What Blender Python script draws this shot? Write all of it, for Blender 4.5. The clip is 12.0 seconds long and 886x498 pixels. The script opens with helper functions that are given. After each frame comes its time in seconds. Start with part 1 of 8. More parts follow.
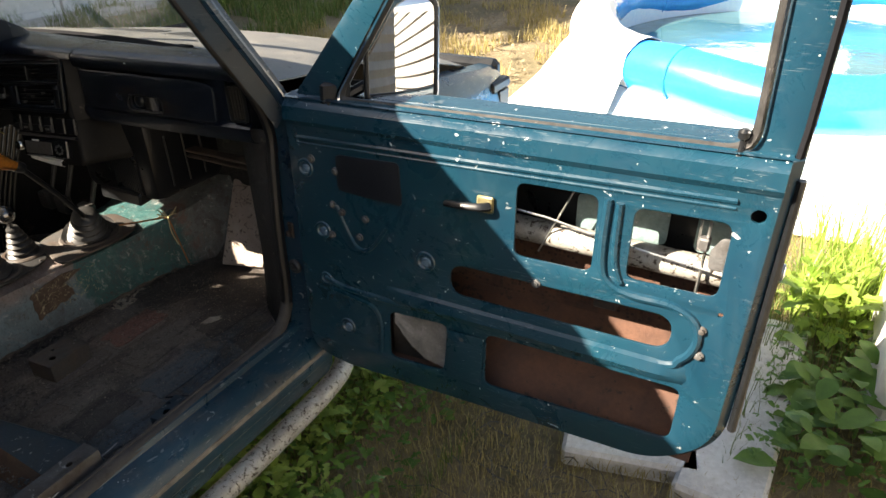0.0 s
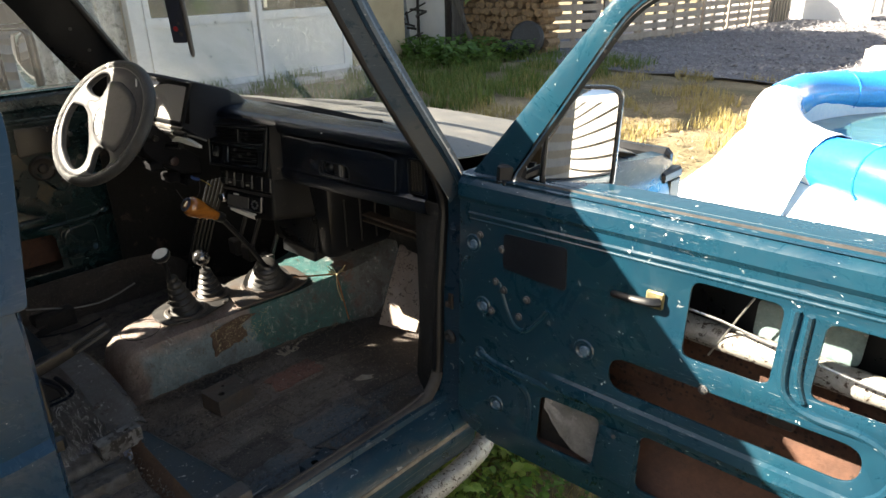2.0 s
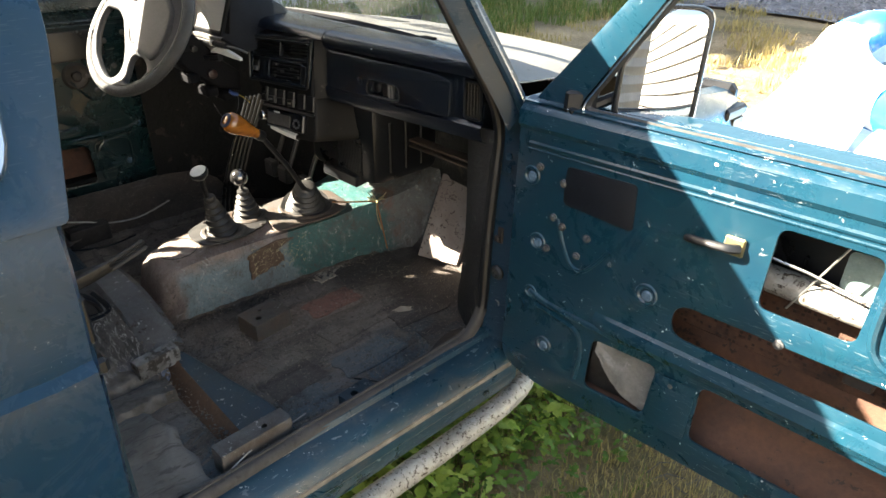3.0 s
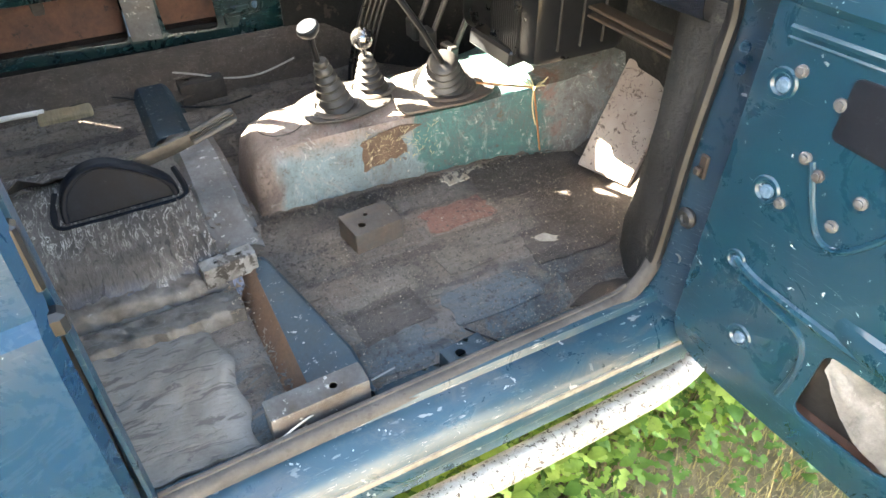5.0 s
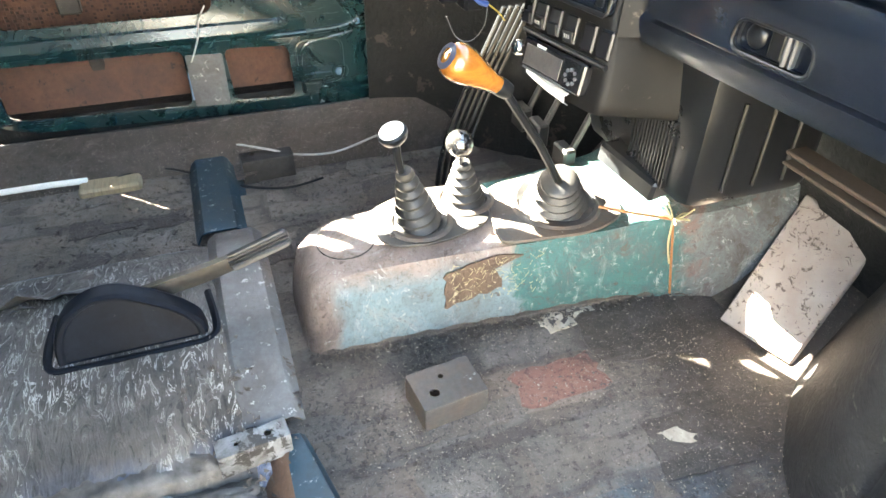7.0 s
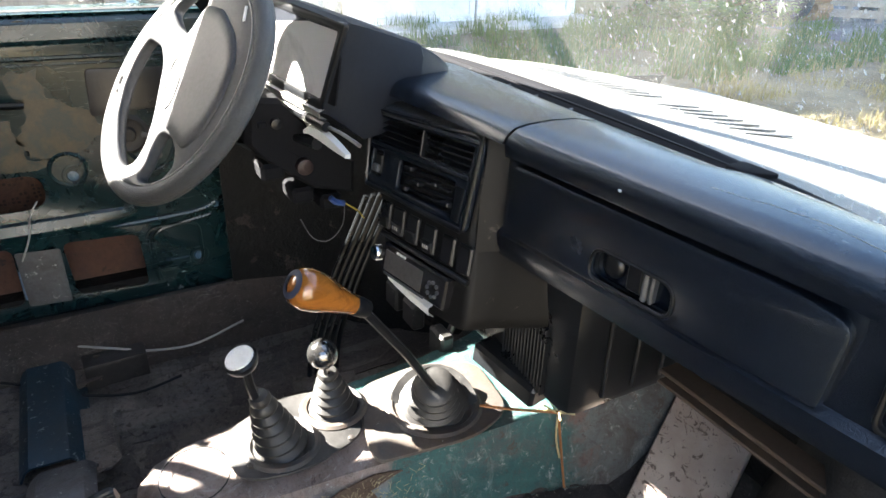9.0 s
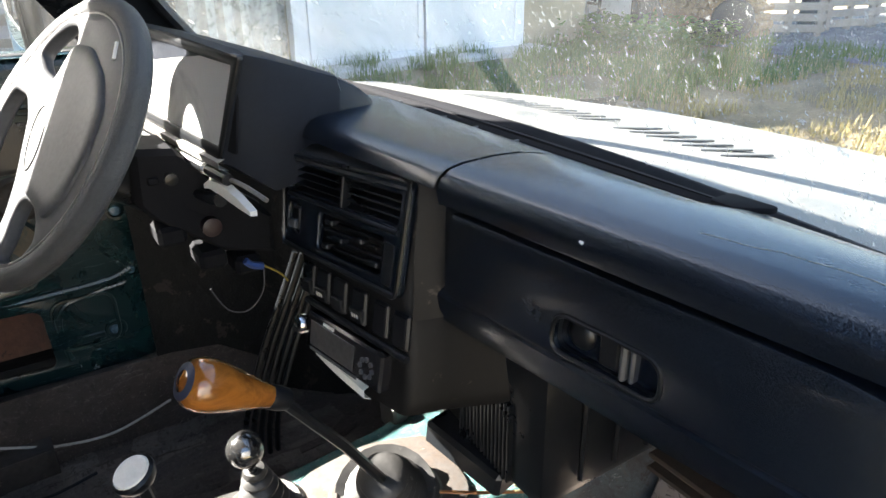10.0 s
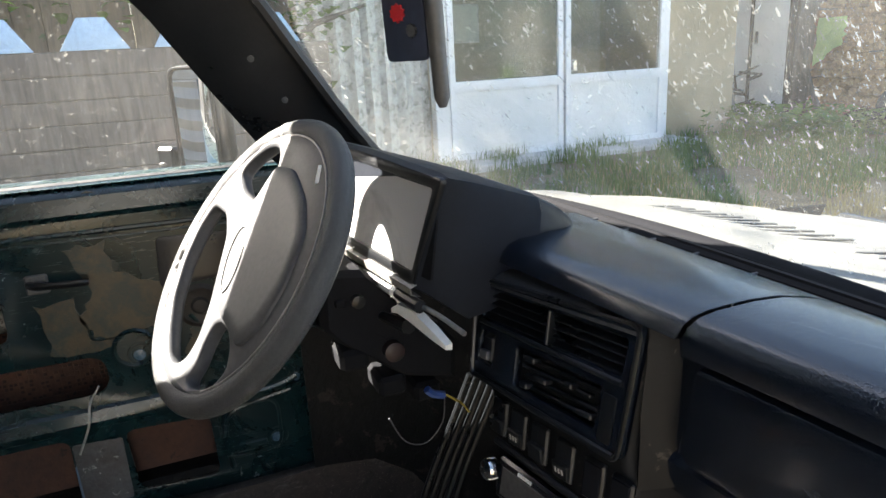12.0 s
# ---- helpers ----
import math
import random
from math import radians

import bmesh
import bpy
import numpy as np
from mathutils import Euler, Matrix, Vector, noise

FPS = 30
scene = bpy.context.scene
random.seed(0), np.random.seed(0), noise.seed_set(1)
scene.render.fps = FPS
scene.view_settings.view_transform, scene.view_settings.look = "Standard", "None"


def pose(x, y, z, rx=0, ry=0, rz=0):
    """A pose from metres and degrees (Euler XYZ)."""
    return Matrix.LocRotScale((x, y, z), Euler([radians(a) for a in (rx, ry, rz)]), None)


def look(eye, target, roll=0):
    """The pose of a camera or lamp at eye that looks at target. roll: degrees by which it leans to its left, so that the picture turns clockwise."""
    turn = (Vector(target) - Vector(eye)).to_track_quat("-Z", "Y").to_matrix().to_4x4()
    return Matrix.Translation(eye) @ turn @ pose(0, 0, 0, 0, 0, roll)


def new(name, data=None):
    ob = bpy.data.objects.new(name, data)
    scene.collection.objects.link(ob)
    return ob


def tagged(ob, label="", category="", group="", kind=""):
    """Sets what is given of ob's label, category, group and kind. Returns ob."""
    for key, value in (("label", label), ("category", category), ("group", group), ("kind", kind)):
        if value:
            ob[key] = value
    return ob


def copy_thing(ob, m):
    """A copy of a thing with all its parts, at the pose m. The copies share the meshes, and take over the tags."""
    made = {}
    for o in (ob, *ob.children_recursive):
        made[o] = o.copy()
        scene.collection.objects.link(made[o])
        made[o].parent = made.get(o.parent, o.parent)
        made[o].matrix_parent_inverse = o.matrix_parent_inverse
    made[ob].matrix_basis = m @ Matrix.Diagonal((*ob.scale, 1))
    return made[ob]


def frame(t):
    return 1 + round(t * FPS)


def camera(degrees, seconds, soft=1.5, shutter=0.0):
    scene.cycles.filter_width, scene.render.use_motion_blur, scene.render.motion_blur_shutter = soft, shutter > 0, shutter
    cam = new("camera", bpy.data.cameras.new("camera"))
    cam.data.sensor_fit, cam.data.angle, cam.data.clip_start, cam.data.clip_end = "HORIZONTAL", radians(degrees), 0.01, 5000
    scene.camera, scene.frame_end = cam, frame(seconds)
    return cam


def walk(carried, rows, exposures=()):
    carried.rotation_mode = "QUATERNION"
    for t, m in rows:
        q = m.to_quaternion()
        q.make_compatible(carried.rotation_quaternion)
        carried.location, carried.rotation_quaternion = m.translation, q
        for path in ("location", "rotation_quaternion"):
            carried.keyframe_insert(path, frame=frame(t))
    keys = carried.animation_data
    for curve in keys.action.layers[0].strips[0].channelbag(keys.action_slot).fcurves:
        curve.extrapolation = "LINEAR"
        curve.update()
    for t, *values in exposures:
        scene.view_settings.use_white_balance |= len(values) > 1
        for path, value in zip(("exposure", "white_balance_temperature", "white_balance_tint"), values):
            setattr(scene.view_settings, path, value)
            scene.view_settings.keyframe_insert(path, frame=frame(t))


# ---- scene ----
cam = camera(66.5, 12.0)
PATH = [
    (0, (1.847, -0.005, 1.57), (0.946, 1.494, 0.599), -2.0),
    (0.5, (1.853, -0.004, 1.566), (0.902, 1.478, 0.618), -2.4),
    (1, (1.859, -0.014, 1.59), (0.852, 1.546, 0.849), -2.2),
    (1.5, (1.847, -0.018, 1.594), (0.798, 1.531, 0.886), -0.9),
    (2, (1.812, -0.027, 1.59), (0.524, 1.296, 0.822), -1.5),
    (2.5, (1.778, -0.04, 1.577), (0.397, 1.141, 0.743), -1.2),
    (2.7, (1.751, -0.031, 1.568), (0.413, 1.165, 0.685), -0.7),
    (4.3, (1.492, 0.09, 1.459), (0.291, 1.233, 0.342), 1.4),
    (4.5, (1.458, 0.142, 1.439), (0.181, 1.169, 0.293), 1.2),
    (5, (1.367, 0.283, 1.393), (-0.003, 1.008, 0.129), -0.3),
    (5.5, (1.255, 0.351, 1.36), (-0.128, 1.002, 0.071), -0.5),
    (6, (1.077, 0.389, 1.328), (-0.292, 0.959, -0.014), -1.3),
    (6.5, (1.016, 0.394, 1.341), (-0.39, 0.968, 0.04), 0.1),
    (7, (0.959, 0.422, 1.367), (-0.542, 0.979, 0.169), 1.1),
    (7.5, (0.883, 0.5, 1.409), (-0.663, 1.228, 0.371), 3.3),
    (7.7, (0.864, 0.536, 1.422), (-0.666, 1.351, 0.423), 3.2),
    (9.3, (0.814, 0.544, 1.451), (-0.747, 1.442, 0.582), 1.2),
    (9.5, (0.798, 0.584, 1.443), (-0.801, 1.471, 0.631), -0.3),
    (10, (0.705, 0.663, 1.411), (-0.83, 1.654, 0.598), -0.8),
    (10.5, (0.605, 0.751, 1.388), (-0.731, 1.931, 0.482), 0.2),
    (11, (0.577, 0.759, 1.377), (-0.775, 1.949, 0.508), -0.6),
    (11.5, (0.566, 0.693, 1.405), (-1.08, 1.61, 0.734), -2.7),
    (12, (0.575, 0.634, 1.433), (-1.212, 1.339, 0.875), -3.1),
]
walk(cam, [(t, look(eye, target, roll)) for t, eye, target, roll in PATH],
     [(0.0, 2.42, 8000, 11), (1.0, 2.36, 7900, 11), (1.5, 2.2, 7900, 11), (2.0, 2.65, 7800, 9), (2.7, 3.35, 7800, 8), (4.3, 4.72, 8100, 8), (5.0, 5.8, 8100, 8), (5.5, 6.1, 8100, 7), (6.0, 6.38, 8000, 5), (7.0, 6.48, 7600, 5), (7.7, 6.2, 6800, 7), (9.5, 4.0, 6900, 9), (10.5, 3.88, 6700, 9), (12.0, 3.62, 7000, 10)])

# ---- daylight: sun from behind and left of the car, clear sky ----
SUN_WAY = Vector((1.0, 1.05, -1.0)).normalized()
world = bpy.data.worlds.new("sky")
scene.world = world
world.use_nodes = True
wn = world.node_tree.nodes
sky = wn.new("ShaderNodeTexSky")
sky.sky_type, sky.sun_disc = "NISHITA", False
sky.sun_elevation = math.asin(-SUN_WAY.z)
sky.sun_rotation = math.atan2(-SUN_WAY.x, -SUN_WAY.y)
sky.dust_density, sky.ozone_density = 1.5, 1.0
wn["Background"].inputs["Strength"].default_value = 0.052
world.node_tree.links.new(sky.outputs[0], wn["Background"].inputs["Color"])
sun_data = bpy.data.lights.new("sun", "SUN")
sun_data.energy, sun_data.angle, sun_data.color = 5.0, radians(0.53), (1.0, 0.96, 0.91)
sun = new("sun", sun_data)
sun.matrix_world = look((-6, -6, 8), Vector((-6, -6, 8)) + SUN_WAY)


# ---- materials ----
def material(name):
    m = bpy.data.materials.new(name)
    m.use_nodes = True
    nt = m.node_tree
    return m, nt, nt.nodes["Principled BSDF"]


def noise_node(nt, scale, detail=4, rough=0.6, distort=0.0, vec=None):
    n = nt.nodes.new("ShaderNodeTexNoise")
    n.inputs["Scale"].default_value, n.inputs["Detail"].default_value = scale, detail
    n.inputs["Roughness"].default_value, n.inputs["Distortion"].default_value = rough, distort
    nt.links.new(vec or coords(nt), n.inputs["Vector"])
    return n.outputs["Fac"]


def coords(nt):
    tc = nt.nodes.get("Texture Coordinate") or nt.nodes.new("ShaderNodeTexCoord")
    return tc.outputs["Object"]


def stretched(nt, sx, sy, sz, rot=(0, 0, 0)):
    mp = nt.nodes.new("ShaderNodeMapping")
    mp.inputs["Scale"].default_value = (sx, sy, sz)
    mp.inputs["Rotation"].default_value = rot
    nt.links.new(coords(nt), mp.inputs["Vector"])
    return mp.outputs[0]


def ramp(nt, fac, stops):
    r = nt.nodes.new("ShaderNodeValToRGB")
    el = r.color_ramp.elements
    while len(el) < len(stops):
        el.new(0.5)
    for e, (p, c) in zip(el, stops):
        e.position = p
        e.color = (*c, 1) if isinstance(c, tuple) else (c, c, c, 1)
    nt.links.new(fac, r.inputs[0])
    return r.outputs[0]


def mix(nt, fac, a, b, mode="MIX"):
    n = nt.nodes.new("ShaderNodeMix")
    n.data_type, n.blend_type = "RGBA", mode
    for sock, v in ((n.inputs[0], fac), (n.inputs[6], a), (n.inputs[7], b)):
        if isinstance(v, bpy.types.NodeSocket):
            nt.links.new(v, sock)
        elif isinstance(v, tuple):
            sock.default_value = (*v, 1)
        else:
            sock.default_value = v
    return n.outputs[2]


def bump(nt, b, height, strength=0.3, dist=0.01):
    n = nt.nodes.new("ShaderNodeBump")
    n.inputs["Strength"].default_value, n.inputs["Distance"].default_value = strength, dist
    nt.links.new(height, n.inputs["Height"])
    nt.links.new(n.outputs[0], b.inputs["Normal"])


def surface(name, base, dark, scale=8, rough=0.6, metal=0.0, fine=120, bump_s=0.15, bump_d=0.004, spots=None, spot_scale=40, spot_at=0.68,
            vec=None, rough_var=0.12, coat=0.0, spot_soft=0.03):
    """Two-scale paint, stain and grain material."""
    m, nt, b = material(name)
    v = stretched(nt, *vec) if vec else None
    big = noise_node(nt, scale, 6, 0.65, 0.4, v)
    col = ramp(nt, big, [(0.32, dark), (0.68, base)])
    small = noise_node(nt, fine, 5, 0.7, 0, v)
    col = mix(nt, 0.35, col, ramp(nt, small, [(0.3, 0.35), (0.7, 0.85)]), "OVERLAY")
    if spots:
        s = noise_node(nt, spot_scale, 6, 0.72, 0.3)
        col = mix(nt, ramp(nt, s, [(spot_at, 0.0), (spot_at + spot_soft, 1.0)]), col, spots)
    nt.links.new(col, b.inputs["Base Color"])
    nt.links.new(ramp(nt, big, [(0.2, max(0.02, rough - rough_var)), (0.8, min(1, rough + rough_var))]), b.inputs["Roughness"])
    b.inputs["Metallic"].default_value = metal
    b.inputs["Coat Weight"].default_value = coat
    bump(nt, b, small, bump_s, bump_d)
    return m


def car_paint(name, base, dark, rough=0.24, chip=(0.50, 0.54, 0.54), chips=0.69, scale=4, worn=0.26, dust=None):
    """Old enamel with chips, hair scratches and dull dusty patches."""
    m, nt, b = material(name)
    big = noise_node(nt, scale, 7, 0.66, 0.5)
    col = ramp(nt, big, [(0.34, dark), (0.66, base)])
    gate = noise_node(nt, 5, 4, 0.7)
    c = noise_node(nt, 48, 5, 0.62, 0.4)
    flakes = mix(nt, 1.0, ramp(nt, c, [(chips, 0.0), (chips + 0.015, 1.0)]), ramp(nt, gate, [(0.42, 0.25), (0.55, 1.0)]), "MULTIPLY")
    fine = noise_node(nt, 150, 3, 0.6)
    flakes = mix(nt, 1.0, flakes, mix(nt, 1.0, ramp(nt, fine, [(0.715, 0.0), (0.73, 1.0)]), ramp(nt, gate, [(0.46, 0.0), (0.58, 1.0)]), "MULTIPLY"), "LIGHTEN")
    for rot in ((0.3, 0.55, 0.4), (0.2, -0.5, -0.3)):
        s = noise_node(nt, 13, 3, 0.55, 0.25, stretched(nt, 2.0, 2.0, 30.0, rot))
        flakes = mix(nt, 1.0, flakes, mix(nt, 1.0, ramp(nt, s, [(0.648, 0.0), (0.67, worn)]), ramp(nt, gate, [(0.45, 0.0), (0.60, 1.0)]), "MULTIPLY"), "LIGHTEN")
    haze = noise_node(nt, 9, 8, 0.75, 0.8)
    col = mix(nt, ramp(nt, haze, [(0.58, 0.0), (0.85, 0.10)]), col, tuple(v * 1.6 + 0.02 for v in base))
    col = mix(nt, flakes, col, chip)
    if dust:
        film = noise_node(nt, 14, 10, 0.8, 0.8, stretched(nt, 1.0, 0.5, 1.0))
        col = mix(nt, ramp(nt, film, [(0.50, 0.0), (0.66, 0.5)]), col, dust)
    nt.links.new(col, b.inputs["Base Color"])
    r = mix(nt, 1.0, ramp(nt, haze, [(0.35, rough * 0.8), (0.75, rough + 0.3)]), ramp(nt, flakes, [(0.0, 0.0), (1.0, 0.6)]), "LIGHTEN")
    nt.links.new(r, b.inputs["Roughness"])
    b.inputs["Coat Weight"].default_value = 0.25
    b.inputs["Coat Roughness"].default_value = 0.12
    bump(nt, b, mix(nt, 0.3, big, haze), 0.25, 0.004)
    return m


TEAL = car_paint("teal_car_paint", (0.005, 0.041, 0.064), (0.004, 0.030, 0.054), 0.24, (0.72, 0.75, 0.75), 0.672, 4, 0.12)
BLUE = car_paint("dark_blue_car_paint", (0.006, 0.032, 0.058), (0.005, 0.024, 0.045), 0.26, (0.36, 0.38, 0.38), 0.675)
GREEN_IN = car_paint("dark_green_door_paint", (0.004, 0.024, 0.027), (0.003, 0.015, 0.018), 0.20, (0.30, 0.32, 0.32), 0.69, 4, 0.4)
SILLM = car_paint("dusty_blue_sill_paint", (0.006, 0.040, 0.064), (0.005, 0.028, 0.048), 0.28, (0.36, 0.38, 0.38), 0.66, 5, 0.4, (0.085, 0.080, 0.070))
# bonnet dust over blue paint, made paler to include the sun's glare
HOODMAT = surface("dusty_sun_glare_hood_paint", (0.155, 0.15, 0.138), (0.085, 0.085, 0.082), 9, 0.5, 0.0, 150, 0.2, 0.002, (0.06, 0.06, 0.058), 38, 0.62)
RUST = surface("brown_rusty_inner_skin", (0.105, 0.050, 0.032), (0.050, 0.024, 0.017), 9, 0.8, 0.0, 90, 0.4, 0.004, (0.03, 0.02, 0.015), 30, 0.6)
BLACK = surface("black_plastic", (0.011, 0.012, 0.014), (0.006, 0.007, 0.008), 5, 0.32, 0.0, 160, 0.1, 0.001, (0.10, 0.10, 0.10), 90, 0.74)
BLACK.node_tree.nodes["Principled BSDF"].inputs["Specular IOR Level"].default_value = 0.35
RUBBER = surface("black_rubber", (0.038, 0.037, 0.036), (0.016, 0.016, 0.016), 25, 0.5, 0.0, 150, 0.25, 0.001, (0.16, 0.15, 0.135), 60, 0.64)
DARKSTEEL = surface("dirty_dark_steel", (0.055, 0.049, 0.046), (0.016, 0.015, 0.014), 12, 0.5, 0.3, 90, 0.4, 0.003, (0.22, 0.17, 0.13), 60, 0.66)
BRIGHT = surface("worn_bright_metal", (0.62, 0.62, 0.60), (0.42, 0.42, 0.40), 20, 0.3, 0.9, 120, 0.1, 0.001)
SIDING = surface("pale_grey_siding", (0.26, 0.26, 0.255), (0.20, 0.20, 0.20), 1.5, 0.5, 0.0, 40, 0.05, 0.002)
WHITEPAINT = surface("weathered_white_panel", (0.80, 0.80, 0.78), (0.68, 0.69, 0.69), 1.5, 0.5, 0.0, 40, 0.05, 0.002, (0.45, 0.44, 0.40), 25, 0.72)
PIPE = surface("chipped_silver_pipe_paint", (0.40, 0.39, 0.36), (0.22, 0.205, 0.18), 14, 0.5, 0.2, 110, 0.4, 0.003, (0.055, 0.040, 0.030), 85, 0.555)


def tar_grid():
    """Brown tar lining pressed with rows of small square dents."""
    m, nt, b = material("dented_tar_lining")
    mp = nt.nodes.new("ShaderNodeMapping")
    mp.inputs["Scale"].default_value = (110, 110, 110)
    nt.links.new(coords(nt), mp.inputs["Vector"])
    cell = nt.nodes.new("ShaderNodeTexVoronoi")
    cell.distance = "CHEBYCHEV"
    cell.inputs["Scale"].default_value = 1.0
    cell.inputs["Randomness"].default_value = 0.35
    nt.links.new(mp.outputs[0], cell.inputs["Vector"])
    big = noise_node(nt, 14, 8, 0.7, 0.5)
    col = ramp(nt, big, [(0.34, (0.045, 0.022, 0.016)), (0.66, (0.125, 0.060, 0.038))])
    col = mix(nt, ramp(nt, cell.outputs["Distance"], [(0.26, 0.85), (0.36, 0.0)]), col, (0.020, 0.012, 0.010))
    nt.links.new(col, b.inputs["Base Color"])
    b.inputs["Roughness"].default_value = 0.85
    bump(nt, b, cell.outputs["Distance"], 0.8, 0.004)
    return m


TARGRID = tar_grid()
CRUMPLED = surface("crumpled_grey_sheet", (0.24, 0.23, 0.22), (0.10, 0.096, 0.09), 16, 0.6, 0.1, 110, 0.5, 0.004, (0.34, 0.33, 0.32), 36, 0.60, spot_soft=0.1)
TABM = surface("dusty_teal_tab", (0.20, 0.27, 0.27), (0.10, 0.16, 0.165), 25, 0.55, 0.0, 120, 0.3, 0.002, (0.34, 0.36, 0.35), 50, 0.62)
FILMDARK = surface("dark_blanking_film", (0.012, 0.014, 0.019), (0.006, 0.007, 0.010), 8, 0.32, 0.0, 90, 0.2, 0.003, (0.06, 0.065, 0.075), 30, 0.62, spot_soft=0.15)


def pad_material():
    """Black vinyl with a leather grain, dusty hollows and rubbed shiny places."""
    m, nt, b = material("grained_dashboard_vinyl")
    v = nt.nodes.new("ShaderNodeTexVoronoi")
    v.inputs["Scale"].default_value = 520
    warp = nt.nodes.new("ShaderNodeVectorMath")
    warp.operation = "MULTIPLY_ADD"
    wn_ = nt.nodes.new("ShaderNodeTexNoise")
    wn_.inputs["Scale"].default_value, wn_.inputs["Detail"].default_value = 300, 2
    nt.links.new(coords(nt), wn_.inputs["Vector"])
    nt.links.new(wn_.outputs["Color"], warp.inputs[0])
    warp.inputs[1].default_value = (0.003, 0.003, 0.003)
    nt.links.new(coords(nt), warp.inputs[2])
    nt.links.new(warp.outputs[0], v.inputs["Vector"])
    dust = noise_node(nt, 8, 8, 0.7, 0.6)
    film = noise_node(nt, 26, 8, 0.75, 0.8, stretched(nt, 0.7, 1.6, 1.0))
    col = ramp(nt, dust, [(0.35, (0.004, 0.0055, 0.009)), (0.60, (0.006, 0.0085, 0.014)), (0.80, (0.020, 0.022, 0.026))])
    col = mix(nt, ramp(nt, film, [(0.58, 0.0), (0.76, 0.4)]), col, (0.035, 0.036, 0.038))
    nt.links.new(col, b.inputs["Base Color"])
    nt.links.new(mix(nt, 0.3, ramp(nt, dust, [(0.3, 0.15), (0.7, 0.28)]), ramp(nt, film, [(0.35, 0.14), (0.7, 0.36)])), b.inputs["Roughness"])
    b.inputs["Specular Tint"].default_value = (0.72, 0.86, 1.0, 1.0)
    b.inputs["Coat Weight"].default_value = 0.6
    b.inputs["Coat Roughness"].default_value = 0.20
    b.inputs["Coat Tint"].default_value = (0.80, 0.90, 1.0, 1.0)
    bump(nt, b, v.outputs["Distance"], 0.5, 0.0010)
    return m


PAD = pad_material()


def floor_material(name="dirty_car_floor", tint=None, share=0.0):
    """Bare trampled floor: strips of old tar and underlay in dusty greys and browns, blue paint by the sill, darker
    brown at the front.
    """
    m, nt, b = material(name)
    warp = nt.nodes.new("ShaderNodeVectorMath")
    warp.operation = "MULTIPLY_ADD"
    wn_ = nt.nodes.new("ShaderNodeTexNoise")
    wn_.inputs["Scale"].default_value, wn_.inputs["Detail"].default_value = 9, 7
    nt.links.new(coords(nt), wn_.inputs["Vector"])
    nt.links.new(wn_.outputs["Color"], warp.inputs[0])
    warp.inputs[1].default_value = (0.035, 0.06, 0.0)
    nt.links.new(coords(nt), warp.inputs[2])
    mp = nt.nodes.new("ShaderNodeMapping")
    mp.inputs["Scale"].default_value = (15.0, 5.0, 0.0)
    nt.links.new(warp.outputs[0], mp.inputs["Vector"])
    cell = nt.nodes.new("ShaderNodeTexVoronoi")
    cell.distance = "CHEBYCHEV"
    cell.inputs["Scale"].default_value = 1.0
    cell.inputs["Randomness"].default_value = 0.8
    nt.links.new(mp.outputs[0], cell.inputs["Vector"])
    sep = nt.nodes.new("ShaderNodeSeparateColor")
    nt.links.new(cell.outputs["Color"], sep.inputs[0])
    big = noise_node(nt, 6.5, 12, 0.78, 1.0)
    col = ramp(nt, big, [(0.30, (0.050, 0.039, 0.034)), (0.42, (0.115, 0.091, 0.076)), (0.53, (0.20, 0.163, 0.138)), (0.64, (0.27, 0.235, 0.205)), (0.76, (0.34, 0.29, 0.25))])
    strip = ramp(nt, sep.outputs[0], [(0.0, (0.075, 0.060, 0.052)), (0.25, (0.17, 0.138, 0.114)), (0.5, (0.27, 0.225, 0.185)), (0.75, (0.16, 0.152, 0.148)), (1.0, (0.21, 0.155, 0.12))])
    col = mix(nt, 0.45, col, strip)
    paint = noise_node(nt, 8.0, 11, 0.80, 1.2, stretched(nt, 1, 0.6, 1, (0, 0, 0.1)))
    wob = noise_node(nt, 5, 9, 0.75, 0.9)
    gate = along_axis(nt, "X", 0.40, 0.56, wob, 0.30)
    blue = mix(nt, 1.0, ramp(nt, paint, [(0.46, 0.0), (0.54, 0.75)]), gate, "MULTIPLY")
    col = mix(nt, blue, col, (0.070, 0.125, 0.160))
    rust = noise_node(nt, 7.0, 12, 0.82, 1.0, stretched(nt, 1.4, 0.8, 1, (0, 0, 0.2)))
    col = mix(nt, ramp(nt, rust, [(0.60, 0.0), (0.66, 0.6)]), col, (0.135, 0.070, 0.048))
    # darker brown towards the toe board, with a ragged edge
    tone = along_axis(nt, "Y", 1.00, 1.14, noise_node(nt, 3.6, 9, 0.72, 1.2), 0.55)
    col = mix(nt, ramp(nt, tone, [(0.0, 0.0), (1.0, 0.72)]), col, (0.026, 0.020, 0.018))
    if tint:
        col = mix(nt, share, col, tint)
    streak = noise_node(nt, 16.0, 12, 0.88, 0.6, stretched(nt, 4.0, 1.2, 3.0))
    col = mix(nt, ramp(nt, streak, [(0.34, 0.85), (0.45, 0.0)]), col, (0.026, 0.021, 0.019))
    col = mix(nt, ramp(nt, streak, [(0.55, 0.0), (0.62, 0.55)]), col, (0.28, 0.25, 0.22))
    edge = ramp(nt, cell.outputs["Distance"], [(0.40, 0.0), (0.50, 1.0)])
    col = mix(nt, mix(nt, 1.0, edge, ramp(nt, big, [(0.40, 0.0), (0.55, 0.55)]), "MULTIPLY"), col, (0.030, 0.024, 0.021))
    dark = noise_node(nt, 70, 10, 0.9)
    col = mix(nt, ramp(nt, dark, [(0.53, 0.0), (0.58, 0.75)]), col, (0.020, 0.016, 0.014))
    grit = noise_node(nt, 190, 8, 0.92)
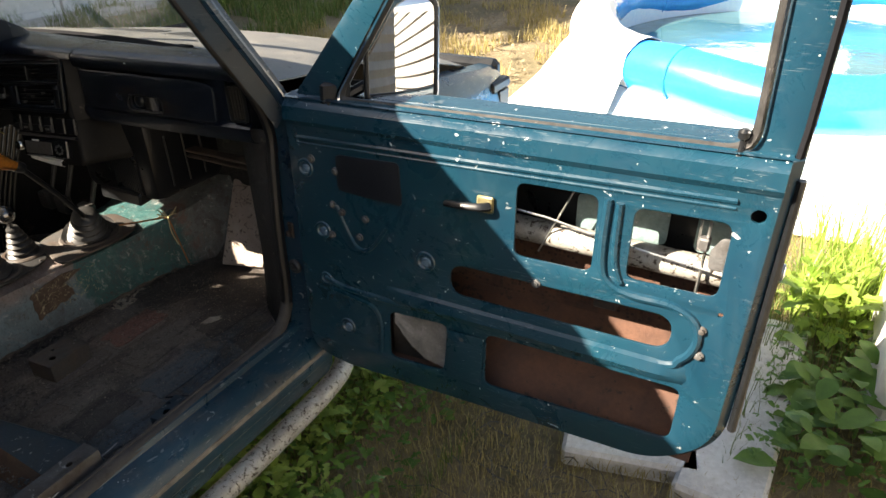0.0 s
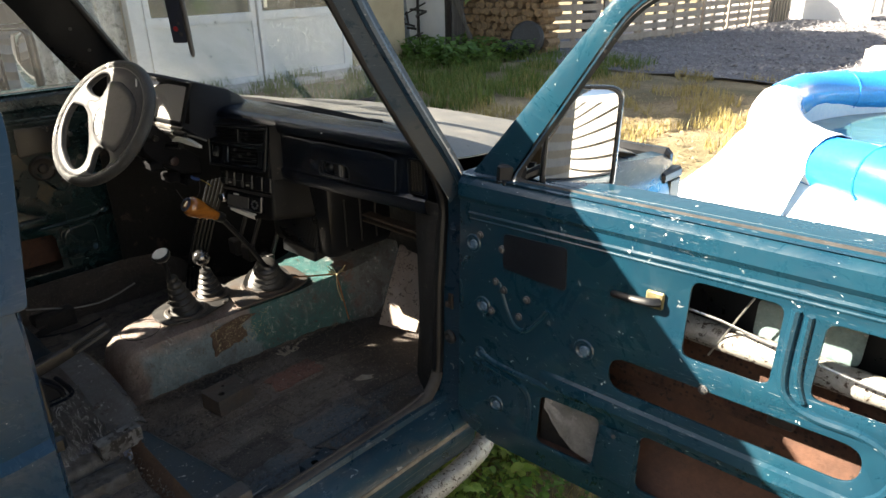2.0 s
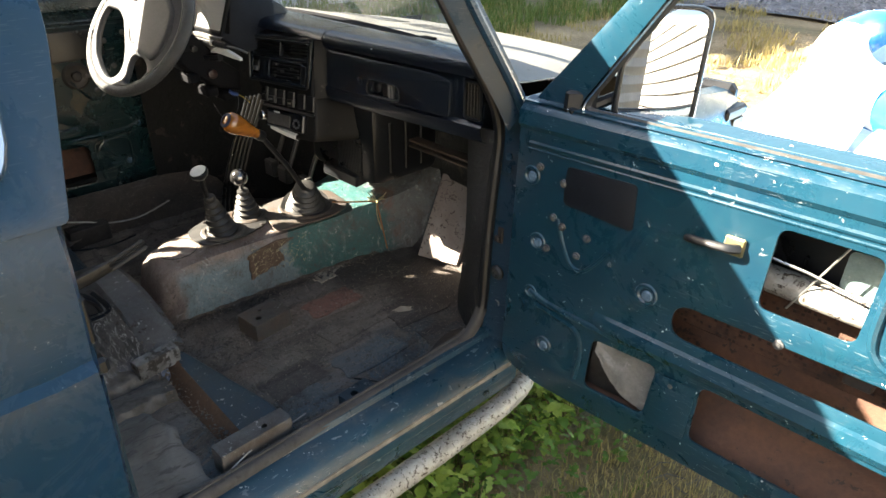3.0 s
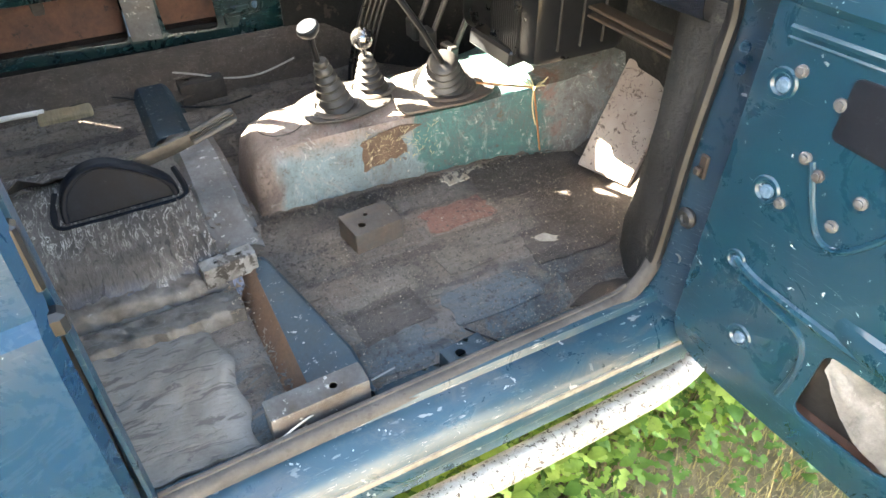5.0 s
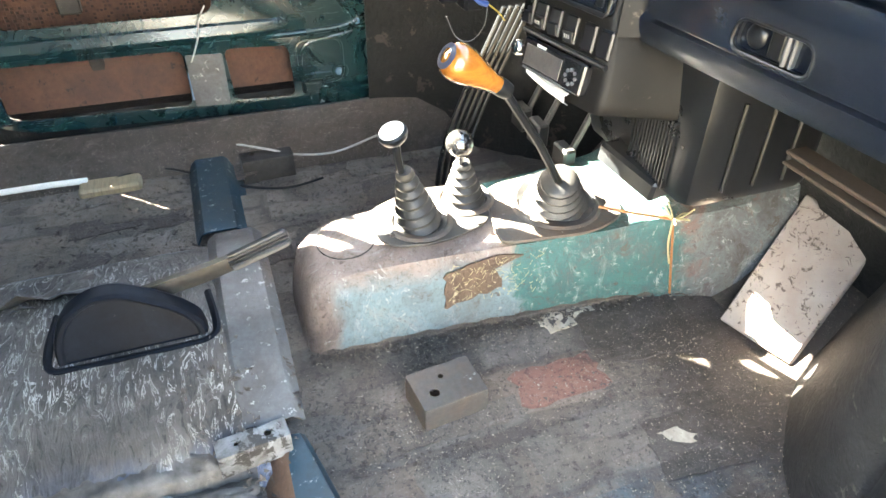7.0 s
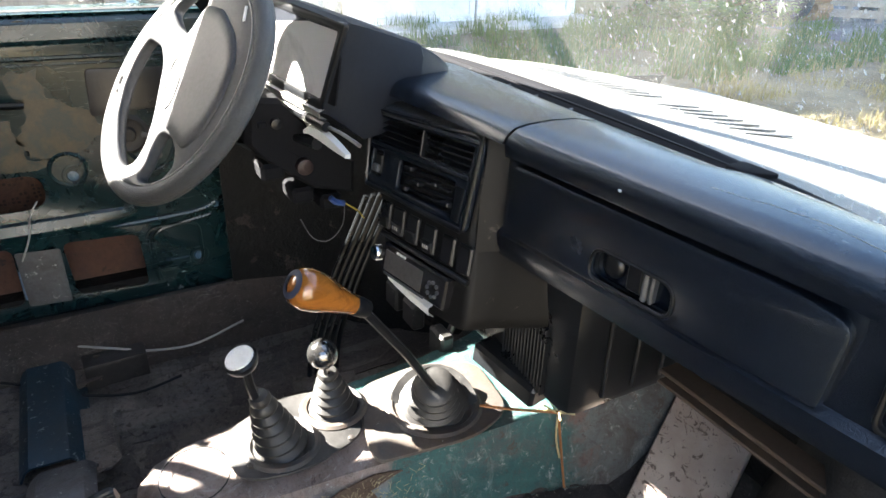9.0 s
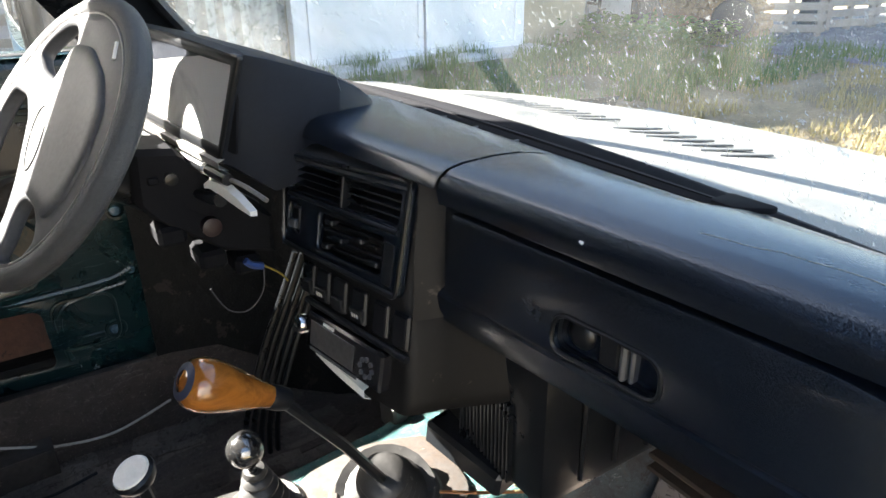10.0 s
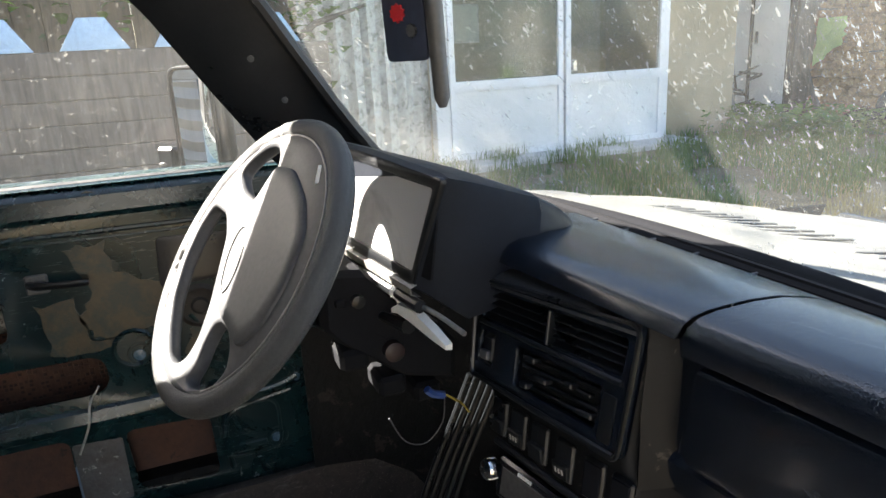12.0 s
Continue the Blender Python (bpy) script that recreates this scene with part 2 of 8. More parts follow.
    col = mix(nt, ramp(nt, grit, [(0.59, 0.0), (0.615, 0.85)]), col, (0.46, 0.41, 0.35))
    nt.links.new(col, b.inputs["Base Color"])
    nt.links.new(ramp(nt, big, [(0.2, 0.45), (0.8, 0.85)]), b.inputs["Roughness"])
    h = mix(nt, 0.5, ramp(nt, grit, [(0.3, 0.0), (0.8, 1.0)]), ramp(nt, streak, [(0.2, 0.0), (0.8, 1.0)]))
    h = mix(nt, 0.3, h, ramp(nt, sep.outputs[1], [(0.0, 0.0), (1.0, 1.0)]))
    bump(nt, b, h, 0.9, 0.008)
    return m




def along_axis(nt, axis, lo, hi, wob, amount):
    """0 to 1 between two places along an axis, with a ragged edge."""
    sep = nt.nodes.new("ShaderNodeSeparateXYZ")
    nt.links.new(coords(nt), sep.inputs[0])
    add = nt.nodes.new("ShaderNodeMath")
    add.operation = "MULTIPLY_ADD"
    nt.links.new(wob, add.inputs[0])
    add.inputs[1].default_value = amount
    nt.links.new(sep.outputs[axis], add.inputs[2])
    mr = nt.nodes.new("ShaderNodeMapRange")
    mr.inputs[1].default_value, mr.inputs[2].default_value = lo + amount * 0.5, hi + amount * 0.5
    nt.links.new(add.outputs[0], mr.inputs[0])
    return mr.outputs[0]


FLOOR = floor_material()
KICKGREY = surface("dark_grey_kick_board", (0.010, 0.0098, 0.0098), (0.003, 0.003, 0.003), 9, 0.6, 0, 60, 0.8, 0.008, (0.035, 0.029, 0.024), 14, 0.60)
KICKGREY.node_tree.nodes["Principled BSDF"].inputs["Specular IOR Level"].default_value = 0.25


def tunnel_material():
    """Old blue-grey paint, pinkish-brown primer on top, turquoise towards the front."""
    m, nt, b = material("patchy_tunnel_paint")
    big = noise_node(nt, 7, 10, 0.72, 1.0)
    side = ramp(nt, big, [(0.30, (0.07, 0.058, 0.052)), (0.42, (0.105, 0.140, 0.155)), (0.55, (0.135, 0.195, 0.215)), (0.68, (0.20, 0.205, 0.205)), (0.78, (0.16, 0.125, 0.105))])
    top = ramp(nt, big, [(0.32, (0.085, 0.066, 0.058)), (0.50, (0.20, 0.155, 0.138)), (0.66, (0.235, 0.20, 0.185)), (0.76, (0.14, 0.155, 0.165))])
    wob = noise_node(nt, 7, 9, 0.75, 0.9)
    col = mix(nt, along_axis(nt, "Z", 0.575, 0.605, wob, 0.10), side, top)
    col = mix(nt, along_axis(nt, "Y", 0.57, 0.545, wob, 0.09), col, top)
    tur = ramp(nt, wob, [(0.34, (0.055, 0.060, 0.058)), (0.46, (0.018, 0.080, 0.080)), (0.60, (0.028, 0.110, 0.108)), (0.72, (0.10, 0.15, 0.15))])
    col = mix(nt, along_axis(nt, "Y", 0.90, 0.915, wob, 0.22), col, tur)
    old = ramp(nt, big, [(0.35, (0.045, 0.030, 0.024)), (0.50, (0.10, 0.115, 0.115)), (0.65, (0.15, 0.07, 0.045))])
    col = mix(nt, along_axis(nt, "Y", 1.24, 1.27, wob, 0.25), col, old)
    runs = noise_node(nt, 10, 12, 0.85, 0.8, stretched(nt, 3.0, 2.0, 0.9))
    col = mix(nt, ramp(nt, runs, [(0.34, 0.8), (0.46, 0.0)]), col, (0.075, 0.052, 0.042))
    col = mix(nt, ramp(nt, runs, [(0.54, 0.0), (0.63, 0.6)]), col, (0.30, 0.31, 0.31))
    fleck = noise_node(nt, 80, 9, 0.9)
    col = mix(nt, ramp(nt, fleck, [(0.545, 0.0), (0.58, 0.6)]), col, (0.045, 0.036, 0.030))
    grit = noise_node(nt, 140, 6, 0.85)
    col = mix(nt, ramp(nt, grit, [(0.57, 0.0), (0.64, 0.7)]), col, (0.05, 0.04, 0.035))
    chips = noise_node(nt, 32, 9, 0.82, 0.7)
    col = mix(nt, ramp(nt, chips, [(0.59, 0.0), (0.605, 0.8)]), col, (0.33, 0.33, 0.32))
    col = mix(nt, ramp(nt, chips, [(0.385, 0.85), (0.41, 0.0)]), col, (0.055, 0.036, 0.026))
    nt.links.new(col, b.inputs["Base Color"])
    nt.links.new(ramp(nt, big, [(0.3, 0.30), (0.7, 0.62)]), b.inputs["Roughness"])
    bump(nt, b, mix(nt, 0.5, grit, ramp(nt, chips, [(0.3, 0.0), (0.7, 1.0)])), 0.6, 0.005)
    return m


TUNNEL = tunnel_material()


def foil_material():
    """Dirty bitumen foil: brown dust above, bluish bare foil low on the flank, fine pale creases across."""
    m, nt, b = material("creased_bitumen_foil")
    wob = noise_node(nt, 9, 8, 0.7, 0.8)
    dust = ramp(nt, wob, [(0.32, (0.040, 0.036, 0.034)), (0.60, (0.105, 0.095, 0.086)), (0.72, (0.16, 0.145, 0.13))])
    bare = ramp(nt, wob, [(0.36, (0.020, 0.024, 0.040)), (0.50, (0.10, 0.125, 0.19)), (0.64, (0.27, 0.29, 0.34))])
    low = along_axis(nt, "Z", 0.553, 0.515, wob, 0.07)
    col = mix(nt, low, dust, bare)
    n = noise_node(nt, 30, 6, 0.62, 2.2, stretched(nt, 0.55, 2.0, 0.55, (0.2, 0.1, 0.5)))
    gate = noise_node(nt, 6, 4, 0.6)
    lines = mix(nt, 1.0, ramp(nt, n, [(0.545, 0.0), (0.56, 1.0), (0.585, 1.0), (0.60, 0.0)]), ramp(nt, gate, [(0.42, 0.05), (0.58, 0.75)]), "MULTIPLY")
    col = mix(nt, lines, col, (0.52, 0.50, 0.47))
    col = mix(nt, ramp(nt, n, [(0.36, 0.8), (0.40, 0.0)]), col, (0.025, 0.022, 0.022))
    nt.links.new(col, b.inputs["Base Color"])
    nt.links.new(ramp(nt, low, [(0.0, 0.75), (1.0, 0.3)]), b.inputs["Roughness"])
    bump(nt, b, n, 0.9, 0.008)
    return m


FOIL = foil_material()
def felt_material():
    """Grey felt with thin wavy creases across it and a browned patch."""
    m, nt, b = material("grey_felt_mat")
    big = noise_node(nt, 6, 8, 0.7, 0.6)
    col = ramp(nt, big, [(0.32, (0.115, 0.100, 0.086)), (0.52, (0.175, 0.162, 0.146)), (0.70, (0.21, 0.20, 0.185))])
    n = noise_node(nt, 22, 6, 0.62, 1.2, stretched(nt, 3.4, 0.6, 1.0, (0, 0, 0)))
    col = mix(nt, ramp(nt, n, [(0.40, 0.75), (0.47, 0.0)]), col, (0.075, 0.068, 0.062))
    col = mix(nt, ramp(nt, n, [(0.60, 0.0), (0.70, 0.4)]), col, (0.28, 0.27, 0.255))
    grit = noise_node(nt, 160, 4, 0.8)
    col = mix(nt, ramp(nt, grit, [(0.58, 0.0), (0.66, 0.5)]), col, (0.10, 0.085, 0.07))
    nt.links.new(col, b.inputs["Base Color"])
    b.inputs["Roughness"].default_value = 0.95
    bump(nt, b, n, 0.6, 0.008)
    return m


CLOTH = felt_material()


def speckled_board():
    m, nt, b = material("speckled_chipboard")
    big = noise_node(nt, 9, 6, 0.6)
    col = ramp(nt, big, [(0.3, (0.27, 0.21, 0.18)), (0.7, (0.40, 0.345, 0.30))])
    s = noise_node(nt, 55, 5, 0.75, 1.2)
    col = mix(nt, ramp(nt, s, [(0.57, 0.0), (0.61, 0.85)]), col, (0.07, 0.05, 0.04))
    nt.links.new(col, b.inputs["Base Color"])
    b.inputs["Roughness"].default_value = 0.8
    bump(nt, b, s, 0.4, 0.003)
    return m


BOARD = speckled_board()


def wood_knob():
    m, nt, b = material("lacquered_amber_wood")
    n = noise_node(nt, 30, 6, 0.6, 1.5, stretched(nt, 1, 0.4, 1))
    nt.links.new(ramp(nt, n, [(0.3, (0.14, 0.045, 0.010)), (0.6, (0.34, 0.125, 0.022)), (0.8, (0.20, 0.066, 0.014))]), b.inputs["Base Color"])
    b.inputs["Roughness"].default_value = 0.12
    b.inputs["Coat Weight"].default_value = 1.0
    return m


WOODKNOB = wood_knob()


def glass_material(name, dirt_col=(0.55, 0.55, 0.52), haze=0.06, specks=0.60, scale=70, tint=(1, 1, 1), gain=0.75):
    """Clear pane with dust, streaks and dried splashes on it."""
    m, nt, b = material(name)
    nt.nodes.remove(b)
    tr = nt.nodes.new("ShaderNodeBsdfTransparent")
    tr.inputs[0].default_value = (*tint, 1)
    gl = nt.nodes.new("ShaderNodeBsdfGlossy")
    gl.inputs["Roughness"].default_value = 0.02
    fr = nt.nodes.new("ShaderNodeLayerWeight")
    fr.inputs[0].default_value = 0.12
    clear = nt.nodes.new("ShaderNodeMixShader")
    nt.links.new(ramp(nt, fr.outputs[1], [(0.0, 0.02), (0.75, 0.10), (1.0, 0.6)]), clear.inputs[0])
    nt.links.new(tr.outputs[0], clear.inputs[1])
    nt.links.new(gl.outputs[0], clear.inputs[2])
    df = nt.nodes.new("ShaderNodeBsdfDiffuse")
    df.inputs[0].default_value = (*dirt_col, 1)
    tl = nt.nodes.new("ShaderNodeBsdfTranslucent")
    tl.inputs[0].default_value = (*dirt_col, 1)
    dust = nt.nodes.new("ShaderNodeMixShader")
    nt.links.new(df.outputs[0], dust.inputs[1])
    nt.links.new(tl.outputs[0], dust.inputs[2])
    s = noise_node(nt, scale, 4, 0.7, 0.3, stretched(nt, 1.0, 0.5, 0.5, (0.5, 0, 0.5)))
    big = noise_node(nt, 4, 6, 0.6, 0.8)
    s2 = noise_node(nt, scale * 2.6, 3, 0.7, 0.2, stretched(nt, 1.0, 0.45, 0.45, (0.5, 0, 0.5)))
    spots = mix(nt, 1.0, ramp(nt, s, [(specks, 0.0), (specks + 0.05, gain)]), ramp(nt, s2, [(specks + 0.02, 0.0), (specks + 0.07, gain)]), "LIGHTEN")
    mask = mix(nt, 1.0, spots, ramp(nt, big, [(0.35, haze * 0.5), (0.7, haze * 2)]), "ADD")
    out = nt.nodes.new("ShaderNodeMixShader")
    nt.links.new(mask, out.inputs[0])
    nt.links.new(clear.outputs[0], out.inputs[1])
    nt.links.new(dust.outputs[0], out.inputs[2])
    nt.links.new(out.outputs[0], nt.nodes["Material Output"].inputs[0])
    return m


SCREEN_GLASS = glass_material("dusty_windscreen_glass", haze=0.10, specks=0.608, scale=150, gain=0.45, tint=(0.78, 0.81, 0.81))
SIDE_GLASS = glass_material("scratched_dirty_side_glass", haze=0.015, specks=0.63, scale=170, gain=0.16, dirt_col=(0.4, 0.4, 0.38))
QUARTER_GLASS = glass_material("dark_quarter_glass", haze=0.02, specks=0.8, tint=(0.25, 0.25, 0.25))


def plain(name, col, rough=0.5, metal=0.0, var=0.25, scale=30):
    return surface(name, col, tuple(c * (1 - var) for c in col), scale, rough, metal, 150, 0.08, 0.001)


SILVER = plain("grey_wheel_spokes", (0.068, 0.070, 0.075), 0.45, 0.0)
SILVER.node_tree.nodes["Principled BSDF"].inputs["Specular IOR Level"].default_value = 0.2
CHROME = plain("chrome", (0.75, 0.75, 0.75), 0.12, 1.0, 0.08)
MIRROR = surface("mirror", (0.85, 0.86, 0.86), (0.83, 0.84, 0.84), 30, 0.02, 1.0, 150, 0.0, 0.001, rough_var=0.0)
BRASS = plain("yellow_brass", (0.22, 0.19, 0.10), 0.4, 0.4)
WHITE = plain("white_plastic", (0.75, 0.75, 0.72), 0.45, 0.0, 0.1)
GREYPLASTIC = plain("grey_plastic", (0.06, 0.063, 0.068), 0.5)
SLATE = plain("slate_plastic_hood", (0.0075, 0.0090, 0.0140), 0.5)
SLATE.node_tree.nodes["Principled BSDF"].inputs["Specular IOR Level"].default_value = 0.3
SLATE.node_tree.nodes["Principled BSDF"].inputs["Specular Tint"].default_value = (0.65, 0.8, 1.0, 1.0)
SLATE.node_tree.nodes["Principled BSDF"].inputs["Specular IOR Level"].default_value = 0.2
MATTE = plain("matte_black_plastic", (0.0075, 0.008, 0.010), 0.85)
MATTE.node_tree.nodes["Principled BSDF"].inputs["Specular IOR Level"].default_value = 0.12
GLASS_DARK = plain("black_glossy_display", (0.012, 0.012, 0.014), 0.08)
WIRE_W = plain("grey_wire", (0.40, 0.38, 0.35), 0.5)
WIRE_O = plain("orange_wire", (0.30, 0.12, 0.04), 0.5)
WIRE_Y = plain("cream_wire", (0.42, 0.36, 0.20), 0.5)
LEDGE = plain("brown_hardboard_edge", (0.055, 0.036, 0.022), 0.7)
NAVY = plain("navy_card", (0.02, 0.03, 0.06), 0.6)
RED = plain("red_print", (0.45, 0.02, 0.03), 0.5)


# ---- builders ----
def part(name, bm, mat, parent=None, label="", angle=35):
    """Link a bmesh as one mesh object."""
    bmesh.ops.recalc_face_normals(bm, faces=bm.faces)
    me = bpy.data.meshes.new(name)
    bm.to_mesh(me)
    bm.free()
    me.materials.append(mat)
    me.polygons.foreach_set("use_smooth", [True] * len(me.polygons))
    me.set_sharp_from_angle(angle=radians(angle))
    ob = new(name, me)
    if parent:
        ob.parent = parent
    if label:
        ob["label"] = label
    return ob


def thing(name, label, category, group="", kind=""):
    return tagged(new(name), label, category, group, kind)


def V(*a):
    return Vector(a)


def box(bm, x0, y0, z0, x1, y1, z1, bevel=0.004, m=None, seg=1):
    r = bmesh.ops.create_cube(bm, size=1.0)
    mm = Matrix.LocRotScale(((x0 + x1) / 2, (y0 + y1) / 2, (z0 + z1) / 2), None, (abs(x1 - x0), abs(y1 - y0), abs(z1 - z0)))
    bmesh.ops.transform(bm, matrix=mm, verts=r["verts"])
    if bevel:
        es = list({e for v in r["verts"] for e in v.link_edges})
        out = bmesh.ops.bevel(bm, geom=es, offset=bevel, segments=seg, affect="EDGES", profile=0.5)
        vs = list({v for f in out["faces"] for v in f.verts} | {v for v in r["verts"] if v.is_valid})
    else:
        vs = r["verts"]
    if m is not None:
        bmesh.ops.transform(bm, matrix=m, verts=vs)
    return bm


def loft(bm, rows, closed=False, caps=False):
    """Quads between rows of points."""
    vr = [[bm.verts.new(p) for p in row] for row in rows]
    n = len(vr[0])
    for a, b in zip(vr, vr[1:]):
        for i in range(n if closed else n - 1):
            j = (i + 1) % n
            bm.faces.new((a[i], a[j], b[j], b[i]))
    if caps and closed:
        bm.faces.new(vr[0])
        bm.faces.new(list(reversed(vr[-1])))
    return bm


def thick(bm, t):
    bmesh.ops.recalc_face_normals(bm, faces=bm.faces)
    bmesh.ops.solidify(bm, geom=bm.faces[:], thickness=t)
    return bm


def tube(bm, pts, r, seg=10, closed=False, caps=True, flat=1.0):
    """A tube of radius r (a number or one a point) along a path."""
    pts = [Vector(p) for p in pts]
    n = len(pts)
    rows = []
    up = None
    for i, p in enumerate(pts):
        a = pts[(i - 1) % n] if (i or closed) else p
        b = pts[(i + 1) % n] if (i < n - 1 or closed) else p
        d = (b - a).normalized()
        if up is None:
            up = d.orthogonal().normalized()
        up = (up - d * up.dot(d)).normalized()
        side = d.cross(up)
        rr = r[i] if isinstance(r, (list, tuple)) else r
        rows.append([p + rr * (math.cos(k * 2 * math.pi / seg) * up * flat + math.sin(k * 2 * math.pi / seg) * side) for k in range(seg)])
    if closed:
        rows.append(rows[0])
        vr = [[bm.verts.new(q) for q in row] for row in rows[:-1]]
        vr.append(vr[0])
        for a, b in zip(vr, vr[1:]):
            for i in range(seg):
                j = (i + 1) % seg
                bm.faces.new((a[i], a[j], b[j], b[i]))
        return bm
    return loft(bm, rows, True, caps)


def lathe(bm, prof, m=None, seg=24, caps=True):
    """Revolve (radius, height) pairs round z, then place by m."""
    m = m or Matrix()
    rows = [[m @ V(r * math.cos(k * 2 * math.pi / seg), r * math.sin(k * 2 * math.pi / seg), h) for k in range(seg)] for r, h in prof]
    return loft(bm, rows, True, caps)


def along(p0, p1):
    """Axes at p0 with z pointing to p1."""
    d = Vector(p1) - Vector(p0)
    return Matrix.Translation(p0) @ d.to_track_quat("Z", "Y").to_matrix().to_4x4()


def smooth_path(pts, n=6, closed=False):
    """Catmull-Rom through the points."""
    pts = [Vector(p) for p in pts]
    out = []
    m = len(pts)
    for i in range(m if closed else m - 1):
        a, b = pts[i], pts[(i + 1) % m]
        p = pts[(i - 1) % m] if (i or closed) else a
        q = pts[(i + 2) % m] if (i < m - 2 or closed) else b
        for k in range(n):
            t = k / n
            out.append(0.5 * ((2 * a) + (b - p) * t + (2 * p - 5 * a + 4 * b - q) * t * t + (3 * a - p - 3 * b + q) * t ** 3))
    if not closed:
        out.append(pts[-1])
    return out


def rounded(pts, r, n=5):
    """A polygon of (x, y) with filleted corners; r: one radius or one a corner."""
    out = []
    m = len(pts)
    for i in range(m):
        p, a, b = (Vector(pts[i]), Vector(pts[i - 1]), Vector(pts[(i + 1) % m]))
        rr = r[i] if isinstance(r, (list, tuple)) else r
        da, db = (a - p), (b - p)
        cut = min(rr, da.length * 0.48, db.length * 0.48)
        s, e = p + da.normalized() * cut, p + db.normalized() * cut
        for k in range(n + 1):
            t = k / n
            out.append(tuple((1 - t) ** 2 * s + 2 * t * (1 - t) * p + t * t * e))
    return out


def rrect(x0, y0, x1, y1, r, n=5):
    return rounded([(x0, y0), (x1, y0), (x1, y1), (x0, y1)], r, n)


def plate(bm, loops, depth, bevel, m):
    """A flat plate with holes: the first loop is its edge; z from 0 to depth, placed by m."""
    cu = bpy.data.curves.new("plate", "CURVE")
    cu.dimensions, cu.fill_mode, cu.extrude = "2D", "BOTH", max(depth / 2 - bevel, 1e-4)
    cu.bevel_depth, cu.bevel_resolution, cu.offset = bevel, 1, -bevel
    for pts in loops:
        sp = cu.splines.new("POLY")
        sp.points.add(len(pts) - 1)
        for q, p in zip(sp.points, pts):
            q.co = (p[0], p[1], 0, 1)
        sp.use_cyclic_u = True
    ob = bpy.data.objects.new("plate", cu)
    me = ob.to_mesh()
    before = set(bm.verts)
    bm.from_mesh(me)
    vs = [v for v in bm.verts if v not in before]
    bmesh.ops.transform(bm, matrix=m @ Matrix.Translation((0, 0, depth / 2)), verts=vs)
    bmesh.ops.remove_doubles(bm, verts=vs, dist=1e-5)
    ob.to_mesh_clear()
    bpy.data.objects.remove(ob)
    bpy.data.curves.remove(cu)
    return bm


def bm_new():
    return bmesh.new()


# ---- ground ----
def ground_material():
    m, nt, b = material("trodden_yard_soil")
    big = noise_node(nt, 0.5, 8, 0.65, 0.6)
    col = ramp(nt, big, [(0.3, (0.055, 0.065, 0.028)), (0.48, (0.21, 0.165, 0.095)), (0.7, (0.40, 0.315, 0.20))])
    fine = noise_node(nt, 30, 6, 0.75)
    col = mix(nt, 0.6, col, ramp(nt, fine, [(0.3, 0.2), (0.7, 0.85)]), "OVERLAY")
    nt.links.new(col, b.inputs["Base Color"])
    b.inputs["Roughness"].default_value = 0.95
    bump(nt, b, fine, 0.8, 0.03)
    return m


GROUND = ground_material()
bm = bm_new()
xs = [-400, -120, -40] + [-20 + i * 0.5 for i in range(61)] + [20, 60, 160, 400]
ys = [-400, -120, -40] + [-6 + i * 0.5 for i in range(73)] + [45, 90, 200, 400]
rows = []
for y in ys:
    row = []
    for x in xs:
        z = 0.03 * noise.noise((x * 0.6, y * 0.6, 3)) if abs(x) < 20 and -6 < y < 30 else 0.0
        row.append((x, y, z - 0.02))
    rows.append(row)
tagged(part("ground", loft(bm, rows), GROUND), "trodden yard soil with dry yellow grass", "ground", kind="structure")


# ---- the car ----
car = thing("car", "dark teal off-road car, stripped inside, with its passenger door wide open", "car")

# floor pan: flat pan, foot well with toe board, diagonal wheel arch
bm = bm_new()


def floor_z(x, y):
    z = 0.455 + 0.0016 * noise.noise((x * 9, y * 9, 0)) + 0.0008 * noise.noise((x * 30, y * 30, 4))
    if y > 1.33:
        z += (y - 1.33) * 1.5
    if y < 0.40:
        z += 0.03
    for yy in (0.62, 0.70, 0.78, 0.86, 0.94):
        z += 0.001 * math.exp(-((y - yy - 0.05) / 0.012) ** 2) if 0.35 < x < 0.6 else 0
    return z


rows = []
for j in range(81):
    y = -1.2 + j * 0.035
    rows.append([(x, y, floor_z(x, y)) for x in [-0.74 + i * 1.46 / 70 for i in range(71)]])
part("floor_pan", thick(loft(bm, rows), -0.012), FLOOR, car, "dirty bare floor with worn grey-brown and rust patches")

# transmission tunnel: rows from front to its rounded rear end
def tunnel_row(y, cx, half_top, half_base, top, n=15):
    pts = []
    for k in range(n):
        a = -1 + 2 * k / (n - 1)
        s = abs(a)
        if s < 0.62:
            x = a / 0.62 * half_top
            z = top - 0.012 * (s / 0.62) ** 2
        else:
            t = (s - 0.62) / 0.38
            x = math.copysign(half_top + (half_base - half_top) * t ** 0.8, a)
            z = top - 0.012 - (top - 0.012 - 0.44) * t ** 1.15
        pts.append((cx + x + 0.003 * noise.noise((a * 4, y * 11, 1)), y, z + 0.004 * noise.noise((a * 5, y * 9, 7))))
    return pts


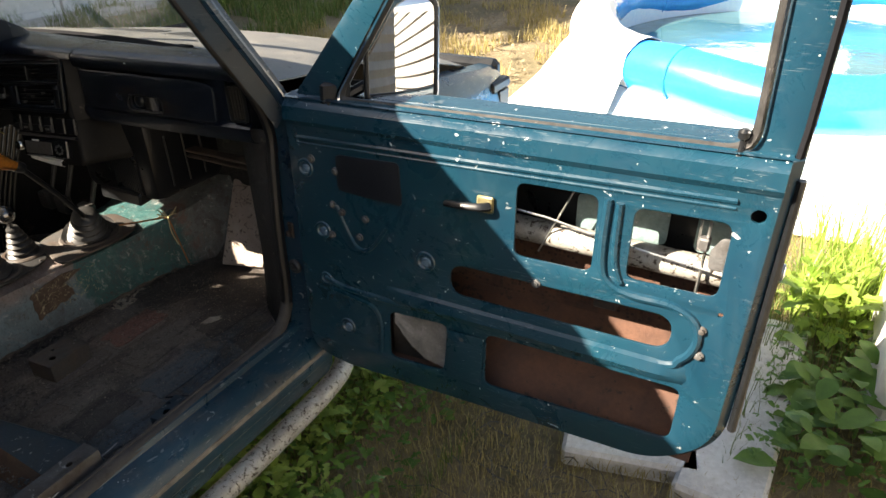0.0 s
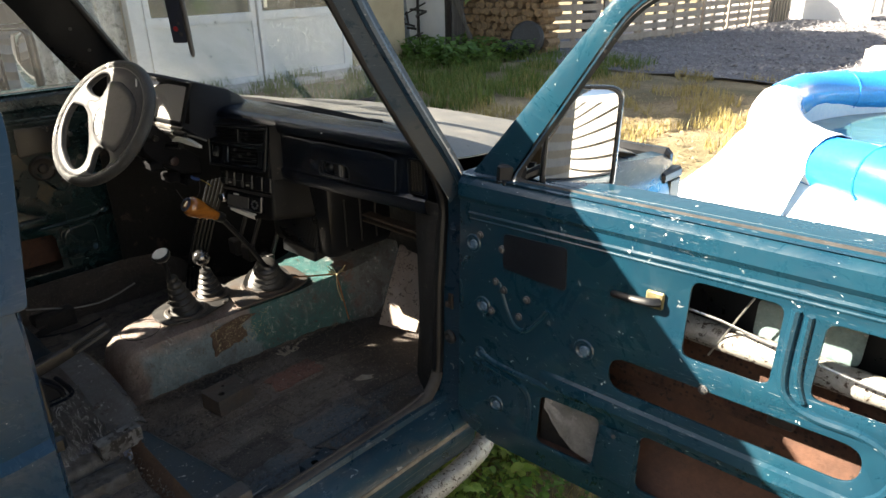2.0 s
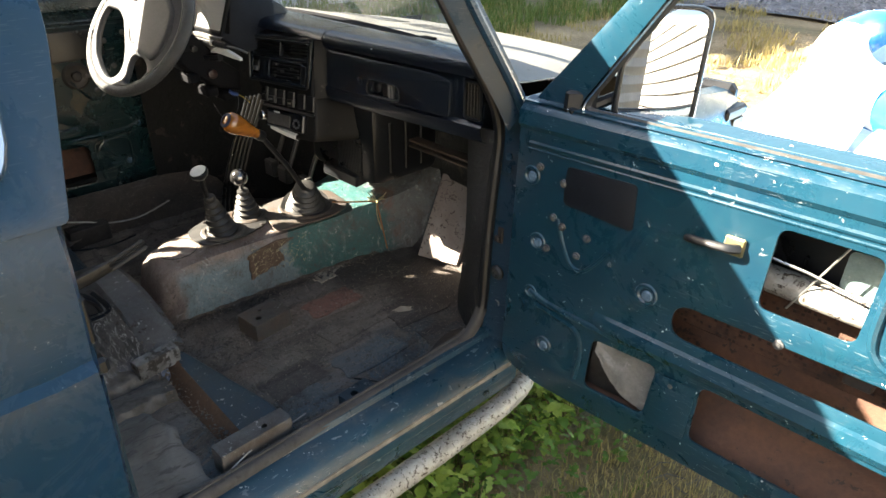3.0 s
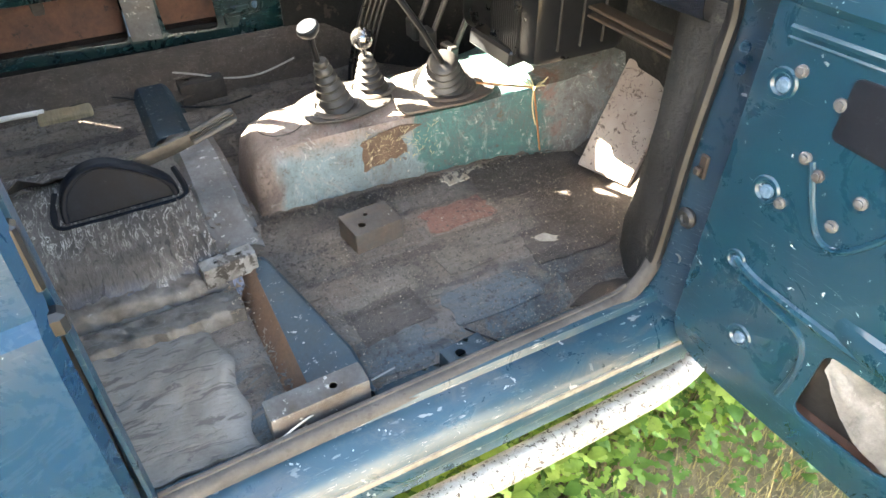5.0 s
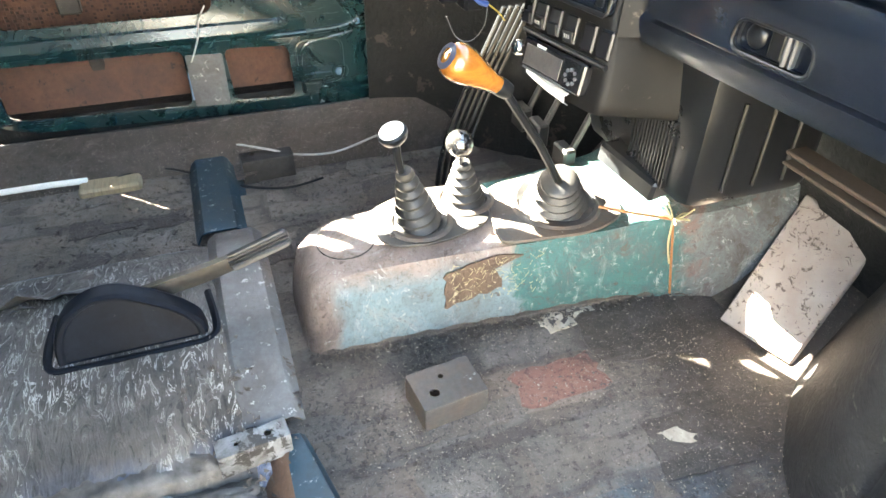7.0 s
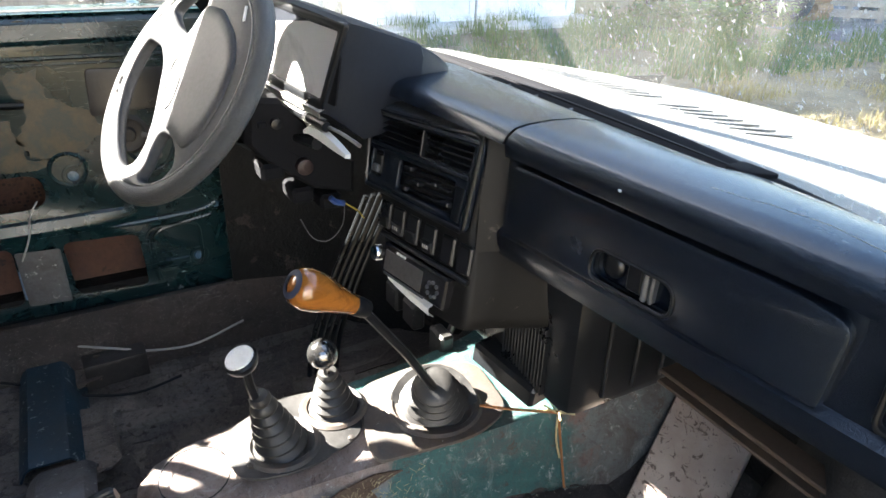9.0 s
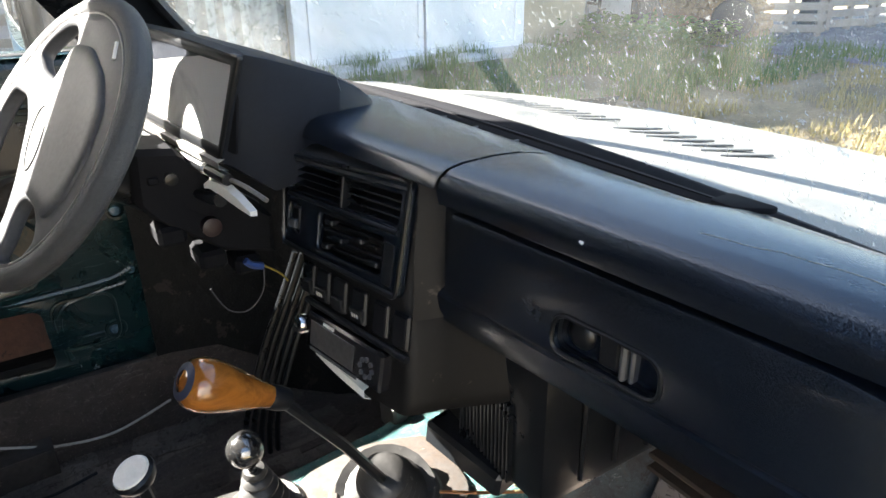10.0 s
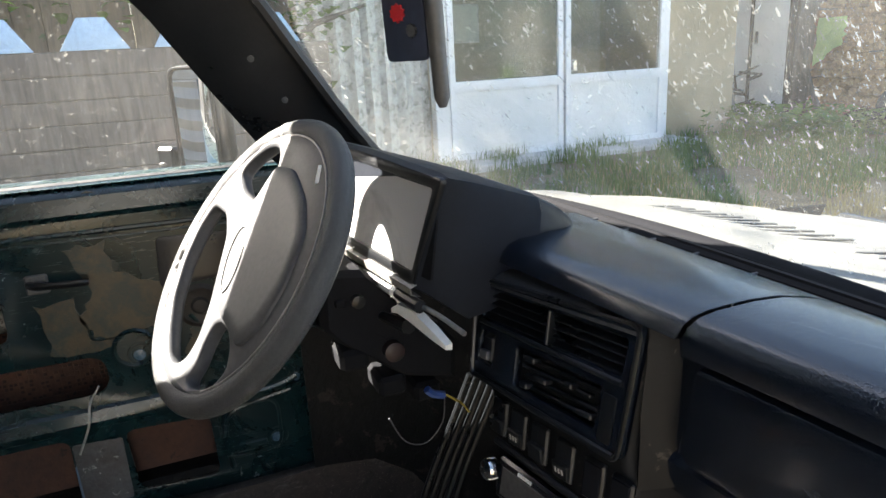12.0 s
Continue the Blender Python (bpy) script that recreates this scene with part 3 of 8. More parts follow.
bm = bm_new()
rows = []
for y, cx, ht, hb, top in ((0.50, -0.055, 0.03, 0.09, 0.46), (0.505, -0.055, 0.055, 0.105, 0.53), (0.52, -0.055, 0.075, 0.112, 0.585), (0.55, -0.055, 0.088, 0.117, 0.610), (0.60, -0.056, 0.095, 0.12, 0.622),
                           (0.70, -0.058, 0.105, 0.125, 0.627), (0.82, -0.06, 0.115, 0.132, 0.628), (0.95, -0.06, 0.125, 0.142, 0.628), (1.08, -0.06, 0.135, 0.15, 0.63),
                           (1.2, -0.06, 0.15, 0.17, 0.64), (1.3, -0.06, 0.18, 0.20, 0.655), (1.4, -0.06, 0.22, 0.25, 0.69), (1.5, -0.06, 0.26, 0.3, 0.76)):
    rows.append(tunnel_row(y, cx, ht, hb, top))
part("transmission_tunnel", thick(loft(bm, rows), -0.008), TUNNEL, car, "tunnel with patchy grey-blue, turquoise and brown paint", 50)

# rear tunnel hump under foil
bm = bm_new()
rows = []
for j in range(30):
    y = -1.0 + j * (1.40 / 29)
    rows.append([(0.02 + 0.29 * math.sin(a), y, 0.462 + 0.135 * math.cos(a) ** 0.9 + 0.006 * noise.noise((a * 6, y * 14, 2)))
                 for a in [(-1 + 2 * k / 24) * math.pi / 2 * 0.999 for k in range(25)]])
part("rear_hump", thick(loft(bm, rows), -0.008), FOIL, car, "rear tunnel hump covered with creased bitumen foil", 60)

# seat cross member, rising over the hump
def strap(name, xs_z, y0, y1, mat, label, drop=0.07, lip=0.02):
    b = bm_new()
    rws = []
    for x, z in xs_z:
        rws.append([(x, y0 - lip, z - drop), (x, y0, z - 0.006), (x, y0 + 0.008, z), (x, y1 - 0.008, z), (x, y1, z - 0.006), (x, y1 + lip, z - drop)])
    return part(name, thick(loft(b, rws), -0.004), mat, car, label)


XMEM = surface("worn_blue_cross_member", (0.008, 0.038, 0.060), (0.020, 0.030, 0.036), 9, 0.45, 0.0, 120, 0.3, 0.002, (0.30, 0.31, 0.30), 60, 0.61)
STRAPM = surface("scuffed_grey_strap", (0.115, 0.12, 0.125), (0.055, 0.044, 0.038), 12, 0.5, 0.2, 120, 0.4, 0.004, (0.34, 0.34, 0.33), 55, 0.62)
bm = bm_new()
rows = []
for i in range(20):
    x = 0.272 + i * 0.021
    z, y1 = 0.520 - 0.0010 * i, 0.452 + 0.22 * min(x - 0.272, 0.30)
    rows.append([(x, 0.400, z - 0.055), (x, 0.418, z - 0.012), (x, 0.427, z - 0.001), (x, y1 - 0.016, z + 0.001), (x, y1 - 0.004, z - 0.001), (x, y1 + 0.002, z - 0.007), (x, y1 + 0.016, z - 0.068)])
part("cross_member", thick(loft(bm, rows), -0.004), XMEM, car, "worn blue seat cross member")
bm = bm_new()
loft(bm, [[(x, 0.372, z - 0.072), (x, 0.392, z - 0.030), (x, 0.414, z - 0.006), (x, 0.424, z + 0.003), (x + 0.004 * math.sin(x * 70), 0.432 + 0.012 * noise.noise((x * 24, 1, 2)) + 0.012 * math.exp(-((x - 0.40) / 0.05) ** 2), z + 0.0035)] for x, z in [(0.270 + i * 0.01, 0.520 - 0.0005 * i) for i in range(41)]])
part("rust_flank", thick(bm, 0.003), surface("brown_rust_flank", (0.15, 0.085, 0.05), (0.085, 0.05, 0.035), 14, 0.8, 0, 120, 0.5, 0.003, (0.25, 0.20, 0.16), 60, 0.64), car, "rusty bare side of the cross member")
strap("hump_strap", [(-0.30 + i * 0.04, 0.475 + 0.135 * max(0.0, 1 - ((-0.30 + i * 0.04 - 0.0) / 0.31) ** 2) ** 0.5) for i in range(15)], 0.368, 0.452, STRAPM,
      "scuffed grey strap across the hump", 0.014, 0.008)
strap("cross_member", [(-0.72 + i * 0.05, 0.515) for i in range(9)], 0.345, 0.425, XMEM, "dark blue seat cross member", 0.075, 0.035)


def bracket(m, l, w, h, label, mat, holes):
    """An upturned U channel with holes in its top."""
    b = bm_new()
    plate(b, [rrect(0, 0, l, w, 0.004)] + [[(hx + r * math.cos(k * 0.785), hy + r * math.sin(k * 0.785)) for k in range(8)] for hx, hy, r in holes], 0.004, 0.001, m @ Matrix.Translation((0, 0, h)))
    box(b, 0, 0, 0, l, 0.004, h, 0.001, m)
    box(b, 0, w - 0.004, 0, l, w, h, 0.001, m)
    box(b, 0, 0.004, 0, 0.004, w - 0.004, h, 0.001, m)
    return part("seat_bracket", b, mat, car, label)


BRK = surface("dirty_painted_bracket", (0.065, 0.068, 0.068), (0.085, 0.06, 0.045), 12, 0.55, 0.2, 120, 0.3, 0.002, (0.4, 0.42, 0.42), 45, 0.66)
bracket(pose(0.285, 0.648, 0.45, 0, 0, 96), 0.115, 0.085, 0.055, "dirty channel bracket on the floor", BRK, [(0.03, 0.03, 0.009), (0.055, 0.06, 0.005)])
bracket(pose(0.69, 0.345, 0.455, 0, 0, 92), 0.165, 0.045, 0.085, "dark dented seat rail bracket", STRAPM, [(0.11, 0.02, 0.007)])
bracket(pose(0.705, 0.665, 0.45, 0, 0, 96), 0.085, 0.065, 0.038, "blue seat bracket beside the sill", XMEM, [(0.03, 0.04, 0.010), (0.055, 0.06, 0.005)])
CHIPPED = surface("chipped_white_bracket", (0.22, 0.225, 0.225), (0.07, 0.062, 0.055), 30, 0.5, 0.1, 120, 0.4, 0.003, (0.035, 0.030, 0.026), 45, 0.52)
bracket(pose(0.312, 0.332, 0.515, 0, 0, 97), 0.105, 0.036, 0.040, "chipped whitish channel bracket on the cross member", CHIPPED, [(0.075, 0.018, 0.006), (0.03, 0.018, 0.004)])
bracket(pose(-0.60, 0.46, 0.455, 0, 0, 92), 0.13, 0.085, 0.06, "dark seat bracket beside the far sill", DARKSTEEL, [(0.03, 0.04, 0.008)])

STEELY = surface("worn_grey_steel", (0.32, 0.31, 0.29), (0.18, 0.17, 0.16), 25, 0.45, 0.5)
# sills
SILLPTS = [(0.640, 0.452), (0.668, 0.462), (0.690, 0.492), (0.702, 0.507), (0.716, 0.503), (0.722, 0.490), (0.762, 0.484), (0.786, 0.462), (0.795, 0.425), (0.792, 0.385), (0.770, 0.345), (0.70, 0.34)]
for side, nm in ((1, "right"), (-1, "left")):
    bm = bm_new()
    rows = [[(side * (x + 0.012 * max(0, (0.4 - y))), y, z + (0.085 if side < 0 and x > 0.66 else 0)) for x, z in SILLPTS] for y in [(0.12 if side > 0 else -1.0) + 0.05 * i for i in range(21 if side > 0 else 43)]]
    part("sill", thick(loft(bm, rows), -0.006), SILLM if side > 0 else floor_material("far_sill_dirt", (0.030, 0.023, 0.019), 0.72), car, "scuffed blue door sill" if side > 0 else "dirty brown far sill")
bm = bm_new()
rows = [[(x, y, z) for x, z in ((0.787, 0.452), (0.798, 0.447), (0.800, 0.41), (0.792, 0.378), (0.78, 0.378))] for y in [0.12 + 0.07 * i for i in range(15)]]
part("sill_cover", thick(loft(bm, rows), 0.004), surface("muddy_sill_underside", (0.22, 0.20, 0.17), (0.09, 0.08, 0.07), 20, 0.8, 0, 90, 0.5, 0.004), car, "mud-stained lower sill edge")

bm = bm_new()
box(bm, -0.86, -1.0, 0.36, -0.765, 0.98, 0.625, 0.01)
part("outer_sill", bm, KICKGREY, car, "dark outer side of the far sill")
# door opening: rubber seal and pillar
SEALM = surface("dusty_perished_rubber", (0.058, 0.055, 0.053), (0.018, 0.017, 0.017), 9, 0.75, 0, 110, 0.5, 0.003, (0.03, 0.028, 0.027), 40, 0.60, (1, 1, 1))
SEAL = [(0.722, 0.13, 0.50), (0.712, 0.45, 0.502), (0.704, 0.75, 0.502), (0.700, 0.96, 0.503), (0.699, 1.035, 0.515), (0.698, 1.078, 0.565), (0.698, 1.09, 0.64), (0.698, 1.098, 0.80), (0.70, 1.112, 0.96),
        (0.70, 1.118, 1.05), (0.70, 1.085, 1.14), (0.678, 1.01, 1.27), (0.64, 0.94, 1.42), (0.605, 0.88, 1.555), (0.59, 0.82, 1.59), (0.585, 0.40, 1.60), (0.60, 0.22, 1.58), (0.66, 0.17, 1.40), (0.71, 0.16, 1.20), (0.725, 0.15, 0.9), (0.725, 0.14, 0.6), (0.722, 0.13, 0.52)]
SEALBLACK = surface("black_door_rubber", (0.012, 0.012, 0.013), (0.007, 0.007, 0.008), 12, 0.5, 0, 120, 0.3, 0.002, (0.05, 0.048, 0.045), 50, 0.66)
seal_path = smooth_path(SEAL, 5)
for piece, mat, lab in ((seal_path[:27], SEALM, "perished dusty grey rubber door seal"), (seal_path[26:], SEALBLACK, "black rubber door seal on the post")):
    seal = part("door_seal", tube(bm_new(), piece, 0.0165, 10, flat=0.8), mat, car, lab)
    for off in (0.012, -0.010):
        part("seal_lip", tube(bm_new(), [(p.x - 0.008, p.y + off * 0.6, p.z + (0.014 if p.z < 0.52 else 0.004)) for p in piece], 0.005, 6), mat, seal)

# front pillar post below the waist, with its door-side face
bm = bm_new()
rows = [[(0.703, 1.105 + dy, z), (0.745, 1.118 + dy, z), (0.775, 1.128 + dy, z), (0.782, 1.16 + dy, z), (0.78, 1.26, z)] for z, dy in ((0.46, -0.03), (0.52, -0.02), (0.60, 0.0), (0.8, 0.005), (1.0, 0.02), (1.1, 0.02), (1.14, 0.0))]
part("front_pillar", thick(loft(bm, rows), 0.006), BLUE, car, "dark blue hinge pillar")
# windscreen pillars
def screen_pillar(side, spine, wy, wx, mat, label):
    b = bm_new()
    rws = []
    for x, y, z in spine:
        rws.append([(side * (x - wx), y + wy * 0.9, z + 0.01), (side * (x - wx * 0.35), y - wy * 0.1, z - 0.022), (side * (x + 0.010), y - wy * 0.75, z - 0.026), (side * (x + 0.03), y - wy * 0.3, z + 0.012),
                    (side * (x + 0.025), y + wy * 0.5, z + 0.035), (side * (x - wx * 0.4), y + wy * 1.0, z + 0.034)])
    p = part("windscreen_pillar", loft(b, rws, True, True), mat, car, label)
    for dx, dy, dz, r, mt in ((0.034, -0.01, 0.026, 0.011, BLUE if side > 0 else RUBBER), (-wx - 0.004, wy * 0.95, 0.016, 0.012, SEALBLACK)):
        b = bm_new()
        tube(b, smooth_path([(side * (x + dx), y + dy, z + dz) for x, y, z in spine], 3), r, 8)
        part("pillar_moulding", b, mt, p)
    return p


screen_pillar(1, ((0.735, 1.125, 1.09), (0.725, 1.095, 1.15), (0.685, 1.02, 1.30), (0.64, 0.955, 1.45), (0.612, 0.91, 1.56), (0.60, 0.87, 1.605)), 0.036, 0.055, BLUE, "dark blue windscreen pillar")
far_pillar = screen_pillar(-1, ((0.70, 1.00, 1.10), (0.69, 0.955, 1.18), (0.665, 0.86, 1.30), (0.635, 0.775, 1.42), (0.61, 0.70, 1.53), (0.595, 0.64, 1.605), (0.580, 0.575, 1.70)), 0.085, 0.05, BLACK, "black trim on the far windscreen pillar")
for p in ((-0.617, 0.83, 1.37), (-0.60, 0.78, 1.44)):
    bm = bm_new()
    lathe(bm, [(0.006, 0.0), (0.006, 0.003), (0.002, 0.004)], along(p, Vector(p) + V(1, -0.3, -0.3)), 8)
    part("trim_clip", bm, GREYPLASTIC, far_pillar)
# hinge hardware on the pillar face
for x, z in ((0.740, 0.999), (0.741, 0.967), (0.724, 0.589), (0.723, 0.549)):
    bm = bm_new()
    lathe(bm, [(0.0105, 0.0), (0.0105, 0.003), (0.008, 0.0035), (0.007, 0.0015), (0.002, 0.001)], pose(x, 1.113, z, 90, 0, 0), 14)
    part("hinge_screw", bm, BLUE if z > 0.9 else STEELY, car, "cross-head hinge screw")
bm = bm_new()
lathe(bm, [(0.020, 0.0), (0.020, 0.005), (0.014, 0.010), (0.008, 0.010), (0.006, 0.006)], pose(0.722, 1.113, 0.681, 90, 0, 0), 18)
part("rubber_buffer", bm, RUBBER, car, "round rubber buffer")
bm = bm_new()
box(bm, 0.716, 1.110, 0.765, 0.734, 1.117, 0.81, 0.003)
box(bm, 0.718, 1.096, 0.775, 0.732, 1.107, 0.79, 0.003)
part("check_strap", bm, surface("rusty_check_strap", (0.05, 0.03, 0.02), (0.025, 0.02, 0.018), 30, 0.6), car, "rusty door check strap")

# rear post and quarter panel of the open side
def quarter(side, mat, back=0.0):
    b = bm_new()
    prof = [(0.45, 0.775), (0.60, 0.80), (0.88, 0.815), (0.93, 0.812), (0.945, 0.80), (1.08, 0.805), (1.13, 0.80), (1.17, 0.788)]
    rws = []
    for y in (0.165, 0.155, 0.10, 0.0, -0.2, -0.6, -1.1, -1.5):
        inn = 0.035 if y > 0.16 else 0.008 if y > 0.15 else 0
        rws.append([(side * (x - inn), y - back + (0.02 * (z - 0.9) if y > 0.1 else 0), z) for z, x in prof])
    part("quarter_panel", thick(loft(b, rws), 0.01), mat, car, "dark blue-green rear quarter panel")
    b = bm_new()
    up = pose(side * 0.80, -back, 0) @ Matrix(((0, 0, -side, 0), (1, 0, 0, 0), (0, 1, 0, 0), (0, 0, 0, 1)))
    outer = rounded([(-1.2 - 0.3, 1.16), (0.175, 1.16), (0.235, 1.40), (0.225, 1.60), (-1.5, 1.63)], [0.01, 0.01, 0.05, 0.06, 0.01])
    hole = rounded([(-1.2, 1.205), (0.125, 1.205), (0.15, 1.40), (0.14, 1.545), (-1.2, 1.56)], [0.06, 0.085, 0.05, 0.05, 0.06], 7)
    sh = Matrix.Identity(4)
    sh[0][2] = -side * 0.42
    tilt = Matrix.Translation((0, 0, 1.16)) @ sh @ Matrix.Translation((0, 0, -1.16))
    plate(b, [outer, hole], 0.03, 0.004, tilt @ up)
    part("window_post", b, mat, car, "body panel round the rear side window")
    b = bm_new()
    tube(b, [tilt @ up @ V(x, y, -0.004) for x, y in hole], 0.008, 6, True)
    part("window_trim", b, CHROME, car, "bright window trim")
    b = bm_new()
    inner = rounded([(-1.2, 1.235), (0.095, 1.235), (0.12, 1.40), (0.11, 1.52), (-1.2, 1.535)], [0.06, 0.085, 0.05, 0.05, 0.06], 7)
    plate(b, [hole, inner], 0.012, 0.002, tilt @ up)
    part("window_rubber", b, RUBBER, car)
    b = bm_new()
    plate(b, [inner], 0.004, 0, tilt @ up)
    pane = part("side_pane", b, QUARTER_GLASS if side > 0 else BLACK, car)
    pane.visible_shadow = side < 0


QUARTERM = car_paint("blue_quarter_paint", (0.006, 0.030, 0.066), (0.005, 0.028, 0.052), 0.2, (0.36, 0.38, 0.38), 0.76, 4, 0.08)
QUARTERM.node_tree.nodes["Principled BSDF"].inputs["Coat Weight"].default_value = 0.0
QUARTERM.node_tree.nodes["Principled BSDF"].inputs["Specular IOR Level"].default_value = 0.3
quarter(1, QUARTERM)
quarter(-1, GREEN_IN, 0.40)
bm = bm_new()
rows = [[(x, y, z) for x, y in ((0.755, 0.17), (0.735, 0.172), (0.72, 0.15), (0.70, 0.10), (0.69, 0.0))] for z in (0.46, 0.7, 0.95, 1.15)]
rows += [[(x - d, y + 0.015, z) for x, y in ((0.755, 0.17), (0.735, 0.172), (0.72, 0.15), (0.70, 0.10), (0.69, 0.0))] for z, d in ((1.3, 0.055), (1.5, 0.13))]
part("rear_post", thick(loft(bm, rows), 0.006), BLUE, car, "inner rear door post")
bm = bm_new()
box(bm, 0.752, 0.15, 0.955, 0.772, 0.172, 1.035, 0.004)
part("lock_striker", bm, BLACK, car, "bare metal lock striker plate")
bm = bm_new()
box(bm, 0.76, 0.14, 0.905, 0.785, 0.178, 0.935, 0.006)
part("lock_wedge", bm, BLACK, car)

# roof and far walls close the cabin
bm = bm_new()
rows = []
for y, zc, half in ((0.87, 1.665, 0.60), (0.80, 1.69, 0.61), (0.5, 1.715, 0.62), (0, 1.725, 0.62), (-0.8, 1.72, 0.62), (-1.5, 1.68, 0.60)):
    rows.append([(half * s, y + (0.15 * (half * s - 0.6) if y > 0.6 else 0), zc - 0.035 * s ** 2 - (0.035 * max(0, abs(s) - 0.9) * 10) + 0.085 * max(0.0, -s)) for s in [-1 + i / 10 for i in range(21)]])
part("roof", thick(loft(bm, rows), 0.02), BLUE, car, "dark roof")
bm = bm_new()
box(bm, -0.62, -1.55, 1.50, 0.62, -1.50, 1.68, 0.01)
box(bm, -0.78, -1.55, 0.40, 0.78, -1.50, 1.12, 0.01)
box(bm, -0.78, -1.55, 1.12, -0.60, -1.50, 1.50, 0.01)
box(bm, 0.60, -1.55, 1.12, 0.78, -1.50, 1.50, 0.01)
part("tailgate", bm, BLUE, car)

# far side rail, post and inner panel
bm = bm_new()
loft(bm, [[(-0.66, y, z), (-0.60, y, z + 0.012), (-0.585, y, z + 0.03), (-0.585, y, 1.74), (-0.67, y, 1.74)] for y, z in ((-1.52, 1.535), (-0.1, 1.535), (0.10, 1.565), (0.28, 1.63), (0.45, 1.69), (0.62, 1.70))], True, True)
part("cant_rail", bm, BLACK, car, "black rail above the far door")
bm = bm_new()
loft(bm, [[(-0.81 + d, f, z), (-0.76 + d, f, z), (-0.745 + d, f - 0.02, z), (-0.735 + d, -0.34, z), (-0.80 + d, -0.36, z)] for z, d, f in ((0.45, 0.01, -0.15), (1.15, 0.0, -0.16), (1.32, 0.068, -0.155), (1.38, 0.092, 0.13), (1.64, 0.19, 0.17), (1.72, 0.205, 0.17))], True, True)
part("far_post", bm, GREEN_IN, car, "dark post behind the far door")
bm = bm_new()
loft(bm, [[(-0.745 + 0.01 * noise.noise((y * 5, z * 5, 0)), y, z) for y in [-1.5 + 0.12 * i for i in range(11)]] for z in (0.44, 0.6, 0.8, 1.0, 1.2)])
part("inner_side_panel", thick(bm, -0.006), GREEN_IN, car, "bare painted inner side panel")

# bulkhead, kick panels
KICK = surface("black_foot_well_felt", (0.034, 0.033, 0.033), (0.014, 0.014, 0.014), 7, 0.8, 0, 80, 0.7, 0.008, (0.065, 0.06, 0.053), 34, 0.61)
KICK.node_tree.nodes["Principled BSDF"].inputs["Specular IOR Level"].default_value = 0.25
bm = bm_new()
rows = [[(x, y, z) for x, y in ((0.372, 1.45 + (z - 0.455) * 0.6), (0.385, 1.345 + (z - 0.455) * 0.55), (0.44, 1.27 + (z - 0.455) * 0.4), (0.53, 1.175 + (z - 0.455) * 0.1), (0.60, 1.13), (0.66, 1.11), (0.70, 1.115))] for z in (0.44, 0.50, 0.6, 0.7, 0.8, 0.95, 1.05)]
part("wheel_arch", thick(loft(bm, rows), 0.008), KICK, car, "black felted inner wheel arch")
bm = bm_new()
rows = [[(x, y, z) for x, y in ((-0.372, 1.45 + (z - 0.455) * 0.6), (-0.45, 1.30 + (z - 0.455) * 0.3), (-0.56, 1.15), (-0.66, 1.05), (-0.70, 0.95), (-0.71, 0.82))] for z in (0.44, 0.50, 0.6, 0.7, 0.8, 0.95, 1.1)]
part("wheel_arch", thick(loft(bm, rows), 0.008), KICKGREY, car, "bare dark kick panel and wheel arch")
bm = bm_new()
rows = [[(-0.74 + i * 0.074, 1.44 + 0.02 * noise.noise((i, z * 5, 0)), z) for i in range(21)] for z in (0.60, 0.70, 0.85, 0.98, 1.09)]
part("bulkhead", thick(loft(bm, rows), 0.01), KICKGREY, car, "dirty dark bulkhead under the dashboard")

# cowl, bonnet, wings
def screen_foot(x):
    """Where the glass meets the cowl, seen from above."""
    return 1.252 - 0.09 * x * x - (6.0 if x < 0 else 4.5) * max(0.0, abs(x) - 0.55) ** 2


bm = bm_new()
rows = []
for j, (y, z) in enumerate(((0.012, 1.180), (0.05, 1.178), (0.12, 1.170), (1.50, 1.150), (1.75, 1.105), (2.0, 1.050), (2.2, 0.995), (2.30, 0.950), (2.33, 0.88))):
    half = 0.70 if j < 4 else 0.70 - 0.03 * (y - 1.6)
    rows.append([(half * t, (screen_foot(half * t) + y) if j < 3 else y - 0.09 * abs(t) ** 2.2 + (0.10 * half * t if j < 4 else 0), z - 0.022 * abs(t) ** 2.5) for t in [-1 + i / 12 for i in range(25)]])
part("bonnet", thick(loft(bm, rows), 0.004), HOODMAT, car, "dusty bonnet with sun glare in its pale colour")
COWL = plain("grey_cowl_slot", (0.10, 0.10, 0.098), 0.6)
for grp, n in ((-0.36, 11), (0.02, 7)):
    for i in range(n):
        bm = bm_new()
        x = grp + i * 0.030
        box(bm, -0.0045, -0.045, 0, 0.0045, 0.045, 0.003, 0.001, pose(x, 1.455 + 0.07 * x - 0.09 * (abs(x) / 0.7) ** 2.2, 1.1575 - 0.022 * (abs(x) / 0.7) ** 2.5, -6, 0, -14))
        part("cowl_slot", bm, COWL, car)
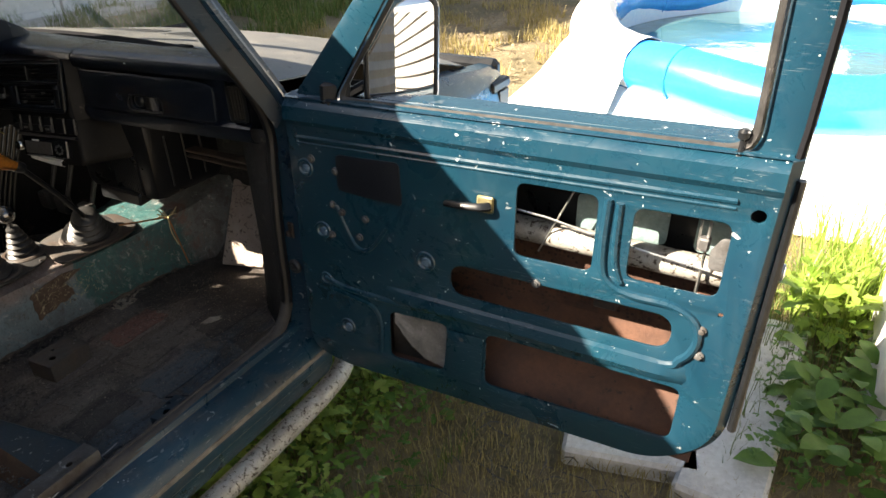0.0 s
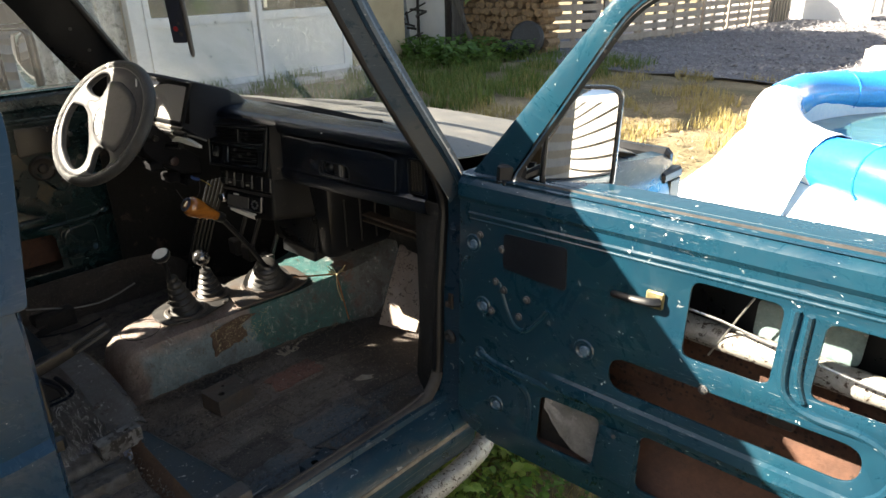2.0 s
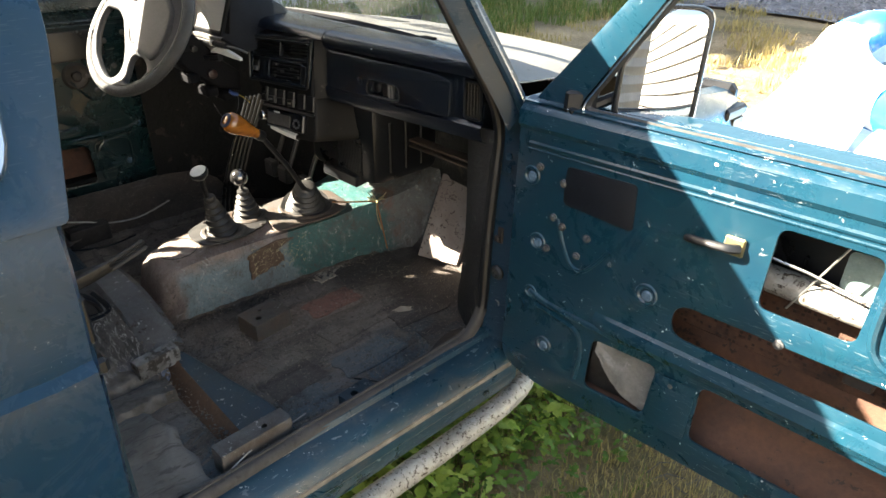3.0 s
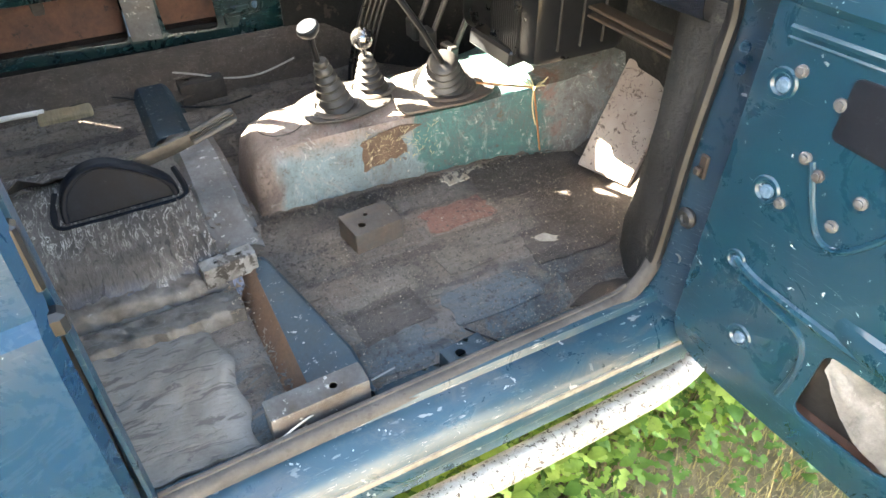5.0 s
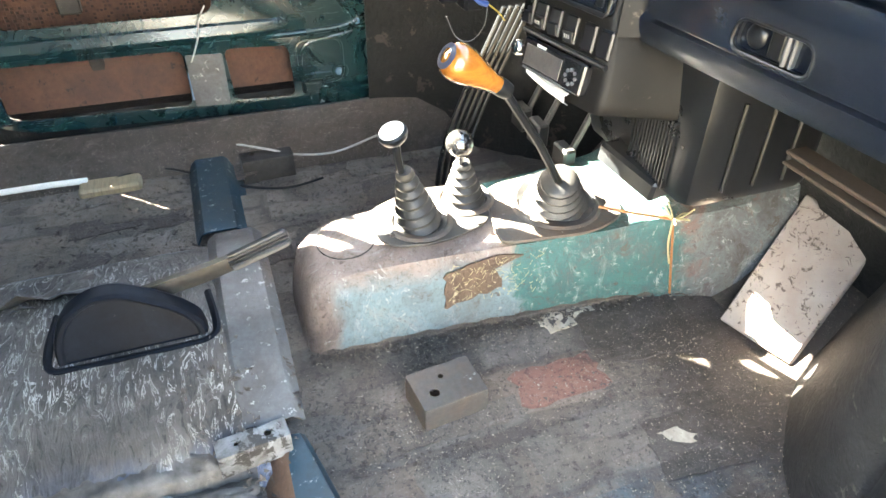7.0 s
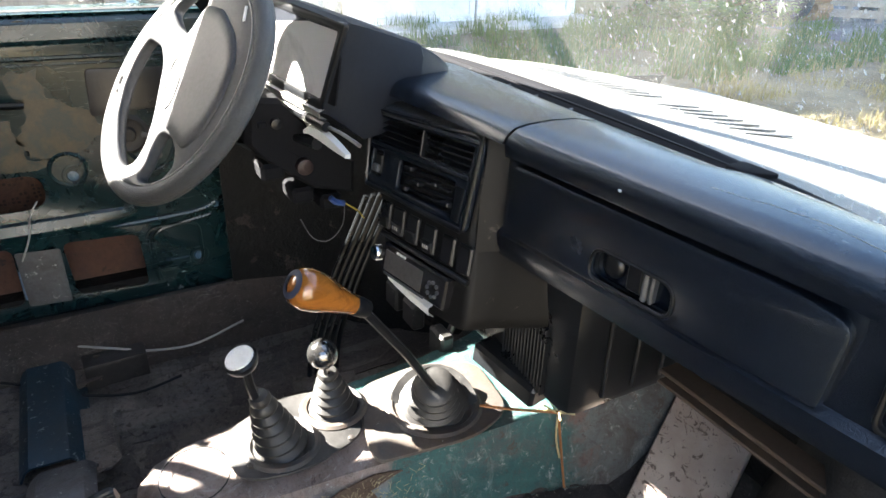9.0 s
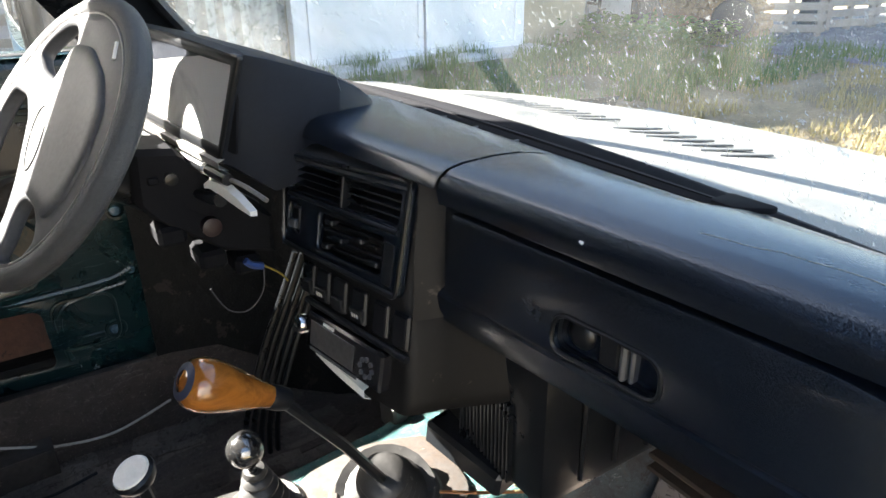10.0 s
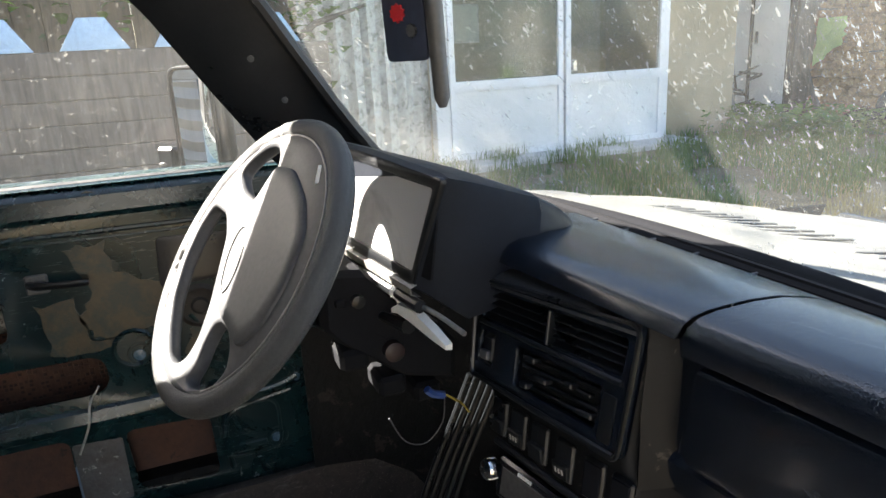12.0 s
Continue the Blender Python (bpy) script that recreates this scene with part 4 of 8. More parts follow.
for side in (1, -1):
    bm = bm_new()
    rows = []
    for y in (1.14, 1.3, 1.6, 1.9, 2.15, 2.27, 2.32):
        d = 0.0 if y < 2.1 else (y - 2.1) * 0.15
        zt = 1.105 - (y - 1.14) * 0.15
        rows.append([(side * (0.68 - d), y, zt + 0.004), (side * (0.735 - d), y, zt), (side * (0.765 - d), y, zt - 0.03), (side * (0.785 - d), y, zt - 0.12), (side * (0.79 - d), y, 0.75), (side * (0.80 - d), y, 0.62 + 0.1 * (y > 1.5))])
    part("wing", thick(loft(bm, rows), 0.008), BLUE, car, "blue front wing")
    bm = bm_new()
    box(bm, side * 0.60, 2.24, 0.73, side * 0.765, 2.335, 0.86, 0.012)
    part("headlight_surround", bm, BLACK, car)
    bm = bm_new()
    box(bm, side * 0.70, 2.18, 0.855, side * 0.772, 2.325, 0.895, 0.008)
    part("side_lamp", bm, BLACK, car, "dark front side lamp")
bm = bm_new()
box(bm, -0.72, 2.30, 0.62, 0.72, 2.36, 0.95, 0.02)
part("front_panel", bm, BLACK, car)
for side in (1, -1):
    for y in (1.85, -1.0):
        wheel = part("wheel", lathe(bm_new(), [(0.20, -0.09), (0.31, -0.09), (0.335, -0.06), (0.34, 0), (0.335, 0.06), (0.31, 0.09), (0.20, 0.09)], pose(side * 0.71, y, 0.34, 0, 90, 0), 32), RUBBER, car, "black tyre")

# windscreen and its seal
def screen_row(t, drop=0.0):
    row = []
    for i in range(25):
        sx = -1 + i / 12
        x0, x1 = 0.69 * sx, 0.59 * sx
        y1 = 0.955 + 0.173 * x1 - 0.54 * x1 * x1
        row.append(V(x0 + (x1 - x0) * t, screen_foot(x0) + (y1 - screen_foot(x0)) * t, 1.190 - 0.02 * sx * sx + 0.45 * t - drop))
    return row


pane = part("windscreen", loft(bm_new(), [screen_row(j / 8) for j in range(9)]), SCREEN_GLASS, car, "dusty splashed windscreen")
pane.visible_shadow = False
bm = bm_new()
loft(bm, [[p + V(0, dy, dz) for p in screen_row(0)] for dy, dz in ((0.016, -0.035), (0.015, -0.012), (0.008, -0.002), (-0.006, 0.002), (-0.018, -0.002), (-0.030, -0.008), (-0.036, -0.018), (-0.036, -0.035))])
tube(bm, screen_row(1.0), 0.015, 8)
part("windscreen_seal", bm, MATTE, car, "black windscreen rubber")
bm = bm_new()
tube(bm, [p + V(0, -0.022, -0.004) for p in screen_row(0)], 0.003, 6)
part("seal_bead", bm, MATTE, car)

# side step tube
bm = bm_new()
part("side_step", tube(bm, smooth_path([(0.80, -0.9, 0.30), (0.80, 0.4, 0.30), (0.795, 0.9, 0.30), (0.785, 1.12, 0.305), (0.755, 1.22, 0.315), (0.68, 1.28, 0.34), (0.6, 1.30, 0.38)], 5), 0.030, 14), PIPE, car, "chipped silver side step tube")

# layers peeling from the floor
FLAKES = [floor_material("layer_grey", (0.165, 0.150, 0.132), 0.45), floor_material("layer_brown", (0.15, 0.115, 0.09), 0.45), floor_material("layer_blue", (0.085, 0.125, 0.15), 0.55),
          floor_material("layer_dark", (0.045, 0.036, 0.032), 0.6), floor_material("layer_red", (0.26, 0.105, 0.080), 0.75),
          surface("pale_chips", (0.42, 0.37, 0.30), (0.27, 0.22, 0.17), 22, 0.8, 0, 140, 0.4, 0.003, (0.15, 0.11, 0.09), 70, 0.62)]
rt = random.Random(21)
TILES = []
for i in range(42):
    TILES.append((rt.uniform(-0.62, -0.22), rt.uniform(0.0, 1.05), rt.uniform(0.07, 0.18), rt.uniform(0.05, 0.12), 90 + rt.uniform(-8, 8), rt.choice((3, 1, 3, 0))))
TILES = tuple(TILES)
for x, y, l, w, a, k in ((0.30, 0.83, 0.165, 0.085, 92, 4), (0.31, 0.60, 0.20, 0.10, 90, 1), (0.46, 0.60, 0.16, 0.12, 84, 0), (0.54, 0.56, 0.15, 0.10, 95, 3), (0.58, 0.74, 0.20, 0.10, 90, 2), (0.44, 0.79, 0.20, 0.09, 93, 0),
                         (0.50, 0.98, 0.18, 0.12, 88, 3), (0.25, 1.0, 0.22, 0.14, 86, 3), (0.13, 0.74, 0.15, 0.06, 88, 1), (0.14, 0.95, 0.12, 0.05, 95, 5), (0.40, 1.0, 0.07, 0.03, 40, 5), (0.62, 0.53, 0.13, 0.10, 84, 2),
                         (0.36, 0.44, 0.10, 0.05, 80, 1), (0.185, 1.06, 0.06, 0.045, 70, 1), (0.66, 0.97, 0.09, 0.12, 80, 3), (-0.20, 0.6, 0.3, 0.2, 92, 1), (-0.40, 0.85, 0.3, 0.2, 88, 3), (-0.30, 0.30, 0.2, 0.2, 90, 1)) + TILES:
    rr = random.Random(int(x * 1000 + y * 77))
    n = 22
    edge = []
    for q in range(n):
        t = q / n * 4
        side, f = int(t), t - int(t)
        u, v = ((f, 0), (1, f), (1 - f, 1), (0, 1 - f))[side]
        edge.append((u * l + rr.uniform(-0.005, 0.005) + 0.008 * noise.noise((q * 0.7, x * 9, 0)), v * w + rr.uniform(-0.005, 0.005)))
    bm = bm_new()
    plate(bm, [edge], 0.0022 + 0.0014 * rr.random(), 0, pose(x, y, floor_z(x, y) + 0.0006, rr.uniform(-0.25, 0.25), rr.uniform(-0.25, 0.25), a))
    part("floor_layer", bm, FLAKES[k], car)
bm = bm_new()
loft(bm, [[(x + 0.004 * noise.noise((k, q, 2)), y, 0.463 + 0.012 * abs(noise.noise((x * 40, y * 40, 1))) + 0.014 * q / 3) for q, (x, y) in enumerate(((x0, y0), (x0 + (x1 - x0) * 0.35, y0 + (y1 - y0) * 0.35), (x0 + (x1 - x0) * 0.7, y0 + (y1 - y0) * 0.7), (x1, y1)))] for k, (x0, y0, x1, y1) in enumerate(((0.636, 0.952, 0.660, 0.968), (0.622, 0.99, 0.668, 1.01), (0.608, 1.037, 0.672, 1.055), (0.618, 1.085, 0.676, 1.09), (0.640, 1.110, 0.678, 1.115)))])
part("torn_lining", thick(bm, 0.003), DARKSTEEL, car, "torn corner of dark rubber lining on the floor", 20)
# folded hem where the tunnel meets the floor
bm = bm_new()
tube(bm, smooth_path([(0.058, 0.53, 0.458), (0.066, 0.7, 0.459), (0.078, 0.9, 0.459), (0.092, 1.1, 0.460), (0.105, 1.25, 0.462)], 8), [0.007 + 0.003 * math.sin(i * 2.3) for i in range(33)], 6)
part("tunnel_hem", bm, FLAKES[1], car, "dirt-caked seam along the tunnel")
# brown felt left on the tunnel side
FELT = surface("matted_brown_felt", (0.15, 0.10, 0.07), (0.07, 0.045, 0.032), 30, 0.95, 0, 160, 0.9, 0.008, (0.45, 0.36, 0.24), 70, 0.6)
bm = bm_new()
rows = []
for j in range(12):
    y = 0.76 + j * 0.017
    row = []
    for i in range(9):
        t = i / 8
        jag = 0.5 + 0.5 * noise.noise((y * 25, t * 3, 2))
        tt = 0.06 + 0.5 * t * (0.6 + 0.6 * jag) + 0.12 * abs(j - 6) / 6
        a = 0.62 + 0.38 * tt
        ht, hb = 0.112, 0.13
        row.append((-0.06 + ht + (hb - ht) * tt ** 0.8 + 0.006, y + 0.012 * noise.noise((t * 6, y * 20, 4)), 0.616 - 0.176 * tt ** 1.15 + 0.004 * noise.noise((t * 20, y * 50, 1))))
    rows.append(row)
part("felt_scrap", thick(loft(bm, rows), 0.003), FELT, car, "matted brown felt scrap stuck to the tunnel", 70)
# grit and chips
def crumbs(name, mat, n, rr, place, s0, s1, label):
    verts, faces = [], []
    for _ in range(n):
        p = place(rr)
        s = rr.uniform(s0, s1)
        i = len(verts)
        for k in range(4):
            verts.append((p[0] + s * rr.uniform(-1, 1), p[1] + s * rr.uniform(-1, 1), p[2] + (0 if k < 3 else s * 0.7)))
        faces += [(i, i + 1, i + 2), (i, i + 1, i + 3), (i + 1, i + 2, i + 3), (i, i + 2, i + 3)]
    me = bpy.data.meshes.new(name)
    me.from_pydata(verts, [], faces)
    me.materials.append(mat)
    return tagged(new(name, me), label, "debris", kind="stuff")


def on_floor(rr):
    while True:
        x, y = rr.uniform(0.07, 0.68), rr.uniform(0.52, 1.25)
        if noise.noise((x * 5, y * 5, 8)) > rr.uniform(-0.5, 0.4):
            return x, y, floor_z(x, y) + 0.0045


def by_tunnel(rr):
    y = rr.uniform(0.5, 1.28)
    x = 0.055 + (y - 0.5) * 0.06 + abs(rr.gauss(0, 0.025))
    return x, y, floor_z(x, y) + 0.005


def far_floor(rr):
    x, y = rr.uniform(-0.68, -0.2), rr.uniform(0.0, 1.0)
    return x, y, floor_z(x, y) + 0.004


rr = random.Random(3)
crumbs("floor_grit", FLAKES[5], 3600, rr, on_floor, 0.0007, 0.0026, "pale grit and chips scattered on the floor")
crumbs("floor_grit", FLAKES[3], 1800, rr, on_floor, 0.0015, 0.005, "dark dirt crumbs scattered on the floor")
crumbs("floor_grit", FLAKES[3], 700, rr, by_tunnel, 0.002, 0.010, "dark dirt caked along the tunnel")
crumbs("floor_grit", FLAKES[5], 200, rr, by_tunnel, 0.0015, 0.004, "pale chips along the tunnel")
crumbs("floor_grit", FLAKES[3], 1500, rr, far_floor, 0.002, 0.009, "dark dirt on the far floor")
crumbs("floor_grit", FLAKES[1], 900, rr, far_floor, 0.002, 0.008, "pale chips on the far floor")


def by_cross_member(rr):
    x, y = rr.uniform(0.27, 0.68), rr.uniform(0.36, 0.56)
    return x, y, floor_z(x, y) + 0.003 + (0.03 if y < 0.41 else 0.0)


def on_hump_edge(rr):
    x, y = rr.gauss(0.24, 0.05), rr.uniform(0.30, 0.60)
    return x, y, floor_z(x, y) + (0.16 * max(0.0, 1 - (x / 0.31) ** 2) ** 0.5 if y < 0.48 else 0.004)


crumbs("floor_grit", FLAKES[1], 700, rr, by_cross_member, 0.002, 0.008, "brown dirt crumbs round the cross member")
crumbs("floor_grit", FLAKES[5], 300, rr, by_cross_member, 0.001, 0.004, "pale grit round the cross member")
crumbs("floor_grit", FLAKES[3], 400, rr, on_hump_edge, 0.002, 0.008, "dark dirt round the strap")


# ---- doors: u runs from the hinge, v up, w towards the cabin ----
def door(m, paint, frame_paint, closed, label, fwd=0.0):
    low = 0.035 if closed else 0.0
    d = part("car_door", plate(bm_new(), [
        rounded([(0.0, 0.475 + low), (0.10, 0.45 + low), (0.90, 0.475 + low), (1.005, 0.56), (1.012, 1.10), (0.0, 1.10)], [0.06, 0.06, 0.06, 0.06, 0.004, 0.004], 7),
        rrect(0.567, 0.888, 0.726, 1.047, 0.02), rrect(0.792, 0.892, 0.952, 1.037, 0.02), rrect(0.422, 0.757, 0.890, 0.833, 0.038, 8),
        rounded([(0.512, 0.532), (0.925, 0.545), (0.927, 0.676), (0.512, 0.674)], 0.02), rounded([(0.252, 0.523), (0.405, 0.532), (0.415, 0.668), (0.257, 0.660)], 0.02),
        [(0.985 + 0.012 * math.cos(k * 0.6283), 1.057 + 0.012 * math.sin(k * 0.6283)) for k in range(10)],
        [(0.965 + 0.005 * math.cos(k), 0.86 + 0.005 * math.sin(k)) for k in range(6)]], 0.006, 0.0015, m @ Matrix.Translation((0, 0, -0.006))), paint, car, label)

    def add(name, bm, mat, lab="", angle=35):
        return part(name, bm, mat, d, lab, angle)

    # edge flange and outer skin
    edge = rounded([(-0.012, 0.47 + low), (0.10, 0.438 + low), (0.91, 0.463 + low), (1.02, 0.555), (1.028, 1.155), (-0.012, 1.155)], [0.06, 0.06, 0.07, 0.07, 0.004, 0.004], 7)
    inner = rounded([(0.0, 0.475 + low), (0.10, 0.45 + low), (0.90, 0.475 + low), (1.005, 0.56), (1.012, 1.155), (0.0, 1.155)], [0.06, 0.06, 0.06, 0.06, 0.004, 0.004], 7)
    bm = bm_new()
    loft(bm, [[m @ V(x, y, -0.125) for x, y in edge], [m @ V(x, y, -0.02) for x, y in edge], [m @ V(x, y, -0.004) for x, y in inner]], True)
    add("door_edge", bm, paint)
    bm = bm_new()
    plate(bm, [edge], 0.004, 0.001, m @ Matrix.Translation((0, 0, -0.13)))
    add("outer_skin", bm, BLUE)
    bm = bm_new()
    loft(bm, [[m @ V(u, v, w) for v, w in ((0.722, -0.116), (0.66, -0.108), (0.61, -0.094), (0.56, -0.072), (0.515, -0.046), (0.485, -0.018))] for u in (0.06, 0.25, 0.5, 0.75, 0.97)])
    add("inner_lining", thick(bm, -0.002), RUST, "brown rust-stained inside of the outer skin")
    bm = bm_new()
    plate(bm, [[(0.02, 0.722), (0.99, 0.722), (0.99, 0.87), (0.02, 0.87)]], 0.003, 0, m @ Matrix.Translation((0, 0, -0.120)))
    add("slot_lining", bm, TARGRID, "brown tar lining with rows of small dents")
    # plain black plate behind the upper openings
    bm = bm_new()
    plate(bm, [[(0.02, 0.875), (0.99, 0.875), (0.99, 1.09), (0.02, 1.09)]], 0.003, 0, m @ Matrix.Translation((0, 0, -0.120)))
    add("black_back_plate", bm, BLACK)
    # waist rail above the panel, with the groove lines along it
    bm = bm_new()
    prof = [(1.098, -0.002), (1.108, 0.004), (1.135, 0.002), (1.150, -0.012), (1.156, -0.035)]
    loft(bm, [[m @ V(u, v, w) for v, w in prof] for u in [i * 1.012 / 20 for i in range(21)]])
    add("waist_rail", thick(bm, -0.004), paint)
    for v, r in ((1.073, 0.005), (1.060, 0.003)):
        bm = bm_new()
        tube(bm, [m @ V(u, v + 0.012 * (u / 1.0 - 0.5), 0.0) for u in (0.03, 0.3, 0.6, 0.95)], r, 6)
        add("pressed_bead", bm, paint)
    # window frame; on the shut door it leans inwards with the body
    flat = m
    if closed:
        sh = Matrix.Identity(4)
        sh[2][1] = 0.37
        m = m @ Matrix.Translation((0, 1.15, 0)) @ sh @ Matrix.Translation((0, -1.15, 0))
    fo = rounded([(0.005 - fwd, 1.148), (0.385 - fwd, 1.585), (0.975, 1.580), (1.028, 1.52), (1.028, 1.148)], [0.02, 0.10, 0.07, 0.05, 0.004], 8)
    if closed:
        fo = rounded([(0.005 - fwd, 1.148), (0.425 - fwd, 1.655), (0.985, 1.653), (1.028, 1.60), (1.028, 1.148)], [0.02, 0.10, 0.07, 0.05, 0.004], 8)
    fi = rounded([(0.125 - fwd, 1.152), (0.405 - fwd, 1.545), (0.945, 1.542), (0.955, 1.152)], [0.045, 0.09, 0.05, 0.05], 8)
    if closed:
        fi = rounded([(0.125 - fwd, 1.152), (0.445 - fwd, 1.620), (0.985, 1.618), (1.014, 1.152)], [0.045, 0.09, 0.05, 0.05], 8)
    bm = bm_new()
    plate(bm, [fo, fi], 0.035, 0.008, m @ Matrix.Translation((0, 0, -0.06)))
    add("window_frame", bm, frame_paint)
    bm = bm_new()
    tube(bm, [m @ V(x, y, -0.030) for x, y in fi], 0.009, 6, True)
    add("window_channel", bm, RUBBER, "black window channel rubber")
    fm = fi if closed else rounded([(0.121 - fwd, 1.146), (0.403 - fwd, 1.550), (0.949, 1.547), (0.960, 1.146)], [0.045, 0.09, 0.05, 0.05], 8)
    bm = bm_new()
    tube(bm, [m @ V(x, y, -0.022) for x, y in fm], 0.0045, 6, True)
    add("bright_strip", bm, CHROME, "thin bright strip round the window")
    if not closed:
        bm = bm_new()
        loft(bm, [[m @ V(u + du, v, w) for du, w in ((-0.006, -0.024), (-0.005, -0.018), (0.0, -0.015), (0.004, -0.020), (0.006, -0.06))] for u, v in ((1.018, 1.12), (1.022, 1.20), (1.023, 1.35), (1.022, 1.50), (1.012, 1.54))])
        add("post_rubber", thick(bm, -0.001), MATTE, "glossy black rubber along the window post")
    if closed:
        bm = bm_new()
        plate(bm, [fi], 0.004, 0, m @ Matrix.Translation((0, 0, -0.05)))
        g = add("door_glass", bm, SIDE_GLASS, "scratched dirty side window")
        g.visible_shadow = False
    m = flat
    # pressed bead that winds round the right hole and the slot
    bm = bm_new()
    tube(bm,
         [m @ V(p.x, p.y, 0.0) for p in smooth_path([V(0.744, 1.045, 0), V(0.745, 0.92, 0), V(0.765, 0.875, 0), V(0.81, 0.860, 0), V(0.88, 0.858, 0), V(0.925, 0.835, 0), V(0.937, 0.79, 0), V(0.915, 0.745, 0), V(0.86, 0.722, 0), V(0.5, 0.715, 0)], 5)], 0.0085, 8)
    tube(bm, [m @ V(p.x, p.y, 0.0) for p in smooth_path([V(0.765, 1.04, 0), V(0.768, 0.93, 0), V(0.785, 0.88, 0)], 5)], 0.007, 8)
    add("pressed_bead", bm, paint)
    bm = bm_new()
    loft(bm, [[m @ V(u, v, w * f - 0.003) for v, w in ((0.735, 0.0), (0.728, 0.011), (0.708, 0.018), (0.692, 0.011), (0.686, 0.0))] for u, f in ((0.24, 0.0), (0.27, 0.6), (0.30, 1.0), (0.5, 1.0), (0.7, 1.0), (0.88, 1.0), (0.91, 0.7), (0.94, 0.0))])
    add("pressed_rail", thick(bm, -0.001), paint)
    # dimples, bolts and marks
    for u, v, r in ((0.044, 0.995, 0.019), (0.078, 0.842, 0.019), (0.073, 0.706, 0.015), (0.128, 0.578, 0.019), (0.36, 0.823, 0.021)):
        bm = bm_new()
        lathe(bm, [(r * 1.25, -0.001), (r * 1.1, 0.0035), (r * 0.85, 0.0035), (r * 0.6, -0.0015), (r * 0.3, -0.002)], m @ pose(u, v, 0), 18)
        add("pressed_dimple", bm, paint)
        # sky reflection in the dimple, painted as a pale blue spot
        bm = bm_new()
        lathe(bm, [(r * 0.62, 0.0), (r * 0.5, 0.0035), (r * 0.2, 0.0045)], m @ pose(u + r * 0.12, v - r * 0.1, 0.0), 12)
        add("dimple_face", bm, surface("sky_reflection_spot", (0.13, 0.19, 0.26), (0.03, 0.08, 0.12), 90, 0.15), "pale blue spot painted as a sky reflection")
    for u, v in ((0.115, 0.915), (0.14, 0.90), (0.205, 0.895), (0.185, 0.845), (0.105, 0.835), (0.065, 1.02), (0.455, 0.645), (0.94, 0.82), (0.945, 0.765), (0.62, 0.835), (0.13, 1.0)):
        bm = bm_new()
        lathe(bm, [(0.0095, 0.0), (0.0095, 0.003), (0.006, 0.004), (0.006, 0.007), (0.002, 0.008)], m @ pose(u, v, 0), 10)
        add("bolt", bm, STRAPM)
    bm = bm_new()
    tube(bm, [m @ V(p.x, p.y, 0.0) for p in smooth_path([V(0.125, 0.915, 0), V(0.150, 0.855, 0), V(0.175, 0.818, 0), V(0.205, 0.815, 0), V(0.235, 0.845, 0), V(0.262, 0.885, 0)], 5)], 0.005, 8)
    add("pressed_bead", bm, paint)
    bm = bm_new()
    plate(bm, [rounded([(0.135, 0.955), (0.305, 0.945), (0.30, 1.045), (0.135, 1.04)], 0.012)], 0.004, 0.001, m @ Matrix.Translation((0, 0, -0.001)))
    add("blanking_film", bm, FILMDARK, "dark film over an opening")
    # pressed frame round the lower front corner
    bm = bm_new()
    tube(bm, [m @ V(p.x, p.y, 0.0) for p in smooth_path([V(0.09, 0.68, 0), V(0.16, 0.67, 0), V(0.215, 0.655, 0), V(0.232, 0.60, 0), V(0.225, 0.53, 0)], 5)], 0.006, 8)
    tube(bm, [m @ V(p.x, p.y, 0.0) for p in smooth_path([V(0.075, 0.71, 0), V(0.12, 0.695, 0), V(0.22, 0.69, 0), V(0.30, 0.69, 0), V(0.40, 0.70, 0)], 5)], 0.008, 8)
    add("pressed_bead", bm, paint)
    bm = bm_new()
    plate(bm, [rounded([(0.42, 0.525), (0.505, 0.530), (0.508, 0.665), (0.42, 0.66)], 0.006)], 0.003, 0.001, m @ pose(0, 0, 0.004))
    add("tin_patch", bm, STRAPM if closed else TEAL, "riveted grey tin patch" if closed else "bent painted flap")
    # pull handle and lock button
    bm = bm_new()
    box(bm, 0.485, 0.972, 0.0, 0.522, 1.008, 0.008, 0.003, m)
    add("handle_plate", bm, STRAPM if closed else BRASS, "grey handle plate" if closed else "yellowed handle plate")
    bm = bm_new()
    tube(bm, smooth_path([m @ V(0.515, 0.990, 0.008), m @ V(0.50, 0.990, 0.02), m @ V(0.46, 0.988, 0.024), m @ V(0.42, 0.985, 0.020)], 4), [0.009] * 5 + [0.008] * 4 + [0.008] * 3 + [0.006], 8, flat=0.7)
    add("door_handle", bm, BLACK, "black plastic pull handle")
    bm = bm_new()
    lathe(bm, [(0.016, 0.0), (0.013, 0.004), (0.005, 0.006), (0.004, 0.022), (0.009, 0.026), (0.010, 0.036), (0.006, 0.041)], m @ pose(0.935, 1.150, -0.022, -90), 14)
    add("lock_button", bm, BLACK, "black lock button")
    # impact tube, rods and latch inside the shell
    bm = bm_new()
    tube(bm, [m @ V(0.40, 0.918, -0.075), m @ V(0.99, 0.900, -0.075)], 0.026, 14)
    add("impact_tube", bm, PIPE, "pale dusty reinforcement tube")
    for u in (0.69, 0.80, 0.92):
        bm = bm_new()
        plate(bm, [rrect(u - 0.035, 0.92, u + 0.035, 1.00, 0.014)], 0.003, 0.0005, m @ pose(0, 0, -0.105))
        add("skin_tab", bm, TABM)
